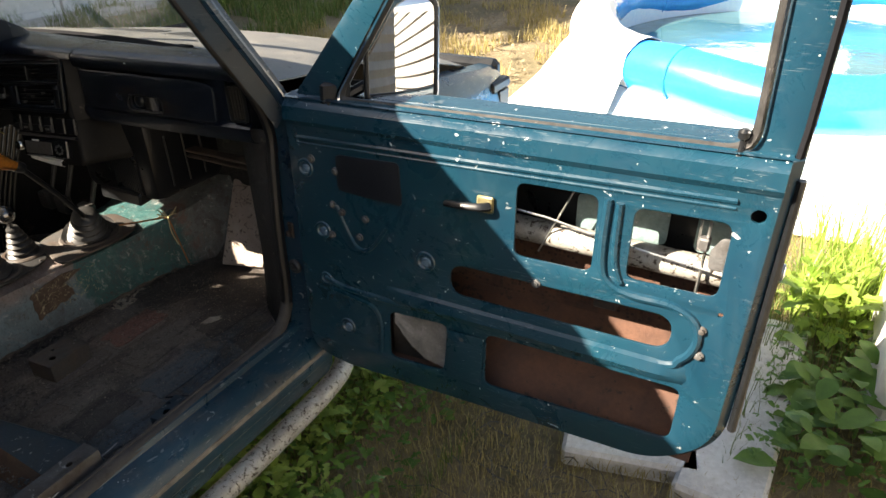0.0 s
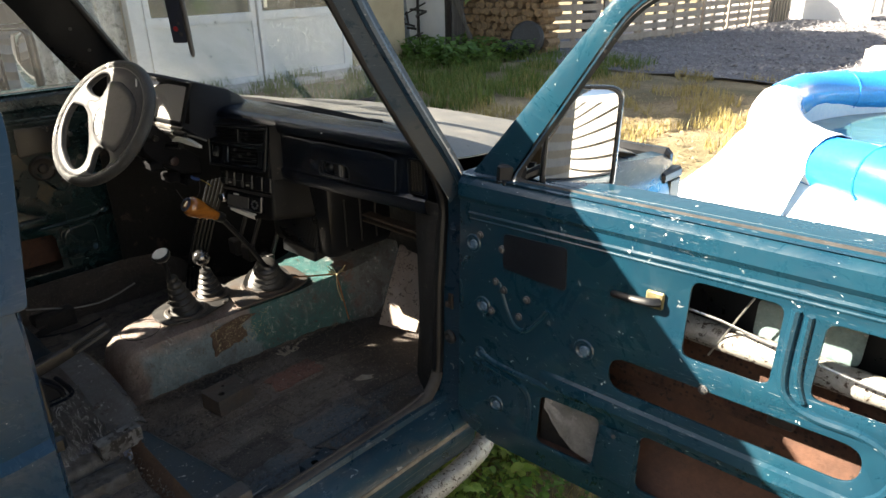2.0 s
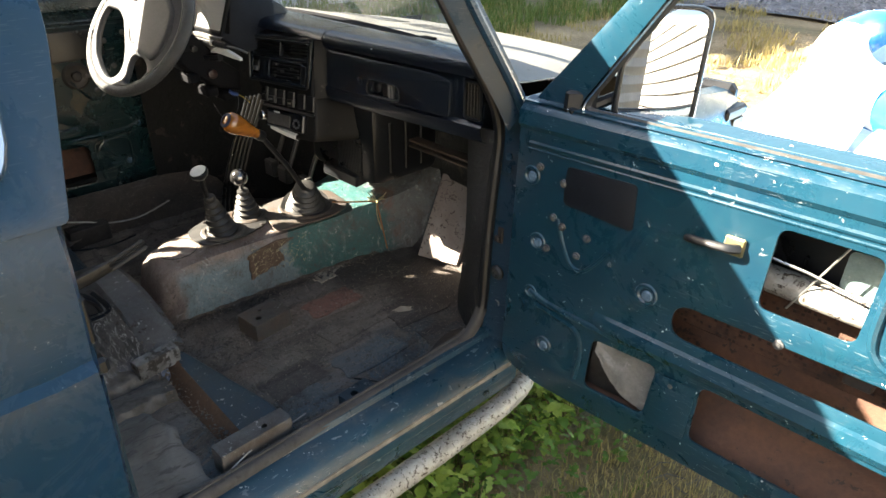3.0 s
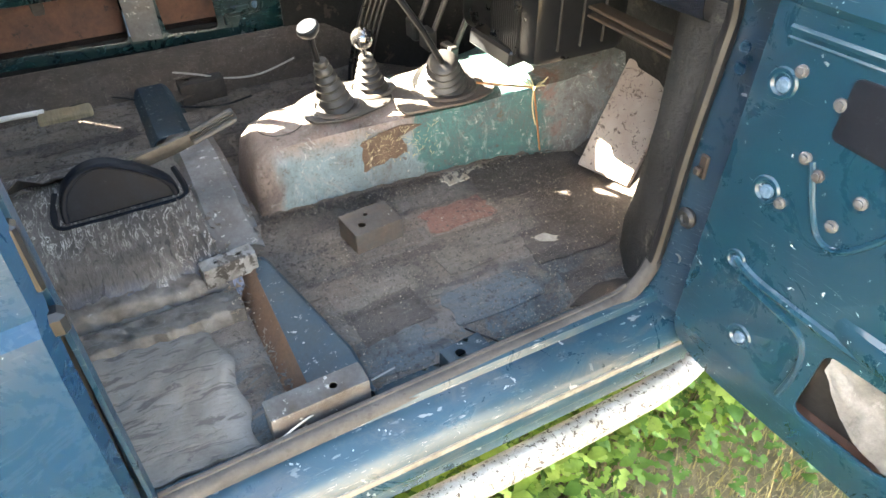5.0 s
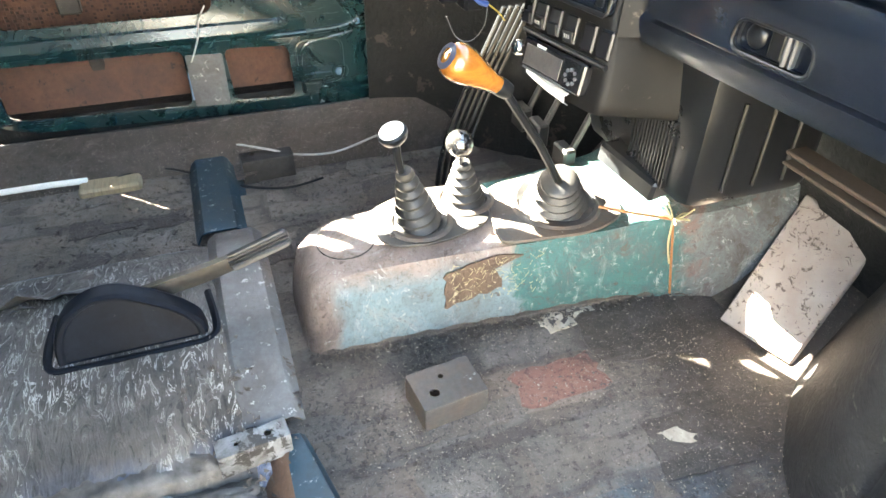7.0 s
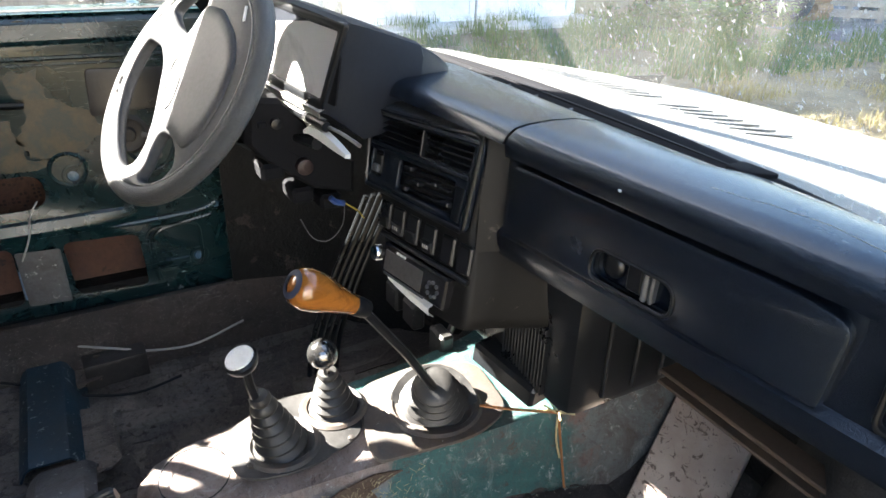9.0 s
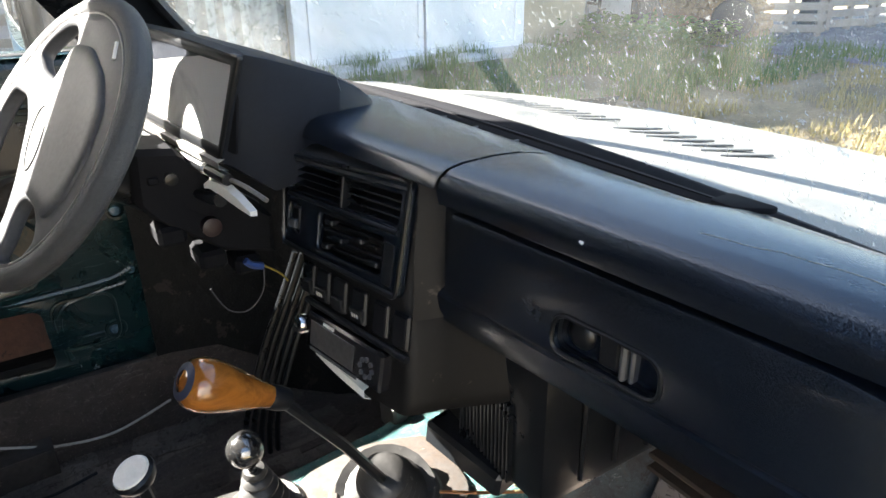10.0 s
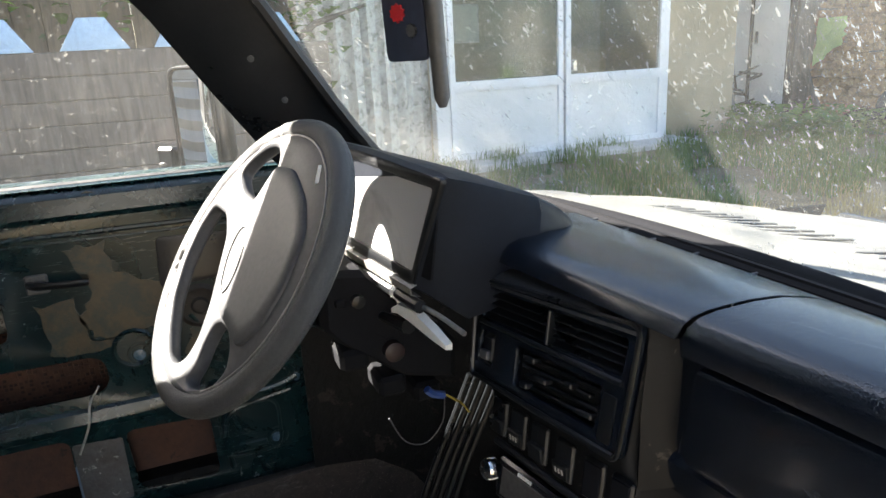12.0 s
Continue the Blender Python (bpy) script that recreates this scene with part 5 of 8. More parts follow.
    for pts, r in (([V(0.52, 0.985, -0.018), V(0.62, 0.97, -0.03), V(0.74, 0.945, -0.035), V(0.93, 0.925, -0.03)], 0.0025), ([V(0.665, 1.03, -0.05), V(0.60, 0.88, -0.05)], 0.002),
                   ([V(0.915, 1.03, -0.03), V(0.912, 0.86, -0.04)], 0.003), ([V(0.90, 1.03, -0.03), V(0.90, 0.97, -0.035)], 0.0025)):
        add("latch_rod", tube(bm_new(), [m @ p for p in pts], r, 6), BRIGHT, "bright latch rod")
    bm = bm_new()
    plate(bm, [rounded([(0.925, 0.93), (0.955, 0.93), (0.955, 0.995), (0.938, 0.995), (0.922, 0.965)], 0.008)], 0.004, 0.001, m @ pose(0, 0, -0.03))
    box(bm, 0.90, 0.965, -0.04, 0.92, 0.99, -0.02, 0.003, m)
    add("latch_plate", bm, STRAPM)
    bm = bm_new()
    box(bm, 0.715, 0.755, -0.115, 0.765, 0.84, -0.085, 0.004, m)
    box(bm, 0.70, 0.50, -0.115, 0.735, 0.68, -0.095, 0.004, m)
    add("inner_stiffener", bm, DARKSTEEL)
    if not closed:
        bm = bm_new()
        loft(bm, [[m @ V(u, v, -0.030 - 0.010 * (u - 0.25) / 0.17) for v in (0.515, 0.57, 0.62, 0.676)] for u in (0.245, 0.30, 0.36, 0.424)])
        add("back_sheet", thick(bm, -0.002), DARKSTEEL, "smooth dark grey sheet inside the opening")
        bm = bm_new()
        rows = []
        for k in range(13):
            f = k / 12
            u = 0.262 + 0.146 * f
            lo = 0.622 - 0.085 * f - 0.030 * math.sin(f * 3.14)
            rows.append([m @ V(u + 0.004 * noise.noise((k * 0.6, q, 3)), lo + (0.672 - lo) * q / 9, -0.012 - 0.012 * (q / 9) + 0.007 * noise.noise((k * 0.5, q * 0.6, 1))) for q in range(10)])
        loft(bm, rows)
        add("loose_sheet", thick(bm, 0.002), CRUMPLED, "crumpled grey sheet inside the opening", 70)
    # latch on the rear edge
    bm = bm_new()
    box(bm, 1.016, 0.895, -0.10, 1.034, 0.965, -0.045, 0.004, m)
    lathe(bm, [(0.016, 0), (0.016, 0.008), (0.008, 0.010)], m @ pose(1.034, 0.93, -0.07, 0, 90, 0), 14)
    add("door_latch", bm, BRIGHT, "bare metal latch")
    bm = bm_new()
    tube(bm, [m @ V(1.03, v, -0.02) for v in (0.60, 0.8, 1.0, 1.12)], 0.008, 8)
    add("edge_rubber", bm, BLACK)
    return d


OPEN = Matrix(((1.0, 0.03, 0.0, 0.770), (0.0, 0.0, -1.0, 1.07), (0.022, 1.0, 0.0, 0.0), (0, 0, 0, 1)))
open_door = door(OPEN, TEAL, TEAL, False, "stripped teal passenger door standing wide open")
SHUT = Matrix(((0.0, 0.0, 1.0, -0.760), (-1.0, 0.0, 0.0, 0.885), (0.0, 1.0, 0.0, 0.085), (0, 0, 0, 1)))
shut_door = door(SHUT, GREEN_IN, BLACK, True, "stripped dark green driver's door, shut", 0.12)
bm = bm_new()
lathe(bm, [(0.045, 0.0), (0.042, 0.004), (0.036, 0.006), (0.030, 0.002), (0.018, 0.002), (0.014, 0.010), (0.006, 0.012)], pose(-0.760, 0.645, 0.984, 0, 90, 0), 24)
part("winder_boss", bm, DARKSTEEL, shut_door)
YELLOWISH = surface("yellowish_door_patch", (0.060, 0.045, 0.024), (0.020, 0.020, 0.015), 13, 0.4, 0.0, 120, 0.2, 0.002, (0.006, 0.022, 0.022), 24, 0.44, spot_soft=0.18)
# ragged yellowish patches on the inner face of the shut door
for pts in ([(-0.43, 1.13), (-0.50, 1.135), (-0.508, 1.075), (-0.575, 1.05), (-0.60, 1.00), (-0.56, 0.965), (-0.50, 0.95), (-0.455, 0.955), (-0.435, 0.99), (-0.465, 1.045)], [(-0.42, 1.225), (-0.54, 1.228), (-0.55, 1.206), (-0.41, 1.200)],
            [(-0.37, 1.03), (-0.43, 1.035), (-0.45, 0.95), (-0.53, 0.945), (-0.50, 0.925), (-0.38, 0.935)], [(-0.60, 0.90), (-0.64, 0.96), (-0.67, 0.90), (-0.63, 0.86)]):
    rr = random.Random(len(pts))
    fine = []
    for q, a in enumerate(pts):
        c = pts[(q + 1) % len(pts)]
        for s in range(5):
            fine.append((a[0] + (c[0] - a[0]) * s / 5 + rr.uniform(-0.006, 0.006), a[1] + (c[1] - a[1]) * s / 5 + rr.uniform(-0.006, 0.006)))
    bm = bm_new()
    plate(bm, [fine], 0.0009, 0, Matrix(((0, 0, 1, -0.7596), (-1, 0, 0, 0), (0, 1, 0, 0), (0, 0, 0, 1))))
    part("yellowish_patch", bm, YELLOWISH, shut_door, "ragged yellowish patch on the door")

bm = bm_new()
lathe(bm, [(0.040, 0.0), (0.036, 0.004), (0.032, 0.002), (0.030, -0.004), (0.010, -0.004)], pose(-0.758, 0.516, 0.922, 0, 90, 0), 24)
part("round_dimple", bm, GREEN_IN, shut_door)
bm = bm_new()
box(bm, -0.7575, 0.375, 0.632, -0.754, 0.457, 0.705, 0.002)
part("blue_tape", bm, surface("chalky_blue_tape", (0.16, 0.24, 0.36), (0.06, 0.11, 0.18), 30, 0.5, 0, 120, 0.3, 0.002, (0.5, 0.52, 0.55), 50, 0.6), shut_door, "chalky blue patch on the door tab")
bm = bm_new()
tube(bm, smooth_path([(-0.745, 0.445, 0.865), (-0.735, 0.425, 0.835), (-0.738, 0.415, 0.79), (-0.742, 0.39, 0.735)], 5), 0.0022, 6)
part("cable_tie", bm, WIRE_W, shut_door, "pale cable tie hanging from the slot")
bm = bm_new()
tube(bm, [V(-0.757, y, z) for y, z in rrect(0.645, 0.640, 0.765, 0.755, 0.03)], 0.004, 6, True)
box(bm, -0.758, 0.675, 0.648, -0.752, 0.735, 0.668, 0.003)
part("pressed_corner", bm, GREEN_IN, shut_door)

# wing mirrors
def wing_mirror(m, parent):
    b = bm_new()
    loft(b, [[m @ V(x * s, y * s2, w) for x, y in rrect(-0.060, -0.112, 0.060, 0.112, 0.03)] for s, s2, w in ((1.0, 1.0, 0.0), (1.04, 1.02, -0.008), (1.0, 1.0, -0.03), (0.75, 0.8, -0.06), (0.3, 0.4, -0.07))], True, True)
    h = part("mirror_housing", b, BLACK, parent, "black mirror housing")
    b = bm_new()
    plate(b, [rrect(-0.054, -0.106, 0.054, 0.106, 0.027)], 0.003, 0.001, m @ pose(0, 0, 0.001))
    part("mirror_glass", b, MIRROR, h, "clear mirror glass")
    b = bm_new()
    plate(b, [rrect(-0.060, -0.112, 0.060, 0.112, 0.03), rrect(-0.053, -0.105, 0.053, 0.105, 0.027)], 0.007, 0.002, m @ pose(0, 0, 0.0))
    part("mirror_rim", b, BLACK, h)
    b = bm_new()
    tube(b, [m @ V(-0.05, -0.06, -0.03), m @ V(-0.10, -0.09, -0.02), m @ V(-0.125, -0.10, 0.0)], 0.012, 8)
    box(b, -0.135, -0.115, -0.03, -0.085, -0.055, 0.0, 0.006, m)
    part("mirror_arm", b, BLACK, h)


wing_mirror(Matrix.Translation((1.05, 1.18, 1.248)) @ Matrix.Rotation(radians(34), 4, "Z") @ Matrix.Rotation(radians(-7), 4, "X") @ Matrix(((1.28, 0.05, 0, 0), (0, 0, -1, 0), (0, 1, 0, 0), (0, 0, 0, 1))), open_door)
wing_mirror(Matrix.Translation((-0.93, 0.695, 1.322)) @ Matrix.Rotation(radians(40), 4, "Z") @ Matrix(((1, 0.0, 0, 0), (0, 0, -1, 0), (0, 1, 0, 0), (0, 0, 0, 1))), shut_door)

# ---- dashboard ----
def dash_row(x, slant=0.0, lip=0.0):
    """Section of the pad from its lower lip to the demister slot; slant leans the section's far end along x."""
    y0 = 0.993 + 0.1045 * x
    yb = 1.163 if x < 0.385 else screen_foot(x) - 0.036
    row = [(y0 + d, z) for d, z in ((0.045, 1.166 + lip), (0.018, 1.168 + lip), (0.004, 1.175 + lip), (0.0, 1.190), (0.0035, 1.2005), (0.011, 1.2085), (0.026, 1.2130), (0.062, 1.2155))]
    ym = y0 + 0.062
    row += [(ym + (yb - ym) * f, z) for f, z in ((0.35, 1.2145), (0.7, 1.2085 if x < 0.385 else 1.2045), (1.0, 1.199 if x < 0.385 else 1.182))] + [(yb + 0.003, 1.172)]
    return [V(x + slant * k / (len(row) - 1), y, z) for k, (y, z) in enumerate(row)]


bm = bm_new()
loft(bm, [dash_row(x, 0.035 * (x > 0.1), 0.014) for x in [-0.235 + i * 0.035 for i in range(10)] + [0.108, 0.146]])
dash = part("dashboard", thick(bm, -0.0015), PAD, car, "scuffed black vinyl dashboard with cracks and dust")


def on_dash(name, bm, mat, label="", angle=35):
    return part(name, bm, mat, dash, label, angle)


bm = bm_new()
rows = [dash_row(0.149, 0.037)]
rows[0] = [p + V(0.001, 0.001, -0.002) for p in rows[0]]
rows += [dash_row(0.152, 0.036), dash_row(0.165, 0.03)] + [dash_row(0.19 + i * 0.03, 0.0 if i else 0.012) for i in range(17)]
loft(bm, rows)
on_dash("passenger_pad", thick(bm, -0.0015), PAD, "grained vinyl pad over the glove box")


def pad_point(x, t):
    """A point on the pad's surface, t from the slot (0) to the lip (1)."""
    row = dash_row(x)[::-1]
    f = t * (len(row) - 1)
    i = min(int(f), len(row) - 2)
    return row[i].lerp(row[i + 1], f - i) + V(0, 0, 0.0007)


CREASE = surface("yellowed_vinyl_crease", (0.26, 0.23, 0.16), (0.08, 0.075, 0.06), 30, 0.6)
CRACK = surface("cracked_vinyl_edge", (0.03, 0.028, 0.024), (0.012, 0.012, 0.012), 60, 0.8)
for k, (x0, t0, x1, t1, r) in enumerate(((0.02, 0.30, 0.15, 0.34, 0.0008), (0.20, 0.37, 0.42, 0.405, 0.0009), (0.42, 0.405, 0.645, 0.43, 0.0010), (0.21, 0.37, 0.27, 0.16, 0.0006), (0.24, 0.365, 0.30, 0.15, 0.0006),
                                       (0.36, 0.40, 0.33, 0.50, 0.0008), (0.50, 0.42, 0.47, 0.55, 0.0008), (-0.13, 0.36, 0.0, 0.22, 0.0007), (-0.19, 0.44, -0.15, 0.40, 0.0010), (0.13, 0.30, 0.18, 0.42, 0.0008))):
    bm = bm_new()
    tube(bm, [pad_point(x0 + (x1 - x0) * q / 12 + 0.003 * noise.noise((q * 0.9, k, 0)), t0 + (t1 - t0) * q / 12 + 0.012 * noise.noise((q * 0.8, k, 4)) + 0.02 * math.sin(q * 0.5 + k)) for q in range(13)], r * 1.2, 4)
    part("vinyl_crack", bm, CREASE if k in (0, 1, 2) else CRACK, dash)
bm = bm_new()
box(bm, -0.0025, -0.0015, -0.002, 0.0025, 0.001, 0.002, 0.0005, Matrix.Translation(pad_point(0.345, 0.72)))
part("chip", bm, WHITE, dash, "small pale chip in the vinyl")

def axes(o, u, v):
    """Axes at o with x along u and y along v."""
    u, v = Vector(u).normalized(), Vector(v)
    v = (v - u * v.dot(u)).normalized()
    n = u.cross(v)
    return Matrix(((u.x, v.x, n.x, o[0]), (u.y, v.y, n.y, o[1]), (u.z, v.z, n.z, o[2]), (0, 0, 0, 1)))


# glove box lid with its latch recess, and the plain panel under it
G = axes((0.15, 1.02, 1.10), (0.9944, 0.1061, 0), (0, 0, 1))
latch_hole = rounded([(0.158, -0.029), (0.276, -0.029), (0.274, 0.011), (0.163, 0.011)], 0.017, 6)
bm = bm_new()
plate(bm, [rounded([(0.0, -0.036), (0.436, -0.036), (0.444, 0.056), (0.40, 0.064), (0.016, 0.064)], [0.022, 0.010, 0.016, 0.03, 0.008], 6), latch_hole], 0.014, 0.0045, G @ pose(0, 0, -0.012))
glove = on_dash("glove_box", bm, PAD, "grained black glove box lid")
bm = bm_new()
loft(bm, [[G @ V(u, v, w) for v, w in ((0.072, -0.016), (0.0, -0.014), (-0.034, -0.012), (-0.043, -0.002), (-0.062, -0.003), (-0.078, -0.010), (-0.085, -0.026), (-0.086, -0.12))] for u in (-0.012, 0.0, 0.1, 0.2, 0.3, 0.4, 0.47, 0.53)])
on_dash("lower_panel", thick(bm, -0.0015), PAD, "smooth black lower dashboard panel")
bm = bm_new()
loft(bm, [[G @ V(x, y, w) for x, y in latch_hole] for w in (-0.004, -0.020)], True)
plate(bm, [latch_hole], 0.002, 0, G @ pose(0, 0, -0.0215))
part("latch_recess", bm, BLACK, glove)
bm = bm_new()
tube(bm, [G @ V(x, y, 0.001) for x, y in latch_hole], 0.0022, 6, True)
part("latch_rim", bm, BLACK, glove)
bm = bm_new()
lathe(bm, [(0.0175, 0.0), (0.0170, 0.005), (0.0145, 0.010), (0.009, 0.0135), (0.002, 0.015)], G @ pose(0.184, -0.009, -0.021), 22)
part("latch_knob", bm, BLACK, glove, "round black latch knob", 60)
bm = bm_new()
box(bm, 0.207, -0.026, -0.021, 0.230, 0.009, -0.006, 0.003, G)
part("latch_bar", bm, BLACK, glove)
bm = bm_new()
box(bm, 0.232, -0.028, -0.018, 0.239, 0.010, -0.001, 0.0025, G)
box(bm, 0.2405, -0.028, -0.018, 0.246, 0.009, -0.004, 0.002, G)
part("latch_catch", bm, GREYPLASTIC, glove, "worn grey catch")
bm = bm_new()
plate(bm, [rrect(0.475, -0.030, 0.527, 0.062, 0.012), rrect(0.481, -0.024, 0.521, 0.056, 0.008)], 0.010, 0.003, G @ pose(0, 0, -0.014))
for i in range(4):
    box(bm, 0.486 + i * 0.009, -0.023, -0.016, 0.489 + i * 0.009, 0.055, -0.007, 0.001, G)
on_dash("side_vent", bm, BLACK, "narrow side vent")

# demister slot and the grooved shelf along the glass
SLOTX = [-0.48 + 0.0436 * i for i in range(21)]
bm = bm_new()
loft(bm, [[V(x, y, z) for y, z in ((1.164, 1.200), (1.166, 1.174), (1.181, 1.174), (1.182, 1.194), (1.188, 1.197))] for x in SLOTX])
on_dash("demister_slot", thick(bm, -0.001), MATTE)
for x in (-0.21, -0.14, -0.085, -0.01, 0.075):
    bm = bm_new()
    box(bm, x - 0.0015, 1.165, 1.180, x + 0.0015, 1.183, 1.196, 0.0005)
    on_dash("slot_rib", bm, GREYPLASTIC)
bm = bm_new()
rows = []
for x in [-0.60 + 0.04 * i for i in range(29)]:
    yf = max(screen_foot(x) - 0.018, 1.19)
    rows.append([V(x, 1.187 + (yf - 1.187) * f, 1.194 + dz - 0.010 * f) for f, dz in ((0, 0), (0.25, 0.0), (0.30, -0.006), (0.42, -0.006), (0.46, 0.002), (0.70, 0.002), (0.74, -0.004), (1.0, -0.006))])
loft(bm, rows)
on_dash("screen_shelf", thick(bm, -0.0012), MATTE, "grooved black strip along the windscreen")
bm = bm_new()
plate(bm, [rounded([(0.365, 1.158), (0.392, 1.158), (0.412, 1.182), (0.412, 1.190), (0.365, 1.190)], 0.006)], 0.006, 0.002, pose(0, 0, 1.203))
on_dash("slot_end", bm, MATTE)

# instrument hood: front frame, slate side, tail running out on the pad
def hood_row(y, x, zt, zb, dyb=0.0, dxb=0.0):
    """Section across the hood; x is its right edge."""
    out = []
    for xx, z in ((x + dxb, zb), (x + dxb * 0.2, zt - 0.018), (x - 0.006, zt - 0.004), (x - 0.020, zt), (x - 0.20, zt + 0.010), (x - 0.44, zt + 0.012), (x - 0.44, zb)):
        out.append(V(xx, y + (dyb if z == zb else 0.0) + 0.14 * (xx - x), z))
    return out


bm = bm_new()
loft(bm, [hood_row(0.905, -0.104, 1.300, 1.164, -0.019, -0.046), hood_row(0.914, -0.100, 1.304, 1.160, -0.018, -0.046), hood_row(0.945, -0.104, 1.295, 1.122, -0.004, -0.020), hood_row(1.035, -0.114, 1.264, 1.14, -0.012, 0.0),
          hood_row(1.038, -0.118, 1.261, 1.14), hood_row(1.072, -0.124, 1.243, 1.16), hood_row(1.094, -0.134, 1.226, 1.17), hood_row(1.108, -0.150, 1.202, 1.18)], True, True)
hoodp = on_dash("instrument_hood", bm, SLATE, "slate grey plastic instrument hood", 30)
HF = axes((-0.15, 0.886, 1.18), (0.99, 0.14, -0.02), (0, 0.16, 1.0))
cluster_in = rounded([(-0.30, 0.006), (-0.006, 0.003), (0.026, 0.108), (-0.30, 0.114)], 0.006, 4)
bm = bm_new()
plate(bm, [rounded([(-0.40, -0.012), (-0.002, -0.014), (0.046, 0.122), (-0.40, 0.130)], 0.008, 4), cluster_in], 0.010, 0.003, HF @ pose(0, 0, -0.003))
part("cluster_frame", bm, BLACK, hoodp)
bm = bm_new()
plate(bm, [cluster_in], 0.0015, 0, HF @ pose(0, 0, 0.003))
cover = part("cluster_glass", bm, glass_material("dusty_cluster_cover", (0.85, 0.84, 0.82), 0.75, 0.66, 60, gain=0.5), hoodp, "dusty instrument cover catching the sun")
cover.visible_shadow = False
bm = bm_new()
plate(bm, [rrect(-0.31, 0.0, 0.03, 0.118, 0.004)], 0.003, 0, HF @ pose(0, 0, -0.0035))
part("gauge_board", bm, MATTE, hoodp)
for u, r in ((-0.235, 0.040), (-0.13, 0.040), (-0.045, 0.022)):
    bm = bm_new()
    lathe(bm, [(r, 0.0), (r, 0.0015), (r * 0.93, 0.002), (r * 0.9, 0.0008), (0.002, 0.0008)], HF @ pose(u, 0.056, 0), 28)
    part("gauge", bm, GREYPLASTIC, hoodp)
    bm = bm_new()
    for k in range(11):
        a = radians(-40 + 26 * k)
        box(bm, r * 0.68, -0.0007, 0.0009, r * 0.86, 0.0007, 0.0016, 0, HF @ pose(u, 0.056, 0) @ Matrix.Rotation(a, 4, "Z"))
    part("gauge_marks", bm, WHITE, hoodp)

# centre console, worked in the plane of its face: x across from its upper corner, y up, z towards the cabin
CF = axes((-0.150, 0.965, 1.166), (0.9851, 0.1598, 0.0632), (-0.0934, 0.1894, 0.9774))
bm = bm_new()
body = ((-0.008, 0.006, 0.264), (-0.10, 0.010, 0.258), (-0.130, 0.024, 0.256), (-0.150, 0.036, 0.264), (-0.19, 0.050, 0.272), (-0.235, 0.064, 0.276), (-0.255, 0.085, 0.277), (-0.268, 0.135, 0.276), (-0.274, 0.18, 0.272))
rows = []
for v, l, r in body:
    rows.append([CF @ V(*p) for p in ((l - 0.01, v, -0.17), (l - 0.002, v, -0.05), (l, v, -0.022), (l + 0.006, v, -0.014), ((l + r) / 2, v, -0.013), (r - 0.012, v, -0.013), (r - 0.003, v, -0.016), (r + 0.003, v, -0.024), (r + 0.012, v + 0.002, -0.06), (r + 0.045, v + 0.006, -0.13), (r + 0.10, v + 0.010, -0.22))])
loft(bm, rows)
SIDEM = surface("dusty_console_plastic", (0.0062, 0.0060, 0.0060), (0.0035, 0.0034, 0.0034), 7, 0.55, 0, 130, 0.15, 0.0015, (0.05, 0.044, 0.038), 22, 0.64)
SIDEM.node_tree.nodes["Principled BSDF"].inputs["Specular IOR Level"].default_value = 0.2
console = part("centre_console", thick(bm, -0.0015), SIDEM, car, "dusty black plastic centre console", 40)


def on_console(name, loops, depth, at, mat, label="", bev=0.002, owner=None):
    b = bm_new()
    plate(b, loops, depth, bev, CF @ pose(0, 0, at))
    return part(name, b, mat, owner or console, label)


def bar(name, x0, y0, z0, x1, y1, z1, bev, mat, owner=None, label="", m=None):
    return part(name, box(bm_new(), x0, y0, z0, x1, y1, z1, bev, CF if m is None else m), mat, owner or console, label)


bez_out = rounded([(0.0, -0.002), (0.268, 0.003), (0.257, -0.134), (0.006, -0.124)], [0.014, 0.016, 0.010, 0.010], 5)
vent_hole = rounded([(0.019, -0.013), (0.251, -0.014), (0.247, -0.052), (0.017, -0.049)], 0.006, 3)
low_hole = rounded([(0.090, -0.066), (0.224, -0.069), (0.220, -0.114), (0.089, -0.112)], 0.005, 3)
pocket = rounded([(0.018, -0.064), (0.046, -0.065), (0.044, -0.105), (0.017, -0.102)], 0.004, 3)
on_console("vent_bezel", [bez_out, vent_hole, low_hole, pocket], 0.012, -0.012, PAD, "black vent surround", 0.003)
# its rough upper face under the lip of the pad, and the raised rim round it
bm = bm_new()
loft(bm, [[CF @ V(u, v, w) for v, w in ((-0.009, 0.0), (0.002, -0.003), (0.012, -0.018), (0.016, -0.035))] for u in (0.006, 0.02, 0.08, 0.14, 0.2, 0.25, 0.264)])
part("bezel_top", thick(bm, -0.001), surface("scuffed_vinyl_edge", (0.05, 0.052, 0.056), (0.014, 0.015, 0.017), 60, 0.4, 0, 240, 0.7, 0.002), console, "scuffed pale upper edge of the vent surround")
bm = bm_new()
tube(bm, [CF @ V(x * 0.985 + 0.002, y * 0.985 - 0.001, 0.001) for x, y in bez_out], 0.0028, 6, True)
part("bezel_rim", bm, BLACK, console)
on_console("vent_back", [rrect(0.008, -0.12, 0.255, -0.008, 0.004)], 0.002, -0.040, MATTE, "", 0)
for a, b in ((0.022, 0.134), (0.142, 0.247)):
    for i in range(4):
        bar("vent_slat", a, -0.0008, -0.014, b, 0.0008, 0.002, 0.0005, BLACK, m=CF @ pose(0, -0.0205 - i * 0.0092, -0.006, 28, 0, -0.6))
    for i in range(3):
        u = a + (b - a) * (0.25 + 0.25 * i)
        bar("vent_vane", u - 0.0008, -0.050, -0.034, u + 0.0008, -0.014, -0.024, 0.0003, BLACK)
bar("vent_divider", 0.1355, -0.051, -0.012, 0.1405, -0.013, 0.001, 0.001, BLACK)
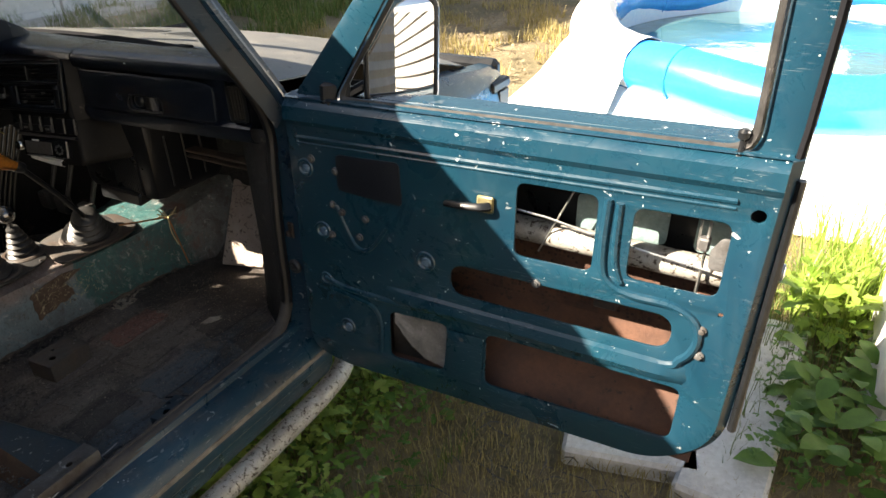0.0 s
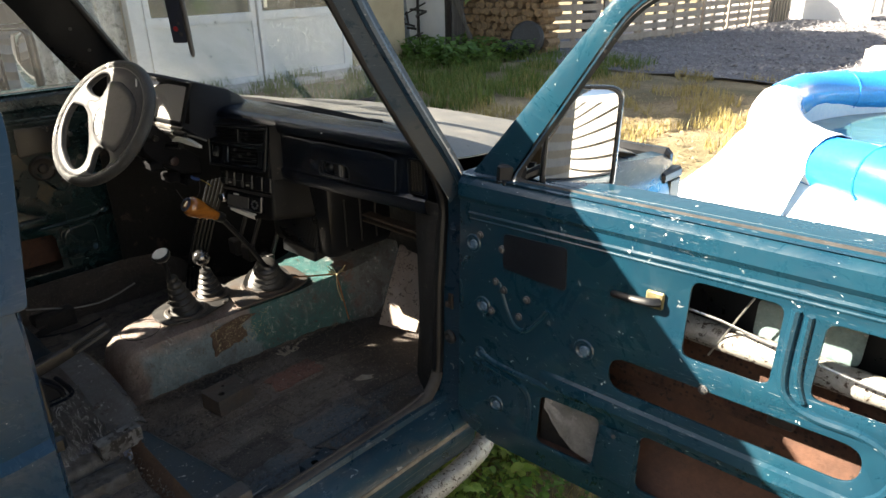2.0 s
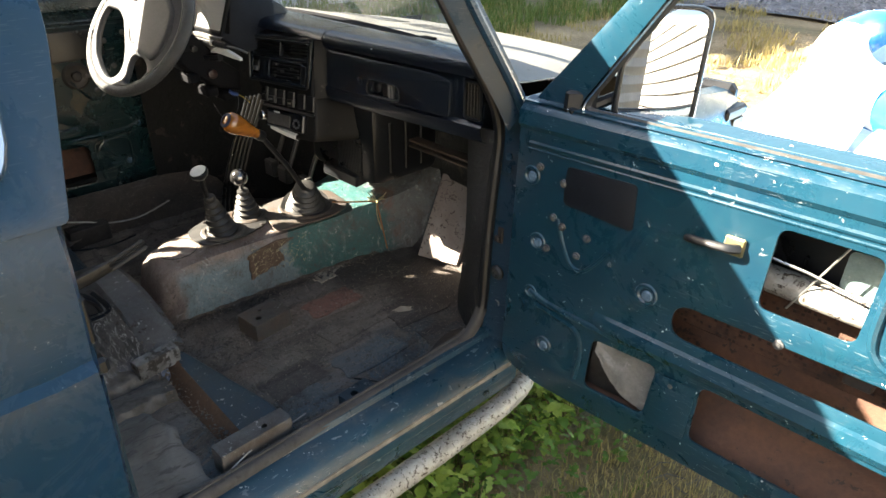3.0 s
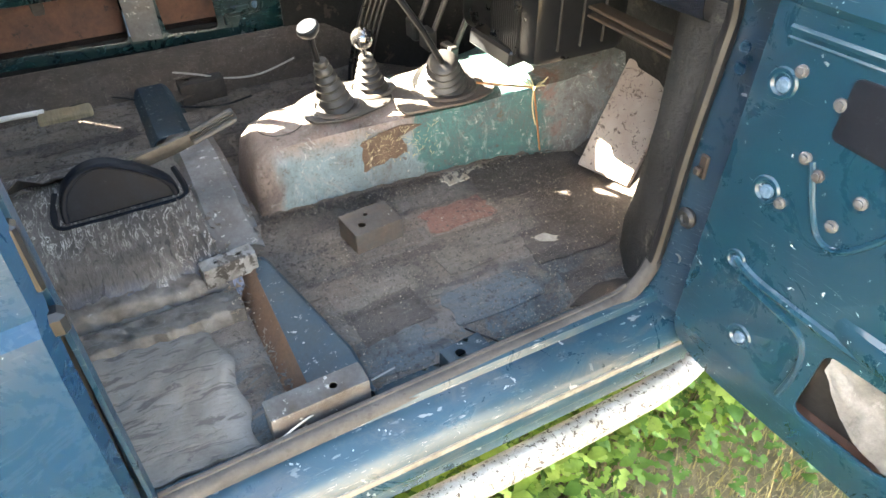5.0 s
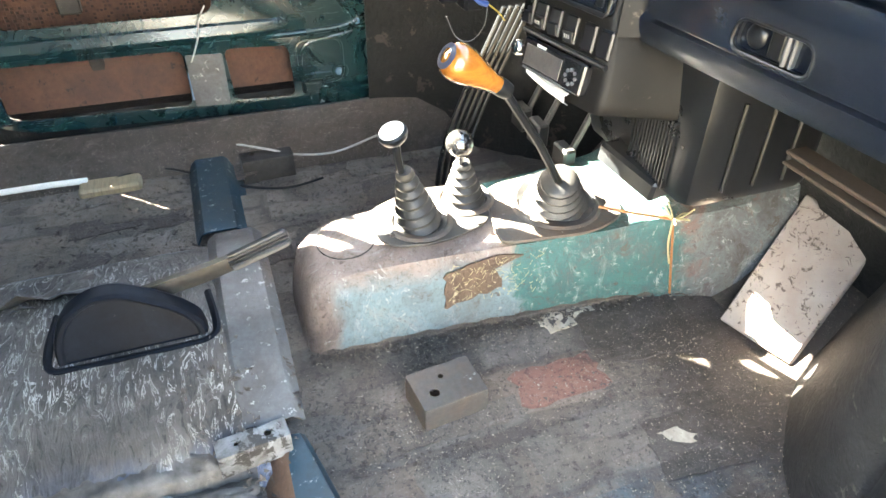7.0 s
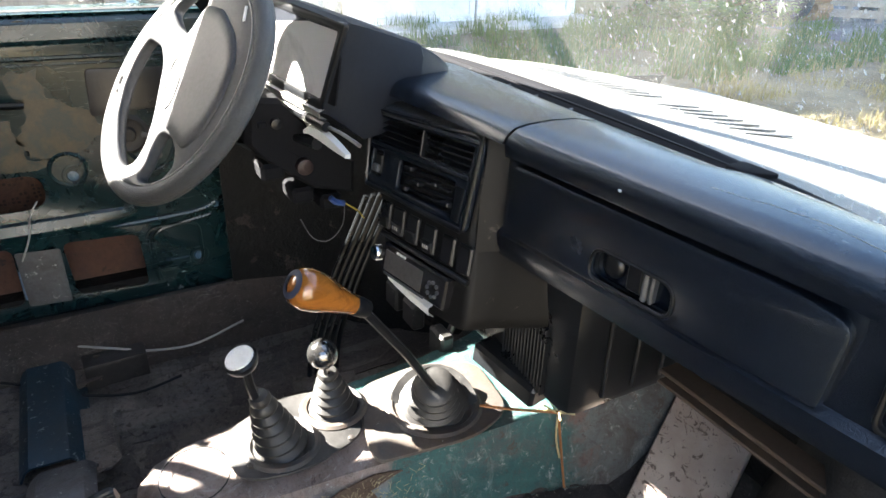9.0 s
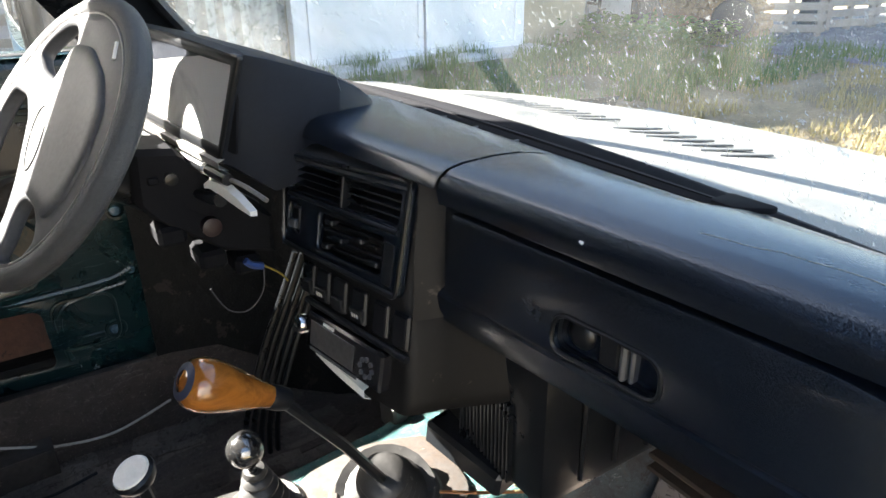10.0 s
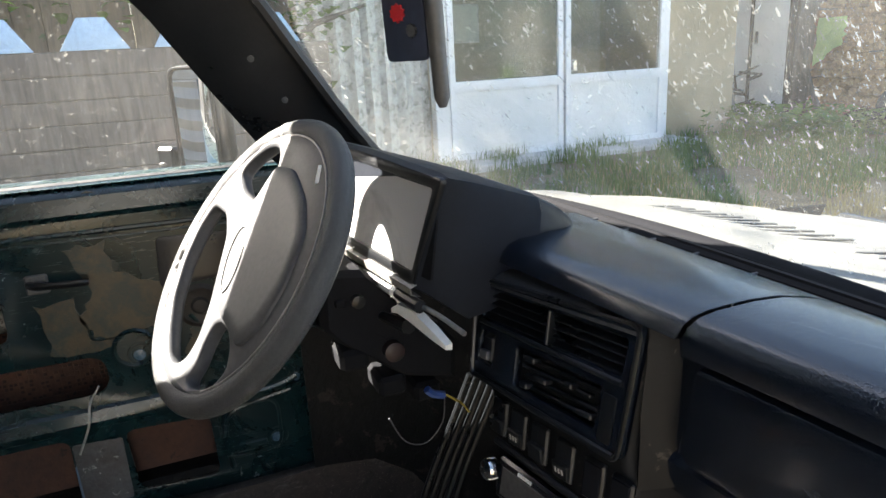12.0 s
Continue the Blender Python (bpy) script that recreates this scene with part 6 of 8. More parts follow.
bm = bm_new()
tube(bm, [CF @ V(0.016, -0.0535, 0.0), CF @ V(0.13, -0.0555, 0.001), CF @ V(0.25, -0.058, 0.0)], 0.0032, 8)
part("bezel_bar", bm, BLACK, console)
bm = bm_new()
tube(bm, [CF @ V(0.008, -0.1225, 0.0), CF @ V(0.13, -0.127, 0.001), CF @ V(0.25, -0.1305, 0.0)], 0.0035, 8)
part("bezel_bar", bm, BLACK, console)
# heater slots with their little levers, some snapped off
for i, (a, b) in enumerate(((0.094, 0.219), (0.094, 0.205), (0.10, 0.217), (0.094, 0.216))):
    bar("heater_slat", a, -0.0785 - i * 0.0105, -0.020, b, -0.0745 - i * 0.0105, -0.006, 0.001, BLACK)
for u, v, l in ((0.106, -0.074, 0.016), (0.122, -0.092, 0.022), (0.172, -0.083, 0.012), (0.196, -0.104, 0.020), (0.100, -0.106, 0.014)):
    bar("heater_lever", u, v - 0.004, -0.012, u + l, v + 0.003, 0.001, 0.0015, BLACK)
bar("small_switch", 0.022, -0.100, -0.010, 0.042, -0.070, -0.002, 0.002, BLACK)
bar("switch_rocker", 0.024, -0.098, -0.002, 0.040, -0.086, 0.004, 0.0015, GREYPLASTIC)
on_console("trim_panel", [rounded([(0.229, -0.072), (0.247, -0.073), (0.244, -0.122), (0.227, -0.121)], 0.002, 2)], 0.003, -0.001, BLACK, "", 0.001)
# rocker switches
for i, u in enumerate((0.046, 0.082, 0.120, 0.162, 0.206, 0.244)):
    v = -0.1405 - 0.0018 * i
    sw = bar("rocker_switch", u, v - 0.043, -0.014, u + 0.029, v, -0.007, 0.0025, BLACK, label="black rocker switch")
    if i < 4:
        bar("rocker", u + 0.002, -0.019, -0.004, u + 0.027, 0.0, 0.005, 0.0015, BLACK, sw, m=CF @ pose(0, v - 0.022, -0.006, 14, 0, 0))
        for q in range(3 if i in (1, 3) else 0):
            bar("switch_mark", u + 0.008 + q * 0.005, -0.012, 0.005, u + 0.0105 + q * 0.005, -0.006, 0.0056, 0, WIRE_W, sw, m=CF @ pose(0, v - 0.022, -0.006, 14, 0, 0))
    else:
        bar("blank_cover", u + 0.003, v - 0.040, -0.007, u + 0.026, v - 0.003, -0.0055, 0.001, MATTE, sw)
bm = bm_new()
tube(bm, [CF @ V(0.058, -0.1925, -0.010), CF @ V(0.17, -0.197, -0.008), CF @ V(0.272, -0.202, -0.010)], 0.0045, 8)
part("console_ledge", bm, BLACK, console)
# radio
RM = CF @ pose(0, 0, -0.004, 0, 0, -2)
radio = bar("radio", 0.088, -0.247, -0.012, 0.250, -0.197, 0.006, 0.003, GLASS_DARK, label="glossy black car radio", m=RM)
# display glare is painted in as an even grey
bar("display", 0.098, -0.240, 0.006, 0.196, -0.206, 0.0075, 0.0008, plain("grey_display_glare", (0.07, 0.068, 0.066), 0.2), radio, "grey display with glare in its colour", RM)
bm = bm_new()
lathe(bm, [(0.0135, 0.0), (0.0135, 0.010), (0.0115, 0.0135), (0.004, 0.015)], RM @ pose(0.074, -0.221, 0.000), 20)
part("volume_knob", bm, CHROME, radio, "bright volume knob")
for k in range(8):
    a = k * 0.785
    bm = bm_new()
    lathe(bm, [(0.0034, 0.0), (0.0034, 0.002), (0.0024, 0.003)], RM @ pose(0.222 + 0.012 * math.cos(a), -0.224 + 0.011 * math.sin(a), 0.006), 8)
    part("button", bm, GREYPLASTIC, radio)
bar("preset_strip", 0.10, -0.2465, 0.006, 0.205, -0.2425, 0.008, 0.0006, GREYPLASTIC, radio, m=RM)
for i in range(6):
    bar("maker_mark", 0.126 + i * 0.0042, -0.2045, 0.0065, 0.1288 + i * 0.0042, -0.2005, 0.0072, 0, WHITE, radio, m=RM)
bm = bm_new()
loft(bm, [[CF @ V(u, v + dv, w) for dv, w in ((0.002, -0.012), (-0.002, -0.004), (-0.012, -0.006), (-0.016, -0.016))] for u, v in ((0.094, -0.246), (0.12, -0.252), (0.16, -0.259), (0.205, -0.264))])
part("console_lip", thick(bm, -0.001), WHITE, console, "pale lip under the radio")
# hollow between the console and the glove box
bm = bm_new()
rows = []
for z, a, b in ((1.180, 0.262, 0.018), (1.155, 0.266, 0.018), (1.13, 0.266, 0.012), (1.10, 0.266, 0.0), (1.075, 0.27, -0.006), (1.05, 0.272, -0.010), (1.03, 0.274, -0.012)):
    p, q = CF @ V(a, (z - 1.166 - 0.016) / 0.9774, -0.012), G @ V(b, z - 1.10, -0.010)
    rows.append([p.lerp(q, f) + V(0.012 * d, 0.034 * d, 0) for f, d in ((0, 0), (0.15, 0.75), (0.4, 1.0), (0.7, 0.85), (0.9, 0.4), (1.0, 0))])
loft(bm, rows)
on_dash("recessed_cheek", thick(bm, -0.001), SIDEM, "hollow cheek beside the glove box", 60)
# filler beside the console and the heater box under the dashboard
bm = bm_new()
box(bm, -0.09, 1.10, 0.76, 0.24, 1.36, 1.02, 0.03, None, 2)
heater = part("heater_box", bm, BLACK, car, "dusty black heater box under the dashboard")
for i in range(14):
    bm = bm_new()
    box(bm, 0.075 + i * 0.008, 1.092, 0.78, 0.079 + i * 0.008, 1.102, 0.90, 0.001)
    part("heater_rib", bm, BLACK, heater)
for i in range(3):
    bm = bm_new()
    tube(bm, [(0.245, 1.16 + i * 0.06, 0.80), (0.245, 1.16 + i * 0.06, 0.95)], 0.004, 6)
    part("heater_edge", bm, BLACK, heater)
bm = bm_new()
box(bm, -0.07, -0.03, -0.02, 0.07, 0.03, 0.02, 0.006, pose(0.10, 1.10, 0.775, 0, 8, 12))
part("duct", bm, BLACK, car, "dark air duct")
bm = bm_new()
box(bm, 0.36, 1.13, 0.934, 0.66, 1.165, 0.940, 0.002)
box(bm, 0.36, 1.13, 0.918, 0.66, 1.15, 0.923, 0.002)
part("parcel_shelf_edge", bm, LEDGE, car, "brown hardboard shelf edge")

# ---- steering wheel ----
RIMGREY = surface("worn_grey_rim", (0.066, 0.068, 0.071), (0.048, 0.050, 0.052), 12, 0.34, 0, 330, 1.0, 0.0025)
RIMGREY.node_tree.nodes["Principled BSDF"].inputs["Specular IOR Level"].default_value = 0.25
WN = V(0.2586, -1.0, 0.7586).normalized()
SW = Matrix.Translation((-0.2724, 0.70, 1.1975)) @ WN.to_track_quat("Z", "Y").to_matrix().to_4x4()
bm = bm_new()
tube(bm, [SW @ V(0.184 * math.cos(k * math.pi / 36), 0.184 * math.sin(k * math.pi / 36), -0.002) for k in range(72)], 0.0155, 14, True)
wheelp = part("steering_wheel", bm, RIMGREY, car, "grey four-spoke steering wheel lit by the sun", 80)
# spokes and pad in one moulding with three openings
bm = bm_new()
disc = [(0.176 * math.cos(k * math.pi / 30), 0.176 * math.sin(k * math.pi / 30)) for k in range(60)]
left_hole = rounded([(-0.150, 0.048), (-0.099, 0.042), (-0.064, 0.016), (-0.042, -0.020), (-0.012, -0.068), (0.004, -0.111), (0.000, -0.138), (-0.022, -0.153), (-0.046, -0.151), (-0.084, -0.128), (-0.124, -0.091), (-0.152, -0.040), (-0.160, 0.010)], 0.012, 4)
top_hole = rounded([(-0.118, 0.104), (-0.100, 0.130), (-0.070, 0.150), (-0.045, 0.152), (-0.022, 0.133), (-0.016, 0.102), (-0.023, 0.072), (-0.078, 0.082)], 0.012, 4)
low_hole = rounded([(0.041, -0.076), (0.072, -0.082), (0.094, -0.096), (0.108, -0.115), (0.096, -0.138), (0.074, -0.152), (0.046, -0.160), (0.031, -0.154), (0.036, -0.134), (0.030, -0.113), (0.029, -0.087)], 0.008, 4)
plate(bm, [disc, left_hole, top_hole, low_hole], 0.020, 0.006, SW @ pose(0, 0, -0.010))
part("spoke_moulding", bm, SILVER, wheelp, "grey four-spoke moulding", 60)
bm = bm_new()
pad = rounded([(-0.018, 0.105), (-0.012, 0.126), (0.036, 0.126), (0.098, 0.095), (0.136, 0.057), (0.150, 0.0), (0.142, -0.055), (0.115, -0.088), (0.071, -0.076), (0.034, -0.070), (0.004, -0.050), (-0.032, -0.005), (-0.050, 0.020), (-0.080, 0.040), (-0.084, 0.062), (-0.045, 0.060), (-0.024, 0.075)], 0.012, 4)
px, py = 0.045, 0.02
loft(bm, [[SW @ V(px + (x - px) * s, py + (y - py) * s, w) for x, y in pad] for s, w in ((1.0, 0.006), (0.995, 0.0125), (0.98, 0.0138), (0.80, 0.0145), (0.3, 0.0148))], True, True)
part("hub_cover", bm, SILVER, wheelp, "smooth grey hub pad", 60)
bm = bm_new()
tube(bm, [SW @ V(0.005 + 0.0165 * math.cos(k * 0.3142) - 0.017 * math.sin(k * 0.3142), -0.005 + 0.007 * math.cos(k * 0.3142) + 0.041 * math.sin(k * 0.3142), 0.0150) for k in range(20)], 0.0011, 6, True)
part("emblem", bm, BLACK, wheelp)
for a, half in ((107, 1.0), (192, 2.2), (198, 1.0)):
    bm = bm_new()
    tube(bm, [SW @ V(0.184 * math.cos(radians(a + d)), 0.184 * math.sin(radians(a + d)), -0.002) for d in (-half, 0, half)], 0.0160, 12)
    part("rim_band", bm, BRIGHT if a == 107 else BLACK, wheelp)
bm = bm_new()
tube(bm, [SW @ V(0.1715 * math.cos(radians(a)), 0.1715 * math.sin(radians(a)), 0.0095) for a in range(-62, 128, 5)], 0.0013, 6)
part("rim_piping", bm, STEELY, wheelp, "thin pale line inside the rim")
bm = bm_new()
tube(bm, [SW @ V(0.092, 0.137, 0.0105), SW @ V(0.104, 0.116, 0.0105)], 0.0026, 6)
part("horn_button", bm, WHITE, wheelp, "small white strip on the spoke")
bm = bm_new()
tube(bm, [SW @ V(0, 0, -0.02), SW @ V(0, 0.0, -0.10), SW @ V(0, 0, -0.32)], [0.055, 0.045, 0.04], 14)
part("column_tube", bm, BLACK, car, "black steering column")
side = [(0.785, 1.175), (0.840, 1.168), (0.915, 1.085), (0.968, 1.042), (0.965, 0.984), (0.89, 1.004), (0.80, 1.074), (0.78, 1.10)]
bm = bm_new()
loft(bm, [[V(x, 0.88 + (y - 0.88) * k, 1.08 + (z - 1.08) * k) for y, z in side] for x, k in ((-0.345, 0.9), (-0.335, 1.0), (-0.29, 1.02), (-0.245, 1.0), (-0.236, 0.9))], True, True)
shroud = part("column_shroud", bm, MATTE, car, "black steering column cover")
bm = bm_new()
tube(bm, [V(-0.2385, 0.79, 1.125), V(-0.2375, 0.87, 1.065), V(-0.2385, 0.962, 1.012)], 0.002, 5)
box(bm, -0.240, 0.80, 1.125, -0.230, 0.815, 1.135, 0.002)
part("shroud_seam", bm, MATTE, shroud)
bm = bm_new()
lathe(bm, [(0.014, 0.0), (0.014, 0.018), (0.010, 0.020), (0.003, 0.020)], pose(-0.24, 0.872, 1.052, 0, 90, 0), 16)
part("ignition_lock", bm, plain("dull_red_plastic", (0.020, 0.008, 0.008), 0.5), shroud, "dull red ignition lock")
bm = bm_new()
lathe(bm, [(0.009, 0.0), (0.009, 0.012), (0.004, 0.013)], pose(-0.238, 0.83, 1.13, 0, 90, 0), 12)
part("shroud_button", bm, BLACK, shroud)
bm = bm_new()
tube(bm, [V(-0.25, 0.86, 1.10), V(-0.20, 0.87, 1.105), V(-0.165, 0.875, 1.11)], [0.006, 0.008, 0.010], 8)
part("column_stalk", bm, BLACK, car, "column switch stalk")
# strips and torn brackets hanging under the instruments
bm = bm_new()
loft(bm, [[HF @ V(u, v, w) for v, w in ((-0.012, 0.002), (-0.016, 0.010), (-0.024, 0.008), (-0.026, -0.004))] for u in (-0.32, -0.2, -0.1, -0.02, 0.004)])
part("instrument_strip", thick(bm, -0.001), STEELY, car, "dusty bare strip under the instruments")
bm = bm_new()
tube(bm, [HF @ V(u, -0.034 - 0.02 * u * u, 0.004) for u in (-0.30, -0.2, -0.1, -0.02, 0.02)], 0.008, 10)
pipe = part("instrument_pipe", bm, BLACK, car, "black pipe under the instruments")
for u in (-0.188, -0.042):
    bm = bm_new()
    tube(bm, [HF @ V(u - 0.005, -0.0345, 0.004), HF @ V(u + 0.005, -0.0345, 0.004)], 0.0086, 10)
    part("pipe_band", bm, WHITE, pipe)
bm = bm_new()
plate(bm, [rounded([(-0.165, -0.030), (-0.12, -0.034), (-0.085, -0.048), (-0.055, -0.060), (-0.075, -0.070), (-0.105, -0.056), (-0.13, -0.060), (-0.15, -0.046)], 0.004)], 0.004, 0.001, HF @ pose(0, 0, -0.006, 8, -6, 0))
part("torn_bracket", bm, STEELY, car, "torn pale bracket under the instruments")
bm = bm_new()
tube(bm, smooth_path([HF @ V(-0.05, -0.048, -0.004), HF @ V(-0.01, -0.037, 0.0), HF @ V(0.05, -0.034, -0.002), HF @ V(0.10, -0.040, -0.008)], 5), 0.003, 6)
part("bright_edge", bm, STEELY, car)
bm = bm_new()
loft(bm, [[HF @ V(u, v + h, w) for h, w in ((-0.006 * k, -0.004), (-0.005 * k, 0.005), (0.004 * k, 0.006), (0.007 * k, -0.003))] for u, v, k in ((-0.05, -0.060, 0.7), (-0.035, -0.053, 1.3), (0.0, -0.051, 1.7), (0.05, -0.056, 1.3), (0.085, -0.060, 0.6))], True, True)
part("indicator_lever", bm, WHITE, car, "sunlit white lever below the instruments", 60)
for pts, r, mt, lab in (([(-0.20, 0.905, 1.0), (-0.20, 0.914, 0.991), (-0.20, 0.93, 0.985)], 0.0055, plain("blue_plug", (0.02, 0.06, 0.22), 0.5), "blue wire plug"), ([(-0.20, 0.925, 0.99), (-0.20, 0.953, 0.968), (-0.19, 0.962, 0.955)], 0.0016, plain("yellow_wire", (0.30, 0.22, 0.03), 0.5), "yellow wire"),
                        ([(-0.20, 0.85, 0.97), (-0.20, 0.87, 0.93), (-0.20, 0.90, 0.92), (-0.20, 0.925, 0.945), (-0.20, 0.93, 0.98)], 0.0010, GREYPLASTIC, "drooping thin wire")):
    bm = bm_new()
    part("loose_wiring", tube(bm, smooth_path(pts, 4), r, 6), mt, car, lab)
for y, z in ((0.80, 1.06), (0.85, 1.01), (0.90, 0.99)):
    bm = bm_new()
    box(bm, -0.30, y, z - 0.03, -0.235, y + 0.04, z, 0.006)
    part("column_bracket", bm, MATTE, car)
# ribbed loom and pedals
for i in range(5):
    bm = bm_new()
    tube(bm, smooth_path([(-0.34, 1.03 + i * 0.016, 0.93), (-0.35, 1.005 + i * 0.016, 0.86), (-0.36, 0.955 + i * 0.016, 0.74), (-0.37, 0.91 + i * 0.016, 0.60), (-0.38, 0.90 + i * 0.016, 0.50)], 4), 0.0055, 8)
    part("cable_loom", bm, BLACK, car)
for x in (-0.42, -0.33, -0.20):
    bm = bm_new()
    tube(bm, smooth_path([(x, 1.28, 0.95), (x, 1.20, 0.75), (x, 1.15, 0.64)], 4), 0.008, 8)
    box(bm, x - 0.03, 1.12, 0.60, x + 0.03, 1.15, 0.66, 0.005)
    part("pedal", bm, RUBBER, car, "black rubber pedal")

# ---- levers ----
BOOT = surface("dusty_folded_rubber", (0.030, 0.029, 0.028), (0.010, 0.010, 0.010), 18, 0.5, 0, 150, 0.3, 0.001, (0.13, 0.12, 0.11), 60, 0.66)
def bellows(base, top, r0, r1, n, mat, name, label, seg=22):
    """Folded rubber boot from base to top."""
    b = bm_new()
    m = along(base, top)
    L = (Vector(top) - Vector(base)).length
    prof = [(r0 * 1.25, 0.0), (r0 * 1.25, 0.006)]
    for i in range(n):
        t = i / n
        r = r0 + (r1 - r0) * t
        prof += [(r * 0.84, L * (t + 0.08 / n)), (r, L * (t + 0.35 / n)), (r, L * (t + 0.6 / n)), (r * 0.82, L * (t + 0.9 / n))]
    prof.append((r1 * 0.5, L))
    return part(name, lathe(b, prof, m, seg), mat, car, label)


bm = bm_new()
plate(bm, [rounded([(-0.115, 0.655), (0.005, 0.660), (0.028, 0.76), (-0.01, 0.885), (-0.14, 0.90), (-0.17, 0.78)], 0.045)], 0.006, 0.002, pose(0, 0, 0.633))
part("lever_plate", bm, RUBBER, car, "black rubber lever plate")
for bx, by, r in ((-0.045, 0.745, 0.062), (-0.095, 0.855, 0.058), (-0.02, 1.02, 0.086)):
    bm = bm_new()
    lathe(bm, [(r, 0.0), (r + 0.003, 0.004), (r - 0.002, 0.008), (r - 0.010, 0.008), (r - 0.014, 0.004)], pose(bx, by, 0.637), 32)
    part("boot_flange", bm, BRK, car, "dusty ring holding a lever boot")
for a in (0.9, 2.2, 3.6, 5.2):
    bm = bm_new()
    lathe(bm, [(0.006, 0.0), (0.006, 0.004), (0.003, 0.005)], pose(-0.06 + 0.085 * math.cos(a), 0.775 + 0.10 * math.sin(a), 0.639), 6)
    part("plate_screw", bm, DARKSTEEL, car)
bm = bm_new()
plate(bm, [rounded([(-0.13, 0.915), (0.02, 0.872), (0.065, 0.87), (0.085, 1.05), (0.05, 1.14), (-0.10, 1.16), (-0.145, 1.05)], 0.04)], 0.008, 0.003, pose(0, 0, 0.632))
part("gear_plate", bm, BRK, car, "pale dusty gear lever plate")
bellows((-0.045, 0.745, 0.636), (-0.028, 0.712, 0.770), 0.045, 0.013, 7, BOOT, "lever_boot", "ribbed black rubber boot")
bellows((-0.095, 0.855, 0.636), (-0.082, 0.843, 0.735), 0.043, 0.013, 6, BOOT, "lever_boot", "dusty ribbed rubber boot")
bellows((-0.02, 1.02, 0.636), (0.035, 0.99, 0.735), 0.064, 0.030, 6, BOOT, "gear_boot", "dusty ribbed gear lever boot")
bm = bm_new()
tube(bm, [(-0.035, 0.715, 0.73), (-0.022, 0.70, 0.80), (-0.015, 0.695, 0.835)], 0.0075, 8)
lathe(bm, [(0.008, 0), (0.013, 0.004), (0.022, 0.012), (0.026, 0.020), (0.026, 0.026), (0.023, 0.029)], along((-0.019, 0.70, 0.828), (-0.012, 0.68, 0.875)), 20)
lev = part("transfer_lever", bm, BLACK, car, "black transfer lever")
bm = bm_new()
lathe(bm, [(0.0225, 0.0), (0.021, 0.002), (0.005, 0.003)], along((-0.0147, 0.6885, 0.8555), (-0.008, 0.669, 0.902)), 20)
part("knob_cap", bm, WHITE, lev, "white shift diagram cap")
bm = bm_new()
tube(bm, [(-0.082, 0.843, 0.72), (-0.074, 0.835, 0.76)], 0.007, 8)
lathe(bm, [(0.026 * math.sin(k * math.pi / 10) + 0.0005, -0.026 * math.cos(k * math.pi / 10)) for k in range(11)], pose(-0.071, 0.833, 0.780), 20)
part("transfer_lever", bm, plain("dark_chrome_ball", (0.20, 0.20, 0.20), 0.15, 0.9), car, "lever with a shiny dark ball knob")
bm = bm_new()
tube(bm, [(0.035, 0.99, 0.725), (0.048, 0.93, 0.825), (0.058, 0.851, 0.938)], 0.0075, 8)
gl = part("gear_lever", bm, BLACK, car, "black steel gear lever")
K0, K1 = V(0.058, 0.851, 0.938), V(0.066, 0.757, 1.002)
bm = bm_new()
lathe(bm, [(0.013, -0.012), (0.015, 0.0), (0.015, 0.012), (0.014, 0.014)], along(K0, K1), 18)
part("knob_collar", bm, BLACK, gl, "black knob collar")
bm = bm_new()
L = (K1 - K0).length
lathe(bm, [(0.014, 0.012), (0.017, 0.03), (0.024, 0.06), (0.029, 0.085), (0.0295, 0.10), (0.026, 0.112), (0.017, 0.119), (0.005, 0.121)], along(K0, K1), 24)
part("gear_knob", bm, WOODKNOB, gl, "glossy amber wood gear knob", 70)
bm = bm_new()
lathe(bm, [(0.0205, 0.1186), (0.017, 0.1202), (0.012, 0.1213)], along(K0, K1), 24, False)
part("knob_inlay", thick(bm, 0.0006), NAVY, gl, "dark blue emblem ring on the knob")
COVERM = surface("worn_black_cover", (0.008, 0.011, 0.017), (0.004, 0.005, 0.008), 14, 0.5, 0, 120, 0.15, 0.001, (0.10, 0.10, 0.10), 60, 0.68)
COVERM.node_tree.nodes["Principled BSDF"].inputs["Specular IOR Level"].default_value = 0.1
# handbrake: lever, ribbed grip, arched cover with a rolled rim
bm = bm_new()
loft(bm, [[p + V(dx, 0, dz) for dx, dz in ((-0.007, -h), (0.007, -h), (0.009, 0), (0.006, h), (-0.006, h), (-0.009, 0))] for p, h in ((V(0.025, 0.17, 0.632), 0.012), (V(0.028, 0.28, 0.658), 0.014), (V(0.029, 0.36, 0.675), 0.014), (V(0.030, 0.405, 0.688), 0.013))], True, True)
hb = part("handbrake", bm, surface("worn_lever_steel", (0.045, 0.044, 0.043), (0.018, 0.017, 0.016), 25, 0.4, 0.5, 120, 0.3, 0.002, (0.04, 0.03, 0.025), 40, 0.62), car, "worn steel handbrake lever")
rib = along((0.030, 0.398, 0.685), (0.030, 0.497, 0.718))
bm = bm_new()
loft(bm, [[rib @ V((0.0155 if k % 2 else 0.0125) * f * math.cos(k * math.pi / 16), (0.0155 if k % 2 else 0.0125) * f * math.sin(k * math.pi / 16), h) for k in range(32)] for h, f in ((0.0, 0.85), (0.003, 1.0), (0.094, 1.05), (0.100, 0.98), (0.104, 0.7))], True, True)
part("handbrake_grip", bm, surface("dusty_grip", (0.038, 0.037, 0.036), (0.014, 0.014, 0.014), 25, 0.5, 0, 150, 0.2, 0.001), hb, "dusty ribbed grip", 20)
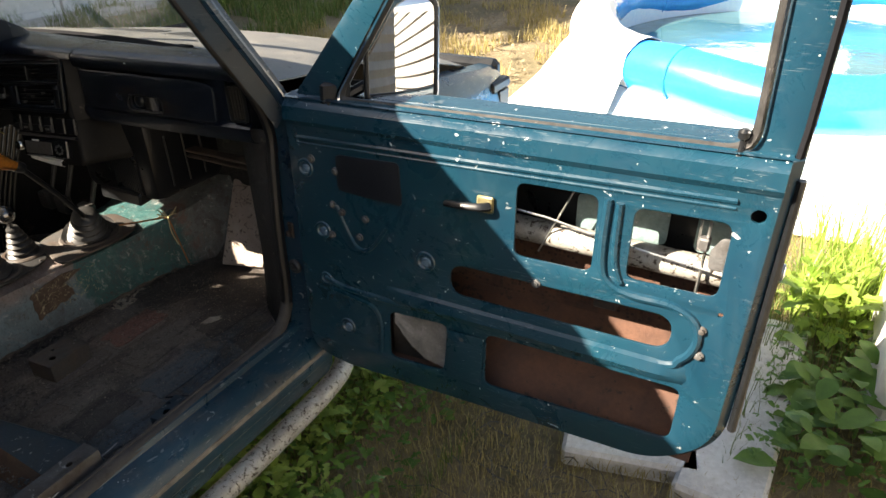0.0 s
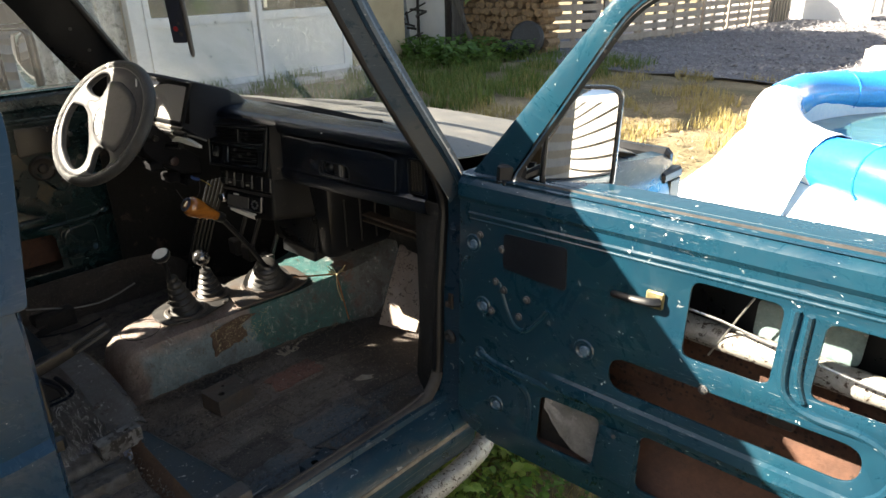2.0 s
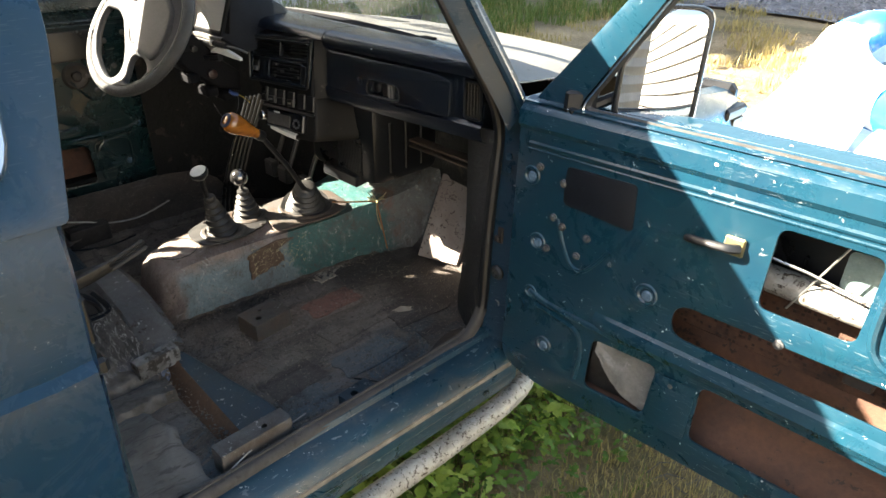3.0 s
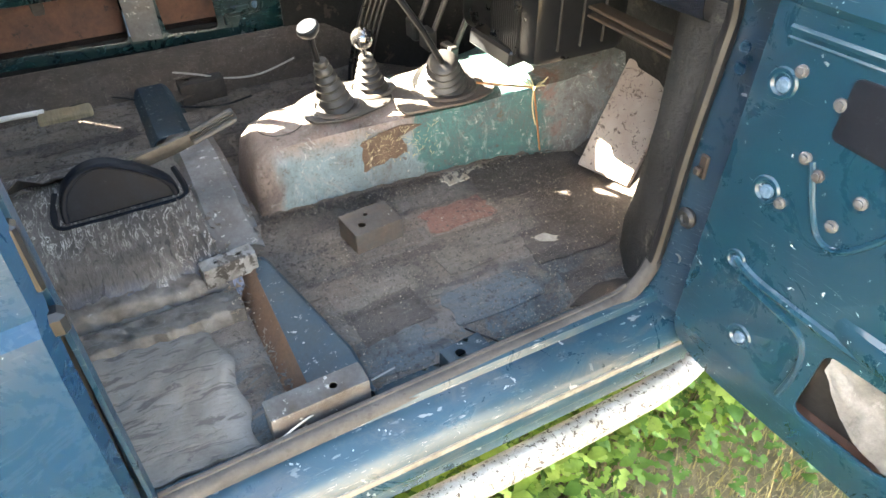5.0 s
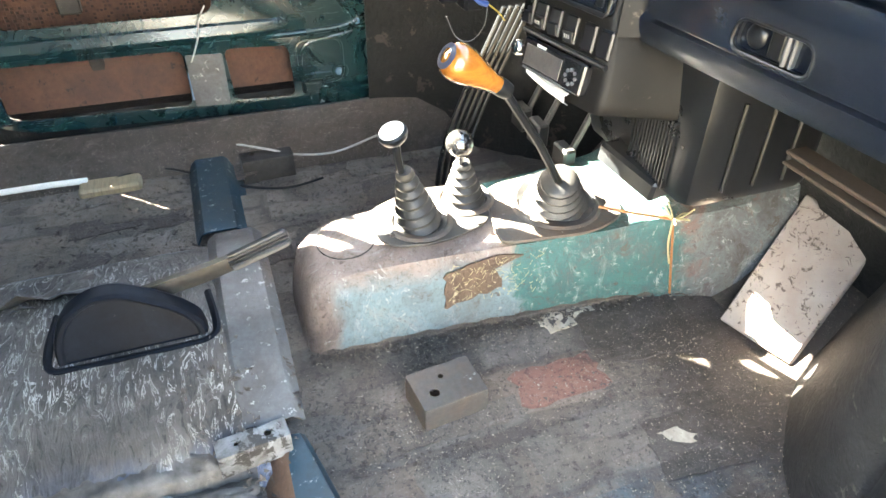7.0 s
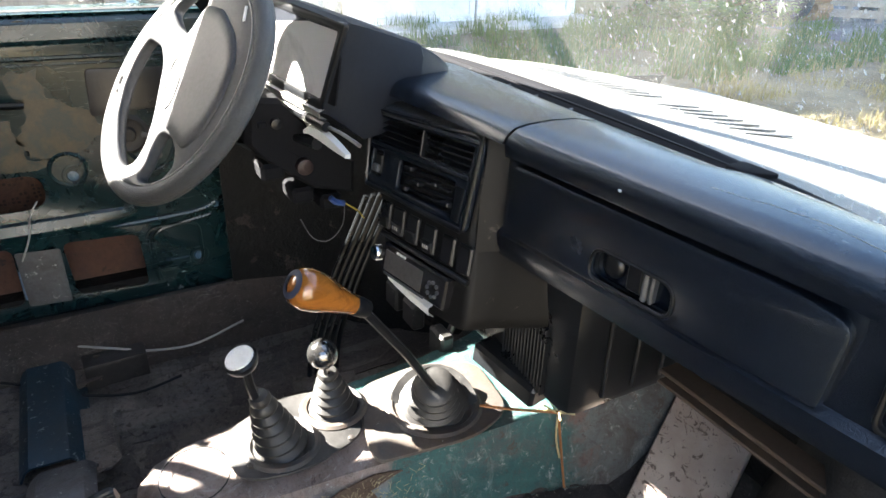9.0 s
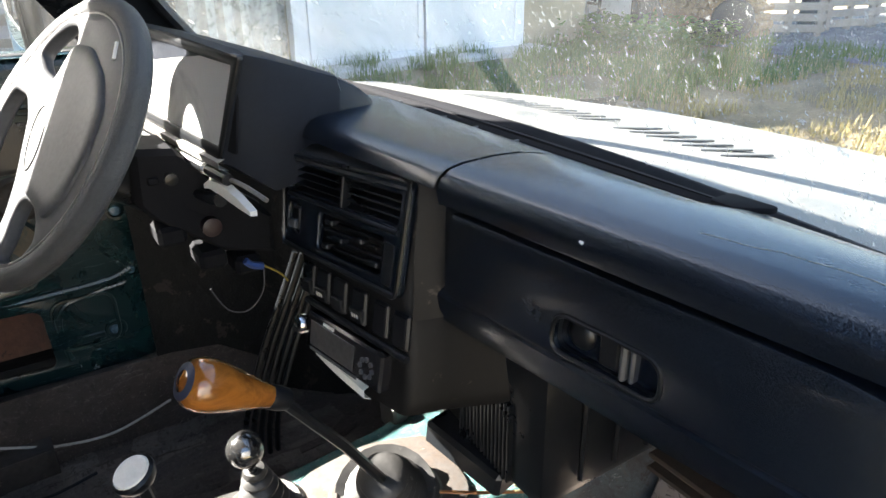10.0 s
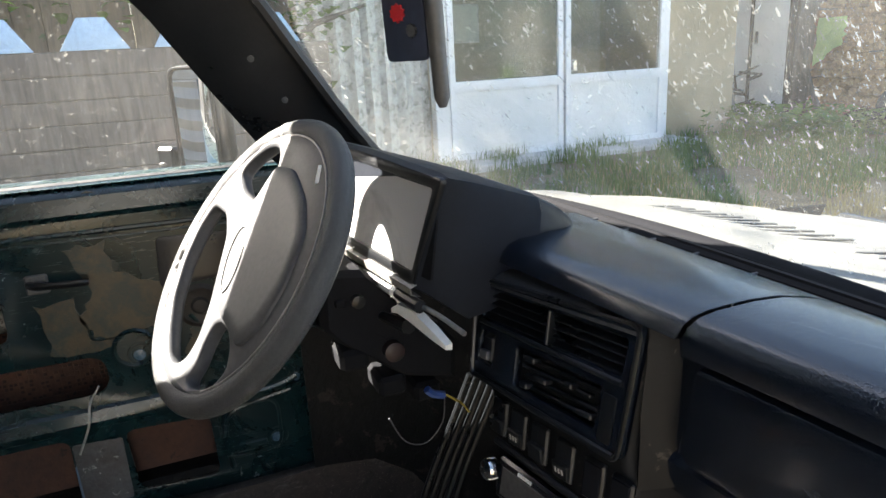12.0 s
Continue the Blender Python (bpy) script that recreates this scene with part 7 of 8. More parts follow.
arch = smooth_path([V(0, a, b) for a, b in ((0.122, 0.602), (0.126, 0.636), (0.146, 0.674), (0.185, 0.698), (0.225, 0.700), (0.262, 0.685), (0.305, 0.660), (0.338, 0.630), (0.346, 0.604))], 4)
arch = [(p.y, p.z) for p in arch]
CVY, CVZ = 0.232, 0.606


def arch_row(x, f, lean=0.0):
    return [V(x - lean * (z - CVZ), CVY + (y - CVY) * f, CVZ + (z - CVZ) * f) for y, z in arch]


bm = bm_new()
loft(bm, [arch_row(0.046, 0.80, 0.15), arch_row(0.050, 0.93, 0.15), arch_row(0.060, 0.985, 0.16), arch_row(0.080, 1.0, 0.18), arch_row(0.090, 0.985, 0.2), arch_row(0.0955, 0.95, 0.2), arch_row(0.095, 0.90, 0.2), arch_row(0.091, 0.87, 0.2)], True, True)
part("handbrake_cover", bm, COVERM, hb, "black rubber handbrake cover", 20)
bm = bm_new()
tube(bm, smooth_path([V(-0.02, 0.116, 0.604), V(0.06, 0.108, 0.602), V(0.099, 0.116, 0.598), V(0.104, 0.16, 0.597), V(0.104, 0.30, 0.597), V(0.100, 0.345, 0.598), V(0.075, 0.358, 0.602), V(-0.01, 0.350, 0.604)], 5), 0.008, 8, flat=0.7)
part("cover_rim", bm, COVERM, hb, "rolled rim of the cover")
for y0, y1, z in ((0.0, 0.16, 0.625), (0.02, 0.12, 0.60)):
    bm = bm_new()
    loft(bm, [[V(-0.06 - 0.03 * k + 0.01 * noise.noise((k, y, 3)), y, z + 0.03 * noise.noise((k * 0.8, y * 20, z * 9)) - 0.02 * k) for k in range(5)] for y in [y0 + (y1 - y0) * q / 8 for q in range(9)]])
    part("torn_foil", thick(bm, 0.002), STRAPM, car, "torn stiff foil behind the handbrake")

# rear-view mirror
bm = bm_new()
box(bm, -0.11, -0.012, -0.03, 0.11, 0.012, 0.03, 0.012, pose(0.09, 0.78, 1.575, 10, 0, 12), 2)
part("rear_view_mirror", bm, BLACK, car, "black rear-view mirror")


# ---- loose things in the car ----
bm = bm_new()
U = (V(0.369, 1.324, 0.448) - V(0.219, 1.284, 0.445)).normalized()
W = (V(0.183, 1.433, 0.689) - V(0.219, 1.284, 0.445)).normalized()
N = U.cross(W).normalized()
PB = Matrix(((U.x, W.x, N.x, 0.219), (U.y, W.y, N.y, 1.284), (U.z, W.z, N.z, 0.463), (0, 0, 0, 1)))
box(bm, 0, 0, -0.012, 0.152, 0.285, 0.004, 0.003, PB)
tagged(part("chipboard_piece", bm, BOARD), "speckled chipboard offcut leaning on the toe board", "board")
bm = bm_new()
rows = []
for j in range(90):
    y = -0.75 + j * 1.08 / 89
    row = []
    for i in range(26):
        t = i / 25
        x0, x1 = 0.285 + 0.03 * noise.noise((y * 5, 0, 0)), 0.69
        yy = y + 0.03 * noise.noise((t * 5, 9, 0)) - 0.08 * (1 - t) ** 3 * max(0.0, (j - 36) / 53)
        x = x0 + (x1 - x0) * t
        row.append((x, yy, 0.505 + 0.003 * math.sin(150 * (y * 0.8 + x * 0.5 + 0.03 * noise.noise((x * 8, y * 8, 3)))) + 0.010 * noise.noise((x * 9, y * 7, 5)) + 0.004 * noise.noise((x * 26, y * 30, 1)) - (0.012 if j == 89 or i == 0 else 0)))
    rows.append(row)
tagged(part("felt_mat", thick(loft(bm, rows), 0.006), CLOTH, None, "", 70), "creased grey felt mat on the rear floor", "mat")

# crumpled film between the foil hump and the mat
bm = bm_new()
rows = []
for j in range(110):
    y = -0.45 + j * 0.83 / 109
    row = []
    for i in range(40):
        t = i / 39
        x = 0.20 + 0.20 * t + 0.02 * noise.noise((y * 9, 3, 1)) * t
        ridge = abs(noise.noise((x * 80 + y * 30, y * 50, 4))) * 0.8 + abs(noise.noise((x * 20 - y * 12, y * 14, 1))) * 0.5
        row.append((x, y, 0.462 + 0.135 * max(0.0, 1 - ((x - 0.02) / 0.29) ** 2) ** 0.5 * (x < 0.31) + 0.048 * min(1, max(0, t * 3 - 1)) * (t < 0.95) + 0.009 * (1 - ridge * 2.2) + 0.003))
    rows.append(row)
tagged(part("crumpled_film", thick(loft(bm, rows), 0.0012), surface("dirty_grey_film", (0.115, 0.105, 0.095), (0.035, 0.030, 0.027), 26, 0.45, 0, 90, 0.5, 0.004, (0.24, 0.245, 0.25), 34, 0.62, spot_soft=0.1), None, "", 75), "crumpled dirty plastic film beside the hump", "film")

# air freshener card hanging under the mirror
fresh = thing("air_freshener", "dark blue air freshener card with printed gears", "air freshener")
FR = pose(0.072, 0.812, 1.478, 4, 0, 30)
bm = bm_new()
plate(bm, [rrect(-0.020, -0.050, 0.020, 0.060, 0.005)], 0.004, 0.001, FR @ pose(0, 0, 0, 90, 0, 0))
part("card", bm, NAVY, fresh)
bm = bm_new()
lathe(bm, [(0.003, -0.085), (0.006, -0.078), (0.007, 0.0), (0.006, 0.06), (0.003, 0.068)], FR @ pose(0.027, 0, 0), 12)
part("bottle", bm, GREYPLASTIC, fresh)
for gx, gz, r, mt in ((-0.004, -0.015, 0.0055, RED), (0.008, -0.028, 0.004, GREYPLASTIC), (0.006, -0.002, 0.003, GREYPLASTIC)):
    bm = bm_new()
    plate(bm, [[((r * (1.3 if k % 2 else 1.0)) * math.cos(k * math.pi / 10), (r * (1.3 if k % 2 else 1.0)) * math.sin(k * math.pi / 10)) for k in range(20)]], 0.002, 0, FR @ pose(gx, -0.004, gz, 90, 0, 0))
    part("gear_print", bm, mt, fresh)
bm = bm_new()
tube(bm, [FR @ V(0, 0, 0.058), V(0.09, 0.775, 1.56)], 0.0012, 5)
part("cord", bm, BLACK, fresh)

# wiring lying about
for i, (pts, r, mt, lab) in enumerate((
        ([(-0.66, -0.05, 0.51), (-0.66, 0.10, 0.515), (-0.68, 0.22, 0.53), (-0.69, 0.33, 0.545), (-0.675, 0.42, 0.545), (-0.64, 0.52, 0.53), (-0.63, 0.60, 0.505), (-0.62, 0.70, 0.50), (-0.64, 0.82, 0.52)], 0.003, WIRE_W, "grey cable lying along the far sill"),
        ([(-0.64, 0.13, 0.50), (-0.66, 0.25, 0.51), (-0.62, 0.36, 0.49), (-0.57, 0.44, 0.475), (-0.53, 0.55, 0.47), (-0.55, 0.65, 0.47)], 0.0035, BLACK, "thin cable on the far floor"),
        ([(0.04, 1.08, 0.66), (0.07, 1.13, 0.655), (0.095, 1.18, 0.65), (0.106, 1.207, 0.645)], 0.003, WIRE_O, "orange wire on the tunnel"),
        ([(0.106, 1.207, 0.645), (0.112, 1.212, 0.60), (0.118, 1.22, 0.54), (0.13, 1.225, 0.475)], 0.0025, WIRE_O, "orange wire hanging beside the tunnel"),
        ([(0.106, 1.207, 0.645), (0.116, 1.20, 0.60), (0.122, 1.21, 0.55)], 0.002, WIRE_Y, "cream wire hanging beside the tunnel"),
        ([(0.72, 0.30, 0.51), (0.69, 0.40, 0.52), (0.66, 0.47, 0.50), (0.63, 0.54, 0.475), (0.62, 0.58, 0.47)], 0.0018, WIRE_W, "thin wire by the sill"),
        ([(0.60, 0.735, 0.475), (0.625, 0.745, 0.480), (0.65, 0.765, 0.478), (0.68, 0.77, 0.49)], 0.002, BLACK, "short dark twisted wire"))):
    b = bm_new()
    tagged(part("wire", tube(b, smooth_path(pts, 6), r, 6), mt), lab, "wire")
rw = random.Random(9)
bm = bm_new()
for k in range(9):
    a = rw.uniform(0, 6.28)
    tube(bm, smooth_path([(0.106, 1.207, 0.642), (0.106 + 0.015 * math.cos(a), 1.207 + 0.015 * math.sin(a), 0.655), (0.106 + 0.035 * math.cos(a), 1.207 + 0.03 * math.sin(a), 0.662 + rw.uniform(-0.01, 0.02))], 3), 0.0018, 5)
tagged(part("wire_bundle", bm, WIRE_Y), "frayed cream wire ends on the tunnel", "wire", kind="stuff")
# thin wire ring and its clip on the tunnel top
bm = bm_new()
tube(bm, [(-0.055 + 0.062 * math.cos(k * 0.2618), 0.605 + 0.055 * math.sin(k * 0.2618), 0.628 + 0.004 * math.sin(k * 0.26)) for k in range(24)], 0.0012, 5, True)
tagged(part("wire_ring", bm, BLACK), "thin wire loop on the tunnel", "wire")
# straws on the felt
bm = bm_new()
for k in range(130):
    y = rw.uniform(0.77, 0.95)
    z = rw.uniform(0.52, 0.61)
    p = V(0.066 + (0.61 - z) * 0.10, y, z)
    tube(bm, [p, p + V(0.003, rw.uniform(-0.012, 0.012), rw.uniform(-0.012, 0.010))], 0.0004, 4)
tagged(part("straws", bm, WIRE_Y), "bits of straw on the felt scrap", "straw", kind="stuff")
# hand brush with a white handle
brush = thing("hand_brush", "worn hand brush with a white handle on the floor", "brush")
bm = bm_new()
tube(bm, [(-0.66, -0.14, 0.505), (-0.655, 0.02, 0.508), (-0.65, 0.10, 0.508)], 0.008, 8)
part("handle", bm, WHITE, brush)
bm = bm_new()
box(bm, -0.665, 0.08, 0.462, -0.60, 0.22, 0.507, 0.006)
part("bristle_block", bm, surface("yellowed_bristles", (0.38, 0.31, 0.20), (0.25, 0.20, 0.13), 20, 0.9, 0, 200, 0.8, 0.006, None, 40, 0.7, (1, 9, 1)), brush)


# ---- the yard ----
GRAVEL = surface("grey_gravel", (0.22, 0.215, 0.225), (0.11, 0.105, 0.115), 5, 0.9, 0, 26, 0.9, 0.04, (0.45, 0.44, 0.43), 30, 0.62)
SLAB = surface("pale_concrete", (0.62, 0.60, 0.55), (0.44, 0.42, 0.39), 4, 0.85, 0, 60, 0.4, 0.006, (0.25, 0.23, 0.20), 12, 0.68)
WOODGREY = surface("weathered_boards", (0.15, 0.135, 0.118), (0.07, 0.063, 0.056), 4, 0.85, 0, 60, 0.4, 0.006, None, 40, 0.7, (6, 6, 0.6))
PALLET = surface("pale_pallet_wood", (0.42, 0.36, 0.30), (0.28, 0.23, 0.19), 5, 0.8, 0, 60, 0.3, 0.004)
LOGEND = surface("cut_log_ends", (0.36, 0.23, 0.12), (0.16, 0.10, 0.06), 14, 0.85, 0, 60, 0.4, 0.006)

bm = bm_new()
rows = [[(x + 0.25 * noise.noise((y * 0.7, j, 1)), y, 0.012 + 0.05 * noise.noise((x * 1.3, y * 1.3, 0))) for j, x in enumerate([-8 + 0.35 * i for i in range(26)])] for y in [9.9 + 0.35 * k for k in range(46)]]
tagged(part("gravel_heap_area", loft(bm, rows), GRAVEL), "spread of grey crushed gravel", "gravel", kind="structure")

# inflatable pool
POOLBLUE = surface("glossy_blue_vinyl", (0.012, 0.27, 0.70), (0.010, 0.22, 0.62), 3, 0.22, 0, 60, 0.03, 0.002, coat=0.4)
POOLPALE = surface("pale_blue_pool_wall", (0.56, 0.73, 0.86), (0.50, 0.67, 0.82), 2, 0.4, 0, 40, 0.05, 0.002)
pool = thing("inflatable_pool", "round inflatable pool with a blue ring, half full", "pool")
PC = (1.80, 5.05)


def rim(a):
    """Rim height and radius round the pool: the side towards the car sags outwards."""
    near = max(0.0, math.cos(a + math.pi / 2 + 0.15)) ** 2
    return 1.57 - 0.11 * near + 0.02 * math.sin(7 * a), 0.66 - 0.10 * near + 0.012 * math.sin(9 * a + 1)


bm = bm_new()
pts, rad = [], []
for k in range(96):
    a = k * math.pi / 48
    r, z = rim(a)
    pts.append((PC[0] + r * math.cos(a), PC[1] + r * math.sin(a), z))
tube(bm, pts, 0.15, 16, True)
for v in bm.verts:
    a = math.atan2(v.co.y - PC[1], v.co.x - PC[0])
    v.co.z += 0.012 * noise.noise((a * 9, v.co.z * 12, 0))
ringp = part("air_ring", bm, POOLBLUE, pool, "glossy blue air ring", 80)
for k in range(8):
    a = 0.3 + k * math.pi / 4
    r, z = rim(a)
    bm = bm_new()
    m = pose(PC[0] + r * math.cos(a), PC[1] + r * math.sin(a), z, 0, 0, math.degrees(a))
    tube(bm, [m @ V(0.153 * math.cos(t * math.pi / 8), 0.0, 0.153 * math.sin(t * math.pi / 8)) for t in range(16)], 0.006, 5, True)
    part("ring_seam", bm, POOLBLUE, ringp)
bm = bm_new()
rows = []
for s in (0, 0.15, 0.35, 0.6, 0.85, 1.0):
    row = []
    for k in range(97):
        a = k * math.pi / 48
        r, z = rim(a)
        bulge = 0.20 * (1 - s) ** 0.7 + 0.05 * math.sin(math.pi * s)
        row.append((PC[0] + (r + 0.06 + bulge + 0.006 * math.sin(40 * a) * (1 - s)) * math.cos(a), PC[1] + (r + 0.06 + bulge) * math.sin(a), 0.0 + (z - 0.06) * s))
    rows.append(row)
part("pool_wall", loft(bm, rows), POOLPALE, pool, "pale blue bulging pool wall", 80)
m_w, nt, b = material("pool_water")
b.inputs["Base Color"].default_value = (0.10, 0.30, 0.36, 1)
b.inputs["Roughness"].default_value = 0.03
nw = noise_node(nt, 5, 4, 0.6)
bump(nt, b, nw, 0.25, 0.02)
nt.links.new(ramp(nt, noise_node(nt, 2.0, 3), [(0.3, (0.035, 0.10, 0.12)), (0.7, (0.07, 0.17, 0.19))]), b.inputs["Base Color"])
bm = bm_new()
loft(bm, [[(PC[0] + r * math.cos(k * math.pi / 24), PC[1] + r * math.sin(k * math.pi / 24), 0.50) for k in range(49)] for r in (0.02, 0.7, 1.46)])
part("water", bm, m_w, pool, "still clear water")
# liner inside
bm = bm_new()
loft(bm, [[(PC[0] + r * math.cos(k * math.pi / 48), PC[1] + r * math.sin(k * math.pi / 48), z) for k in range(97)] for r, z in ((1.45, 0.45), (1.45, 0.62))])
part("liner", bm, POOLPALE, pool)

# white cover sheet thrown over the rim
SHEET = surface("white_plastic_sheet", (0.82, 0.82, 0.82), (0.72, 0.73, 0.75), 3, 0.45, 0, 30, 0.15, 0.01)
bm = bm_new()
rows = []
for j in range(26):
    a = math.radians(186 + j * 1.85)
    r, z = rim(a)
    spread = 0.25 + 0.45 * math.exp(-((math.degrees(a) - 209) / 13) ** 2)
    row = []
    for i in range(15):
        b = math.radians(150 - i * 17)
        rr = 0.158 + 0.008 * noise.noise((a * 14, b * 3, 2))
        row.append((PC[0] + (r + rr * math.cos(b)) * math.cos(a), PC[1] + (r + rr * math.cos(b)) * math.sin(a), z + rr * math.sin(b) + 0.006))
    for q in (0.55, 0.35, 0.15, 0.02):
        w = 1 - q / 0.66
        row.append((PC[0] + (r + 0.15 + spread * w ** 1.4 + 0.03 * noise.noise((a * 9, q * 4, 1))) * math.cos(a), PC[1] + (r + 0.15 + spread * w ** 1.4 + 0.03 * noise.noise((a * 9, q * 4, 1))) * math.sin(a), q))
    rows.append(row)
tagged(part("plastic_sheet", thick(loft(bm, rows), 0.004), SHEET, None, "", 60), "white plastic sheet wrapped over the pool ring", "sheet")
bm = bm_new()
rows = [[(-0.75 + 0.06 * i + 0.05 * noise.noise((j, i * 0.3, 0)), 3.2 + 0.1 * j, 0.02 + 0.02 * noise.noise((i * 0.5, j * 0.5, 3))) for i in range(12)] for j in range(16)]
tagged(part("ground_sheet", thick(loft(bm, rows), 0.004), surface("grey_tarpaulin", (0.28, 0.28, 0.30), (0.2, 0.2, 0.22), 5, 0.6), None, "", 60), "grey tarpaulin spread on the soil", "tarpaulin")

# glazed porch front
PORCH = surface("white_window_profile", (0.80, 0.81, 0.82), (0.72, 0.73, 0.75), 2, 0.35, 0, 40, 0.03, 0.002)
porch = thing("glazed_porch", "white porch front with two glazed doors and plain lower panels", "porch")
PM = Matrix(((0, 0, 1, -7.6), (1, 0, 0, 0), (0, 1, 0, 0), (0, 0, 0, 1)))
for y0, y1 in ((4.05, 5.72), (5.76, 7.40)):
    bm = bm_new()
    plate(bm, [rrect(y0, 0.02, y1, 2.5, 0.003, 1), rrect(y0 + 0.08, 0.14, y1 - 0.08, 0.93, 0.003, 1), rrect(y0 + 0.08, 1.06, y1 - 0.08, 2.40, 0.003, 1)], 0.07, 0.006, PM)
    fr = part("door_leaf", bm, PORCH, porch, "white framed porch door")
    bm = bm_new()
    plate(bm, [rrect(y0 + 0.075, 0.135, y1 - 0.075, 0.935, 0.002, 1)], 0.02, 0.0, PM @ pose(0, 0, 0.02))
    part("lower_panel", bm, WHITEPAINT, fr, "plain white lower panel")
    bm = bm_new()
    plate(bm, [rrect(y0 + 0.075, 1.055, y1 - 0.075, 2.405, 0.002, 1)], 0.01, 0.0, PM @ pose(0, 0, 0.03))
    part("pane", bm, glass_material("porch_pane", haze=0.03, specks=0.8, tint=(0.75, 0.78, 0.76)), fr)
bm = bm_new()
box(bm, -7.62, 5.85, 1.10, -7.50, 5.92, 1.25, 0.01)
part("handle", bm, BRIGHT, porch)
bm = bm_new()
box(bm, -7.72, 3.85, 0, -7.55, 4.05, 2.7, 0.01)
box(bm, -7.72, 7.40, 0, -7.55, 7.50, 2.7, 0.01)
box(bm, -7.72, 3.85, 2.5, -7.55, 7.50, 2.75, 0.01)
part("post", bm, PORCH, porch)
bm = bm_new()
box(bm, -9.2, 3.9, 0.0, -9.1, 7.4, 2.7, 0.01)
box(bm, -9.2, 3.9, 2.65, -7.6, 7.5, 2.75, 0.01)
part("inside_wall", bm, surface("beige_wall_paper", (0.55, 0.50, 0.40), (0.45, 0.40, 0.33), 3, 0.8), porch)
bm = bm_new()
box(bm, -9.08, 4.6, 1.55, -9.04, 5.2, 2.1, 0.01)
part("picture_frame", bm, PORCH, porch)
bm = bm_new()
box(bm, -7.7, 3.6, -0.05, -7.0, 7.7, 0.06, 0.02)
tagged(part("porch_step", bm, SLAB), "low concrete step before the porch", "step", kind="structure")

# house wall left of the porch: pale corrugated foil and dark gap
bm = bm_new()
rows = [[(-7.75 + 0.03 * math.sin(k * 1.2), 2.2 + k * 0.04, z) for k in range(42)] for z in (0.0, 1.4, 2.9)]
tagged(part("house_wall", thick(loft(bm, rows), 0.02), surface("shiny_pale_film", (0.55, 0.56, 0.55), (0.30, 0.31, 0.28), 9, 0.3, 0.2, 30, 0.5, 0.02)), "house wall wrapped in pale shiny film", "wall", kind="structure")

# the house behind the porch throws the shade over the far yard
house = thing("house", "two-storey house behind the porch", "house")
bm = bm_new()
box(bm, -14.0, 0.6, 0.0, -9.25, 9.0, 6.4, 0.02)
box(bm, -9.25, 7.6, 0.0, -7.8, 9.0, 6.4, 0.02)
box(bm, -9.25, 0.6, 2.9, -7.8, 9.0, 6.4, 0.02)
part("wall", bm, surface("ochre_plaster", (0.40, 0.33, 0.22), (0.32, 0.26, 0.17), 2, 0.9), house)
bm = bm_new()
loft(bm, [[(x, y, z) for x, z in ((-14.6, 6.2), (-11.0, 8.6), (-7.3, 6.2))] for y in (0.2, 9.4)])
part("roof", thick(bm, 0.12), surface("brown_roof_sheet", (0.12, 0.06, 0.05), (0.08, 0.04, 0.035), 3, 0.6), house)

# white tin shed
shed = thing("tin_shed", "white tin shed with a narrow door", "shed")
bm = bm_new()
box(bm, -9.6, 10.3, 0.0, -8.75, 10.42, 2.7, 0.01)
part("wall", bm, WHITEPAINT, shed)
bm = bm_new()
box(bm, -8.70, 10.25, 0.05, -7.95, 10.31, 2.6, 0.01)
sd = part("door", bm, WHITEPAINT, shed, "white tin door")
bm = bm_new()
box(bm, -8.62, 10.22, 1.3, -8.58, 10.26, 1.5, 0.005)
part("handle", bm, DARKSTEEL, sd)
bm = bm_new()
box(bm, -8.75, 10.22, 0.0, -8.70, 10.32, 2.7, 0.004)
box(bm, -7.95, 10.22, 0.0, -7.90, 10.34, 2.7, 0.004)
part("door_post", bm, DARKSTEEL, shed)
bm = bm_new()
box(bm, -9.6, 10.4, 0, -7.9, 13.0, 2.75, 0.02)
part("body", bm, WOODGREY, shed)
bm = bm_new()
rows = [[(-9.75 + 0.75 * s + 0.3 * t * s, 9.75 + 0.05 * noise.noise((s * 6, t * 6, 0)) + 0.25 * s, 2.3 * (1 - t) + 0.1) for s in [i / 8 for i in range(9)]] for t in [j / 8 for j in range(9)]]
tagged(part("draped_film", thick(loft(bm, rows), 0.003), surface("shiny_polythene", (0.45, 0.50, 0.54), (0.22, 0.26, 0.29), 8, 0.15, 0.1, 40, 0.6, 0.02)), "shiny polythene film hung beside the shed", "film")
bm = bm_new()
for k in range(26):
    rnd = random.Random(k)
    p = V(-9.3 + rnd.random() * 1.3, 9.2 + rnd.random() * 0.6, 0.2 + rnd.random() * 0.7)
    q = p + V(rnd.uniform(-0.5, 0.5), rnd.uniform(-0.3, 0.3), rnd.uniform(-0.15, 0.25))
    tube(bm, [p, q], 0.015 + 0.015 * rnd.random(), 5)
tagged(part("scrap_heap", bm, DARKSTEEL), "dark heap of scrap and rods beside the shed", "scrap", kind="stuff")

# woodpile
logs = random.Random(5)
bm = bm_new()
for r in range(14):
    for c in range(15):
        rr = logs.uniform(0.05, 0.085)
        y = 10.7 + c * 0.02
        x = -7.85 + c * 0.135 + logs.uniform(-0.03, 0.03) + (0.06 if r % 2 else 0)
        z = 0.1 + r * 0.135 + logs.uniform(-0.02, 0.02)
        lathe(bm, [(rr * 0.97, 0.0), (rr, 0.01), (rr, 0.4)], pose(x, 10.75 + logs.uniform(-0.06, 0.05), z, -90, 0, logs.uniform(-6, 6)), 7)
tagged(part("woodpile", bm, LOGEND, None, "", 30), "stacked split firewood with pale cut ends", "woodpile", kind="stuff")
bm = bm_new()
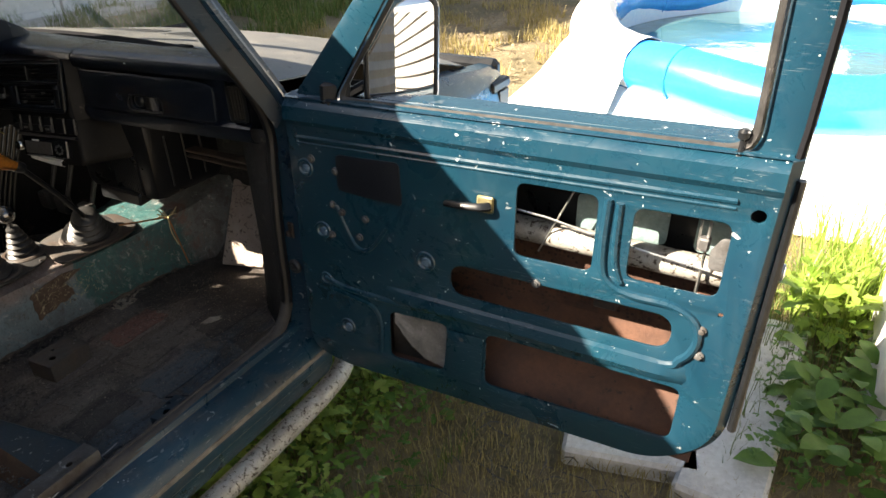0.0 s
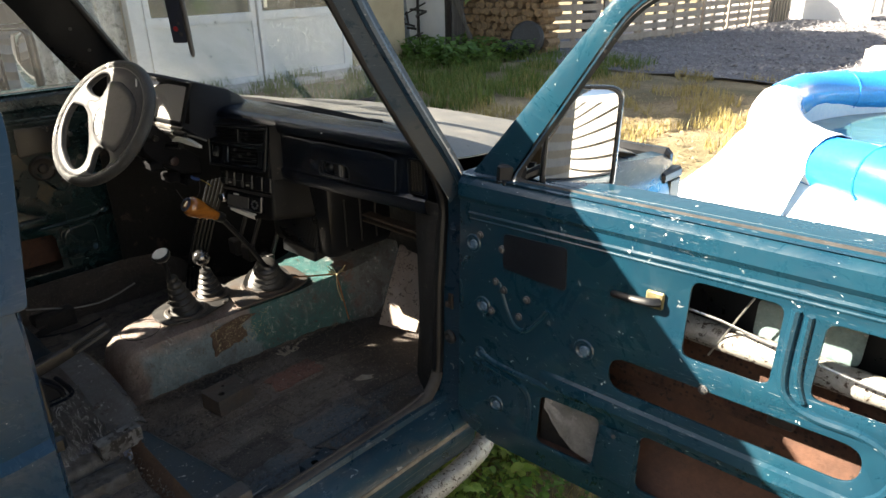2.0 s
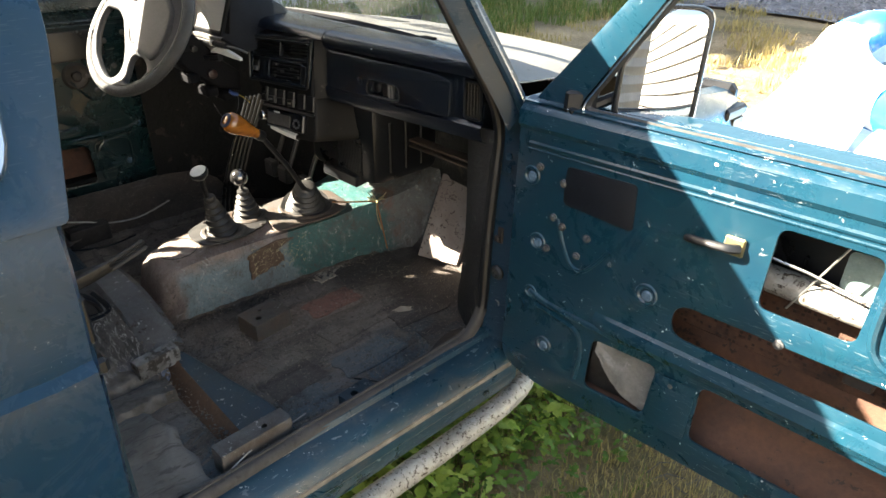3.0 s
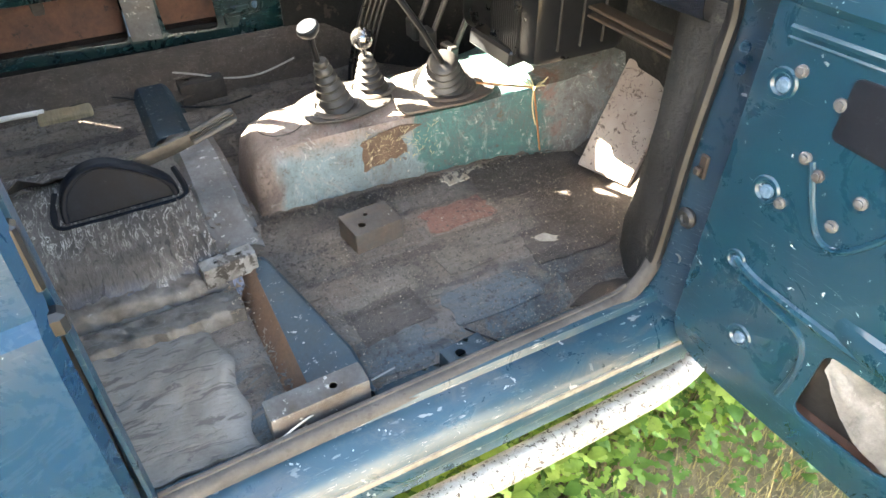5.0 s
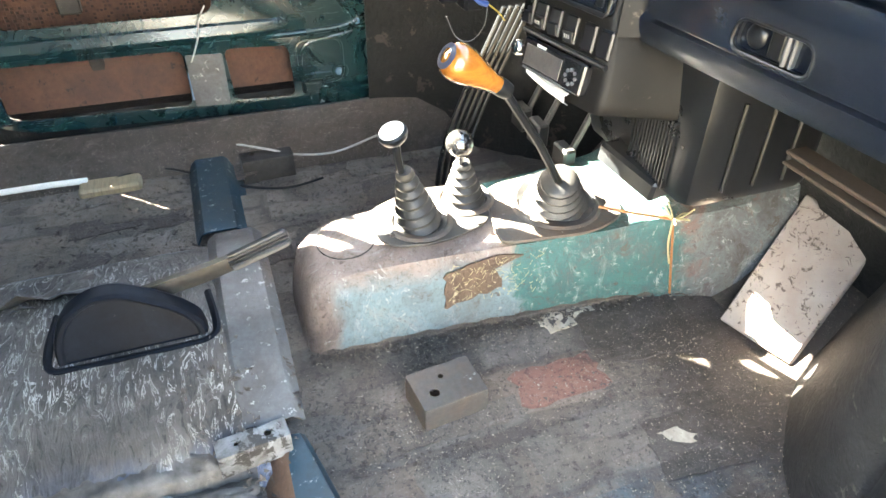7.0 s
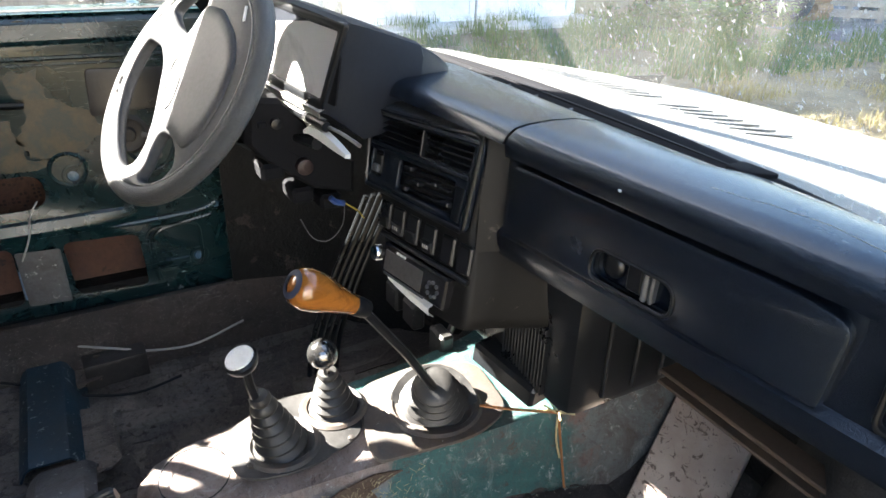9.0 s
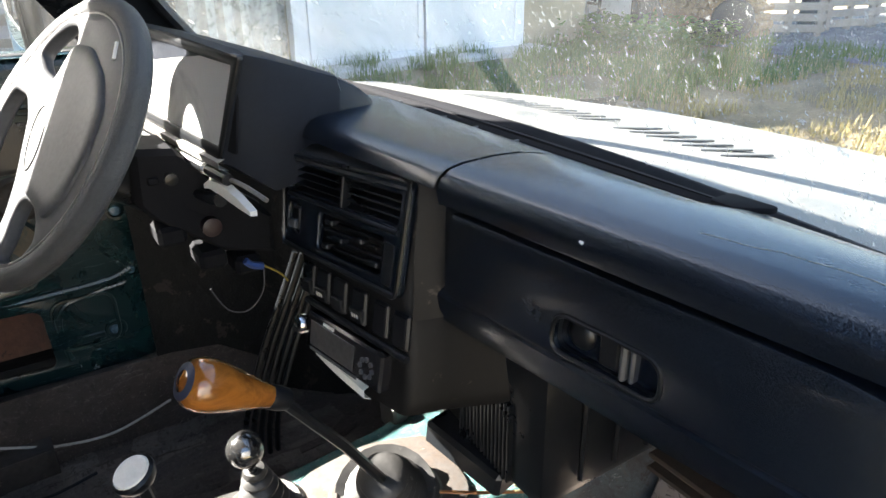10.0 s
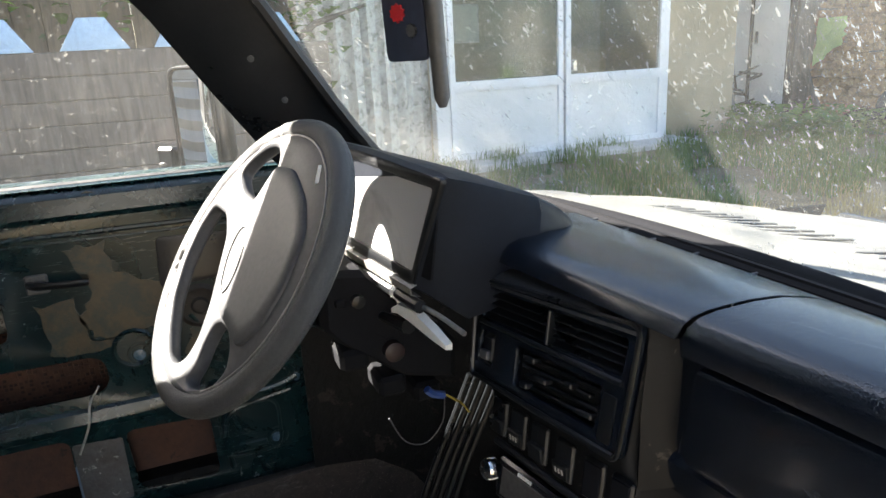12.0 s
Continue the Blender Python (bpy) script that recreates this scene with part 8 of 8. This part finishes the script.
rows = [[(-7.75 + 0.5 * s + 0.1 * noise.noise((s * 5, t * 5, 1)), 10.66 - 0.05 * t + 0.06 * noise.noise((s * 6, t * 4, 8)), 1.65 - 0.75 * t * (1 - 0.5 * s)) for s in [i / 7 for i in range(8)]] for t in [j / 7 for j in range(8)]]
tagged(part("green_sack", thick(loft(bm, rows), 0.01), plain("pale_green_sack", (0.30, 0.42, 0.14), 0.6)), "pale green sack hung on the woodpile", "sack")
for i, (x0, x1) in enumerate(((-7.75, -7.2), (-7.6, -7.15))):
    bm = bm_new()
    box(bm, -0.04, -0.012, 0, 0.04, 0.012, 1.35, 0.004, pose(x1, 10.2, 0, 0, -22, 0) if i else pose(x1 + 0.1, 10.25, 0, 0, -30, 0))
    tagged(part("plank", bm, WOODGREY), "grey plank leaning on the woodpile", "plank")
bm = bm_new()
lathe(bm, [(0.17, -0.08), (0.27, -0.09), (0.32, -0.05), (0.325, 0), (0.32, 0.05), (0.27, 0.09), (0.17, 0.08)], pose(-6.15, 10.55, 0.33, 75, 0, 20), 24)
tagged(part("old_tyre", bm, RUBBER), "old black tyre leaning on the woodpile", "tyre")
bm = bm_new()
bmesh.ops.create_icosphere(bm, subdivisions=3, radius=0.3)
for v in bm.verts:
    v.co = V(v.co.x * 1.0, v.co.y * 0.8, v.co.z * 0.6) * (1 + 0.35 * noise.noise(v.co * 6))
    v.co += V(-6.5, 10.35, 0.15)
tagged(part("rubbish_bag", bm, plain("black_polythene", (0.03, 0.035, 0.045), 0.15), None, "", 20), "glossy black rubbish bag on the grass", "bag")

# slatted pallets as a fence
def pallet(m):
    p = tagged(new("pallet"), "pale wooden pallet standing upright as a fence", "pallet", "pallet fence")
    for i in range(9):
        b = bm_new()
        box(b, 0, -0.012, 0.08 + i * 0.17, 1.1, 0.012, 0.20 + i * 0.17, 0.004)
        part("slat", b, PALLET, p)
    for x in (0.04, 0.5, 0.98):
        b = bm_new()
        box(b, x, 0.014, 0.0, x + 0.09, 0.09, 1.6, 0.004)
        part("stringer", b, PALLET, p)
    p.matrix_basis = m
    return p


p0 = pallet(pose(-6.25, 11.3, 0, 0, 0, 50))
for i, (x, y, a) in enumerate(((-5.9, 12.8, 75), (-5.7, 14.0, 80), (-5.55, 15.2, 82), (-5.4, 16.4, 84), (-5.3, 17.6, 84), (-5.2, 18.8, 84))):
    copy_thing(p0, pose(x, y, 0, 0, 0, a))
bm = bm_new()
box(bm, -6.15, 12.35, 0, -5.9, 12.6, 2.3, 0.02)
tagged(part("timber_post", bm, WOODGREY), "thick weathered timber post", "post")
boards = tagged(new("leaning_boards"), "row of leaning weathered boards", "boards")
for k in range(7):
    bm = bm_new()
    box(bm, -5.1 + 0.02 * k, 19.8 + k * 0.16, 0.0, -5.06 + 0.02 * k, 19.93 + k * 0.16, 1.6 - 0.05 * k, 0.005, pose(0, 0, 0))
    part("board", bm, WOODGREY, boards)
bm = bm_new()
box(bm, -5.0, 21.2, 0.0, -3.0, 21.3, 1.9, 0.01)
tagged(part("white_screen", bm, WHITEPAINT), "white board screen at the end of the yard", "screen")

# far corrugated fence
bm = bm_new()
rows = [[(-9 + k * 0.06, 24.6 + 0.03 * (1 if k % 4 < 2 else -1), z) for k in range(260)] for z in (0.0, 2.4)]
tagged(part("wall_north", thick(loft(bm, rows), 0.005), surface("grey_corrugated_sheet", (0.36, 0.36, 0.36), (0.24, 0.24, 0.25), 2, 0.5, 0.2, 40, 0.1, 0.003)), "grey corrugated sheet fence", "fence", kind="structure")

# concrete slab wall with the watering can
bm = bm_new()
box(bm, -0.25, 9.3, 0.0, 3.2, 9.55, 0.62, 0.02)
tagged(part("wall_blocks", bm, SLAB), "low wall of pale concrete slabs", "wall", kind="structure")
for i in range(5):
    bm = bm_new()
    box(bm, -0.27 + i * 0.40, 9.22, 0.0, 0.10 + i * 0.40, 9.30, 0.60 - 0.02 * (i % 2), 0.012)
    tagged(part("concrete_slab", bm, SLAB), "pale concrete slab standing on edge", "slab", "slabs on edge")
bm = bm_new()
box(bm, 0.02, 9.75, 0.0, 1.9, 9.85, 2.4, 0.01)
tagged(part("board_panel", bm, surface("cream_board_panel", (0.72, 0.69, 0.60), (0.60, 0.57, 0.5), 2, 0.7)), "large cream board standing behind the slabs", "board")
can = thing("watering_can", "lime green plastic watering can on the slab wall", "watering can")
LIME = surface("lime_plastic", (0.28, 0.52, 0.05), (0.22, 0.44, 0.04), 6, 0.35)
bm = bm_new()
lathe(bm, [(0.02, 0.0), (0.15, 0.0), (0.16, 0.02), (0.15, 0.25), (0.13, 0.30), (0.06, 0.30)], pose(1.12, 9.42, 0.62), 20)
part("body", bm, LIME, can)
bm = bm_new()
tube(bm, smooth_path([(1.26, 9.42, 0.68), (1.38, 9.42, 0.80), (1.36, 9.42, 0.95), (1.22, 9.42, 0.96)], 4), 0.018, 8)
part("handle", bm, LIME, can)
bm = bm_new()
tube(bm, [(0.99, 9.42, 0.68), (0.82, 9.42, 0.85), (0.62, 9.42, 0.98)], 0.016, 8)
part("spout", bm, LIME, can)
bm = bm_new()
lathe(bm, [(0.02, 0.0), (0.07, 0.05), (0.075, 0.055), (0.01, 0.06)], along((0.62, 9.42, 0.97), (0.54, 9.40, 1.03)), 16)
part("rose", bm, plain("blue_plastic", (0.02, 0.10, 0.45), 0.35), can, "blue sprinkler rose")

# fence beyond the driver's side
bm = bm_new()
for i in range(9):
    box(bm, -5.06, -7.0, 0.05 + i * 0.17, -5.03, 1.95, 0.215 + i * 0.17, 0.004)
tagged(part("wall_west", bm, WOODGREY), "weathered grey board fence", "fence", kind="structure")
PALEBLUE = plain("pale_blue_paint", (0.30, 0.45, 0.62), 0.5)
for i in range(12):
    y = -5.55 + i * 0.62
    bm = bm_new()
    plate(bm, [[(y, 1.58), (y + 0.46, 1.58), (y + 0.32, 1.80), (y + 0.14, 1.80)]], 0.02, 0.002, Matrix(((0, 0, 1, -5.05), (1, 0, 0, 0), (0, 1, 0, 0), (0, 0, 0, 1))))
    tagged(part("fence_point", bm, PALEBLUE), "pale blue tapered fence top board", "fence board", "fence points")

# neighbour's barn beyond the fence
barn = thing("barn", "brown weathered barn beyond the board fence", "barn")
BARN = surface("brown_barn_boards", (0.15, 0.115, 0.08), (0.07, 0.055, 0.04), 5, 0.9, 0, 50, 0.5, 0.008, (0.05, 0.07, 0.03), 12, 0.60, (1, 5, 0.5))
for i in range(40):
    bm = bm_new()
    box(bm, -6.9, -8.0 + i * 0.25, 0.0, -6.86 + 0.012 * (i % 3), -7.752 + i * 0.25, 2.6, 0.004)
    part("board", bm, BARN, barn)
bm = bm_new()
loft(bm, [[(x, y, z) for x, z in ((-6.6, 2.5), (-8.2, 3.7), (-9.8, 2.5))] for y in (-8.3, 2.3)])
part("roof", thick(bm, 0.08), BARN, barn)

# ribbed wall behind the walker, seen in the mirrors and panes
bm = bm_new()
rows = [[(x, -4.0 + 0.06 * (1 if k % 2 else 0), 0.0 + k * 0.11) for x in (-4, 0, 2, 4)] for k in range(28)]
tagged(part("wall_south", thick(loft(bm, rows), 0.01), SIDING, None, "", 20), "pale ribbed siding wall", "wall", kind="structure")
bm = bm_new()
rows = []
for k in range(15):
    rows += [[(6.5, y, k * 0.24) for y in (-9, -4, 4, 9)], [(6.53, y, k * 0.24 + 0.19) for y in (-9, -4, 4, 9)], [(6.62, y, k * 0.24 + 0.20) for y in (-9, -4, 4, 9)]]
tagged(part("wall_east", thick(loft(bm, rows), 0.01), SIDING, None, "", 20), "pale ribbed siding wall", "wall", kind="structure")
# whitewashed wall stub and slabs beside the open door
bm = bm_new()
box(bm, 2.15, 1.95, 0.0, 2.45, 3.9, 0.62, 0.03)
tagged(part("wall_stub", bm, surface("whitewashed_blocks", (0.78, 0.76, 0.72), (0.6, 0.58, 0.54), 5, 0.85, 0, 60, 0.5, 0.01)), "whitewashed low block wall", "wall", kind="structure")
for x, y, a, l, w in ((1.37, 1.44, 14, 0.40, 0.20), (1.93, 1.45, 88, 1.0, 0.24)):
    bm = bm_new()
    box(bm, 0, 0, -0.03, l, w, 0.045, 0.012, pose(x, y, 0, 0, 0, a))
    tagged(part("paving_slab", bm, SLAB), "pale concrete slab lying in the weeds", "slab", "slabs in the weeds")


# ---- plants ----
def leaf_material(name, a, c, tl=0.35):
    m, nt, b = material(name)
    oi = nt.nodes.new("ShaderNodeNewGeometry")
    n = noise_node(nt, 30, 4)
    col = mix(nt, oi.outputs["Random Per Island"], a, c)
    col = mix(nt, 0.4, col, ramp(nt, n, [(0.3, 0.3), (0.7, 0.8)]), "OVERLAY")
    nt.links.new(col, b.inputs["Base Color"])
    b.inputs["Roughness"].default_value = 0.55
    t = nt.nodes.new("ShaderNodeBsdfTranslucent")
    nt.links.new(col, t.inputs[0])
    mx = nt.nodes.new("ShaderNodeMixShader")
    mx.inputs[0].default_value = tl
    nt.links.new(b.outputs[0], mx.inputs[1])
    nt.links.new(t.outputs[0], mx.inputs[2])
    nt.links.new(mx.outputs[0], nt.nodes["Material Output"].inputs[0])
    return m


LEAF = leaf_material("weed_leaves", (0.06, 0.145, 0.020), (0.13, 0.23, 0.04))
# lighter copy of the weed leaves, with sunlight put into the colour
BRIGHTLEAF = leaf_material("sunlit_tone_weed_leaves", (0.15, 0.26, 0.03), (0.34, 0.44, 0.10))
GRASS = leaf_material("green_grass", (0.07, 0.13, 0.02), (0.16, 0.20, 0.05))
STRAW = leaf_material("dry_straw_grass", (0.28, 0.22, 0.08), (0.42, 0.34, 0.15))


def blade_set(name, mat, count, rnd, place, h0, h1, w, label, cat):
    """Grass blades as bent two-quad strips, in one object."""
    verts, faces = [], []
    for _ in range(count):
        x, y, z = place(rnd)
        h, a, ln = rnd.uniform(h0, h1), rnd.uniform(0, 6.283), rnd.uniform(0.1, 0.7)
        dx, dy = math.cos(a), math.sin(a)
        px, py = -dy * w, dx * w
        i = len(verts)
        for t in (0, 0.5, 1.0):
            k = ln * h * t * t
            ww = (1 - t * 0.9)
            verts += [(x + dx * k + px * ww, y + dy * k + py * ww, z + h * t * (1 - 0.25 * ln * t)), (x + dx * k - px * ww, y + dy * k - py * ww, z + h * t * (1 - 0.25 * ln * t))]
        faces += [(i, i + 1, i + 3, i + 2), (i + 2, i + 3, i + 5, i + 4)]
    me = bpy.data.meshes.new(name)
    me.from_pydata(verts, [], faces)
    me.materials.append(mat)
    return tagged(new(name, me), label, cat, kind="stuff")


def leaf_set(name, mat, count, rnd, place, s0, s1, label, cat, lift=(0.02, 0.2), lobed=False):
    """Broad leaves: folded lobed blades on short stalks."""
    verts, faces = [], []
    for _ in range(count):
        x, y, z = place(rnd)
        s, a, tilt = rnd.uniform(s0, s1), rnd.uniform(0, 6.283), rnd.uniform(0.1, 0.9)
        z += rnd.uniform(*lift)
        ca, sa = math.cos(a), math.sin(a)
        i = len(verts)
        outline = ((0, 0.03), (0.18, 0.16), (0.30, 0.08), (0.46, 0.22), (0.58, 0.10), (0.76, 0.20), (1.0, 0.0)) if lobed and rnd.random() < 0.75 else ((0, 0.06), (0.25, 0.25), (0.5, 0.30), (0.75, 0.20), (1.0, 0.0))
        for t, hw in outline:
            hw *= rnd.uniform(0.8, 1.15)
            up = math.sin(tilt) * t - 0.35 * t * t
            fx = t * math.cos(tilt)
            for sgn in (-1, 0, 1):
                lx, ly = fx * s, sgn * hw * s
                verts.append((x + ca * lx - sa * ly, y + sa * lx + ca * ly, z + up * s + (0.10 * s * abs(sgn) * hw * 2)))
        for k in range(len(outline) - 1):
            for c in range(2):
                q = i + k * 3 + c
                faces.append((q, q + 1, q + 4, q + 3))
    me = bpy.data.meshes.new(name)
    me.from_pydata(verts, [], faces)
    me.materials.append(mat)
    me.polygons.foreach_set("use_smooth", [True] * len(me.polygons))
    return tagged(new(name, me), label, cat, kind="stuff")


rnd = random.Random(11)


def patch(x0, x1, y0, y1, clump=0.0):
    def f(r):
        for _ in range(20):
            x, y = r.uniform(x0, x1), r.uniform(y0, y1)
            if noise.noise((x * 1.7, y * 1.7, 5)) > clump:
                break
        return x, y, 0.0
    return f


leaf_set("weeds", LEAF, 1500, rnd, patch(0.45, 1.0, 0.3, 2.2, -0.9), 0.015, 0.06, "broad-leaved green weeds under the door", "weeds", (0.0, 0.10), True)
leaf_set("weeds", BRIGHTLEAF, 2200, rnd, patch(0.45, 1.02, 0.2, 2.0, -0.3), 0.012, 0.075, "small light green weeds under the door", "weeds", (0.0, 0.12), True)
blade_set("grass", GRASS, 5000, rnd, patch(0.45, 1.10, 0.2, 2.4, -0.3), 0.03, 0.13, 0.0016, "green grass beside the car", "grass")
blade_set("straw", STRAW, 16000, rnd, patch(0.9, 2.6, 0.9, 3.6, -0.6), 0.02, 0.07, 0.002, "dry flattened grass", "grass")
leaf_set("weeds", LEAF, 130, rnd, patch(1.93, 2.35, 1.65, 2.1, -0.9), 0.06, 0.13, "large lobed green leaves by the wall", "weeds", (0.03, 0.20))
leaf_set("weeds", LEAF, 500, rnd, patch(1.85, 2.2, 1.6, 2.4, -0.6), 0.015, 0.045, "small weeds by the wall", "weeds", (0.0, 0.16), True)
leaf_set("weeds", BRIGHTLEAF, 120, rnd, patch(1.88, 2.1, 2.35, 2.65, -0.9), 0.06, 0.14, "bright green leaves with sunlight in their colour", "weeds", (0.02, 0.25), True)
blade_set("tall_grass", BRIGHTLEAF, 260, rnd, patch(1.88, 2.15, 2.4, 3.0, -0.8), 0.2, 0.62, 0.005, "tall grass by the pool with sunlight in its colour", "grass")
blade_set("grass", GRASS, 900, rnd, patch(1.8, 2.25, 1.6, 3.2, -0.1), 0.05, 0.22, 0.0022, "grass by the slabs", "grass")
blade_set("yard_grass", STRAW, 15000, rnd, patch(-6, 1.5, 3.0, 10.2, 0.05), 0.03, 0.16, 0.006, "tufts of dry yellow grass", "grass")
blade_set("yard_grass", GRASS, 14000, rnd, patch(-8.5, -3.6, 3.0, 10.8, -0.05), 0.06, 0.28, 0.008, "rough green grass before the shed", "grass")
leaf_set("weeds", LEAF, 1500, rnd, patch(-8.5, -5.8, 8.3, 10.4, -0.1), 0.08, 0.2, "green weeds before the shed", "weeds", (0.0, 0.35))


def tree(x, y, h, seed, label):
    r = random.Random(seed)
    t = thing("tree", label, "tree")
    b = bm_new()
    tube(b, smooth_path([(x, y, 0), (x + 0.1, y, h * 0.3), (x - 0.05, y + 0.1, h * 0.6), (x, y, h * 0.85)], 4), [0.16 - 0.011 * i for i in range(13)], 9)
    for k in range(9):
        a, z = r.uniform(0, 6.28), h * r.uniform(0.3, 0.75)
        l = h * r.uniform(0.2, 0.38)
        tube(b, [(x, y, z), (x + l * 0.5 * math.cos(a), y + l * 0.5 * math.sin(a), z + l * 0.35), (x + l * math.cos(a), y + l * math.sin(a), z + l * 0.5)], [0.06, 0.04, 0.015], 6)
    part("trunk", b, WOODGREY, t)
    cl = [(x + r.gauss(0, h * 0.2), y + r.gauss(0, h * 0.2), h * r.uniform(0.4, 1.0)) for _ in range(26)]

    def place(q):
        c = q.choice(cl)
        return c[0] + q.gauss(0, 0.45), c[1] + q.gauss(0, 0.45), c[2] + q.gauss(0, 0.35)
    o = leaf_set("crown", LEAF, 4200, r, place, 0.10, 0.22, "", "", (0.0, 0.05))
    for key in ("label", "category", "kind"):
        if key in o:
            del o[key]
    o.parent = t


tree(-8.2, -1.5, 5.5, 3, "leafy green tree beyond the fence")
tree(-7.4, 1.8, 4.6, 8, "leafy green tree beside the house")

# loose stones of the gravel spread
def gravel_spot(r):
    x, y = r.uniform(-6.0, 0.2), r.uniform(10.0, 22.0)
    return x, y, 0.02 + 0.05 * noise.noise((x * 1.3, y * 1.3, 0))


STONE = surface("crushed_stone", (0.36, 0.35, 0.36), (0.14, 0.135, 0.14), 25, 0.9)
crumbs("gravel_stones", STONE, 9000, random.Random(4), gravel_spot, 0.02, 0.05, "loose crushed grey stones")
def soil_spot(r):
    x, y = r.uniform(-2.5, 1.8), r.uniform(2.2, 9.0)
    return x, y, 0.0


crumbs("soil_clods", surface("dry_clods", (0.36, 0.28, 0.17), (0.20, 0.15, 0.09), 20, 0.95), 4000, random.Random(6), soil_spot, 0.008, 0.03, "dry clods and straw bits on the soil")

rt = random.Random(31)
bm = bm_new()
for k in range(160):
    x, y, a = rt.uniform(1.1, 1.9), rt.uniform(0.9, 1.9), rt.uniform(0, 6.28)
    l = rt.uniform(0.03, 0.14)
    tube(bm, [(x, y, 0.012), (x + l * 0.5 * math.cos(a), y + l * 0.5 * math.sin(a), 0.018), (x + l * math.cos(a + 0.3), y + l * math.sin(a + 0.3), 0.013)], 0.0018, 4)
tagged(part("twigs", bm, WOODGREY), "dry twigs and stalks on the soil", "twigs", kind="stuff")

def dry_spot(r):
    return r.uniform(0.6, 1.9), r.uniform(0.6, 2.2), 0.0


blade_set("straw", STRAW, 9000, random.Random(17), dry_spot, 0.01, 0.06, 0.0016, "flattened dry stalks under the door", "grass")
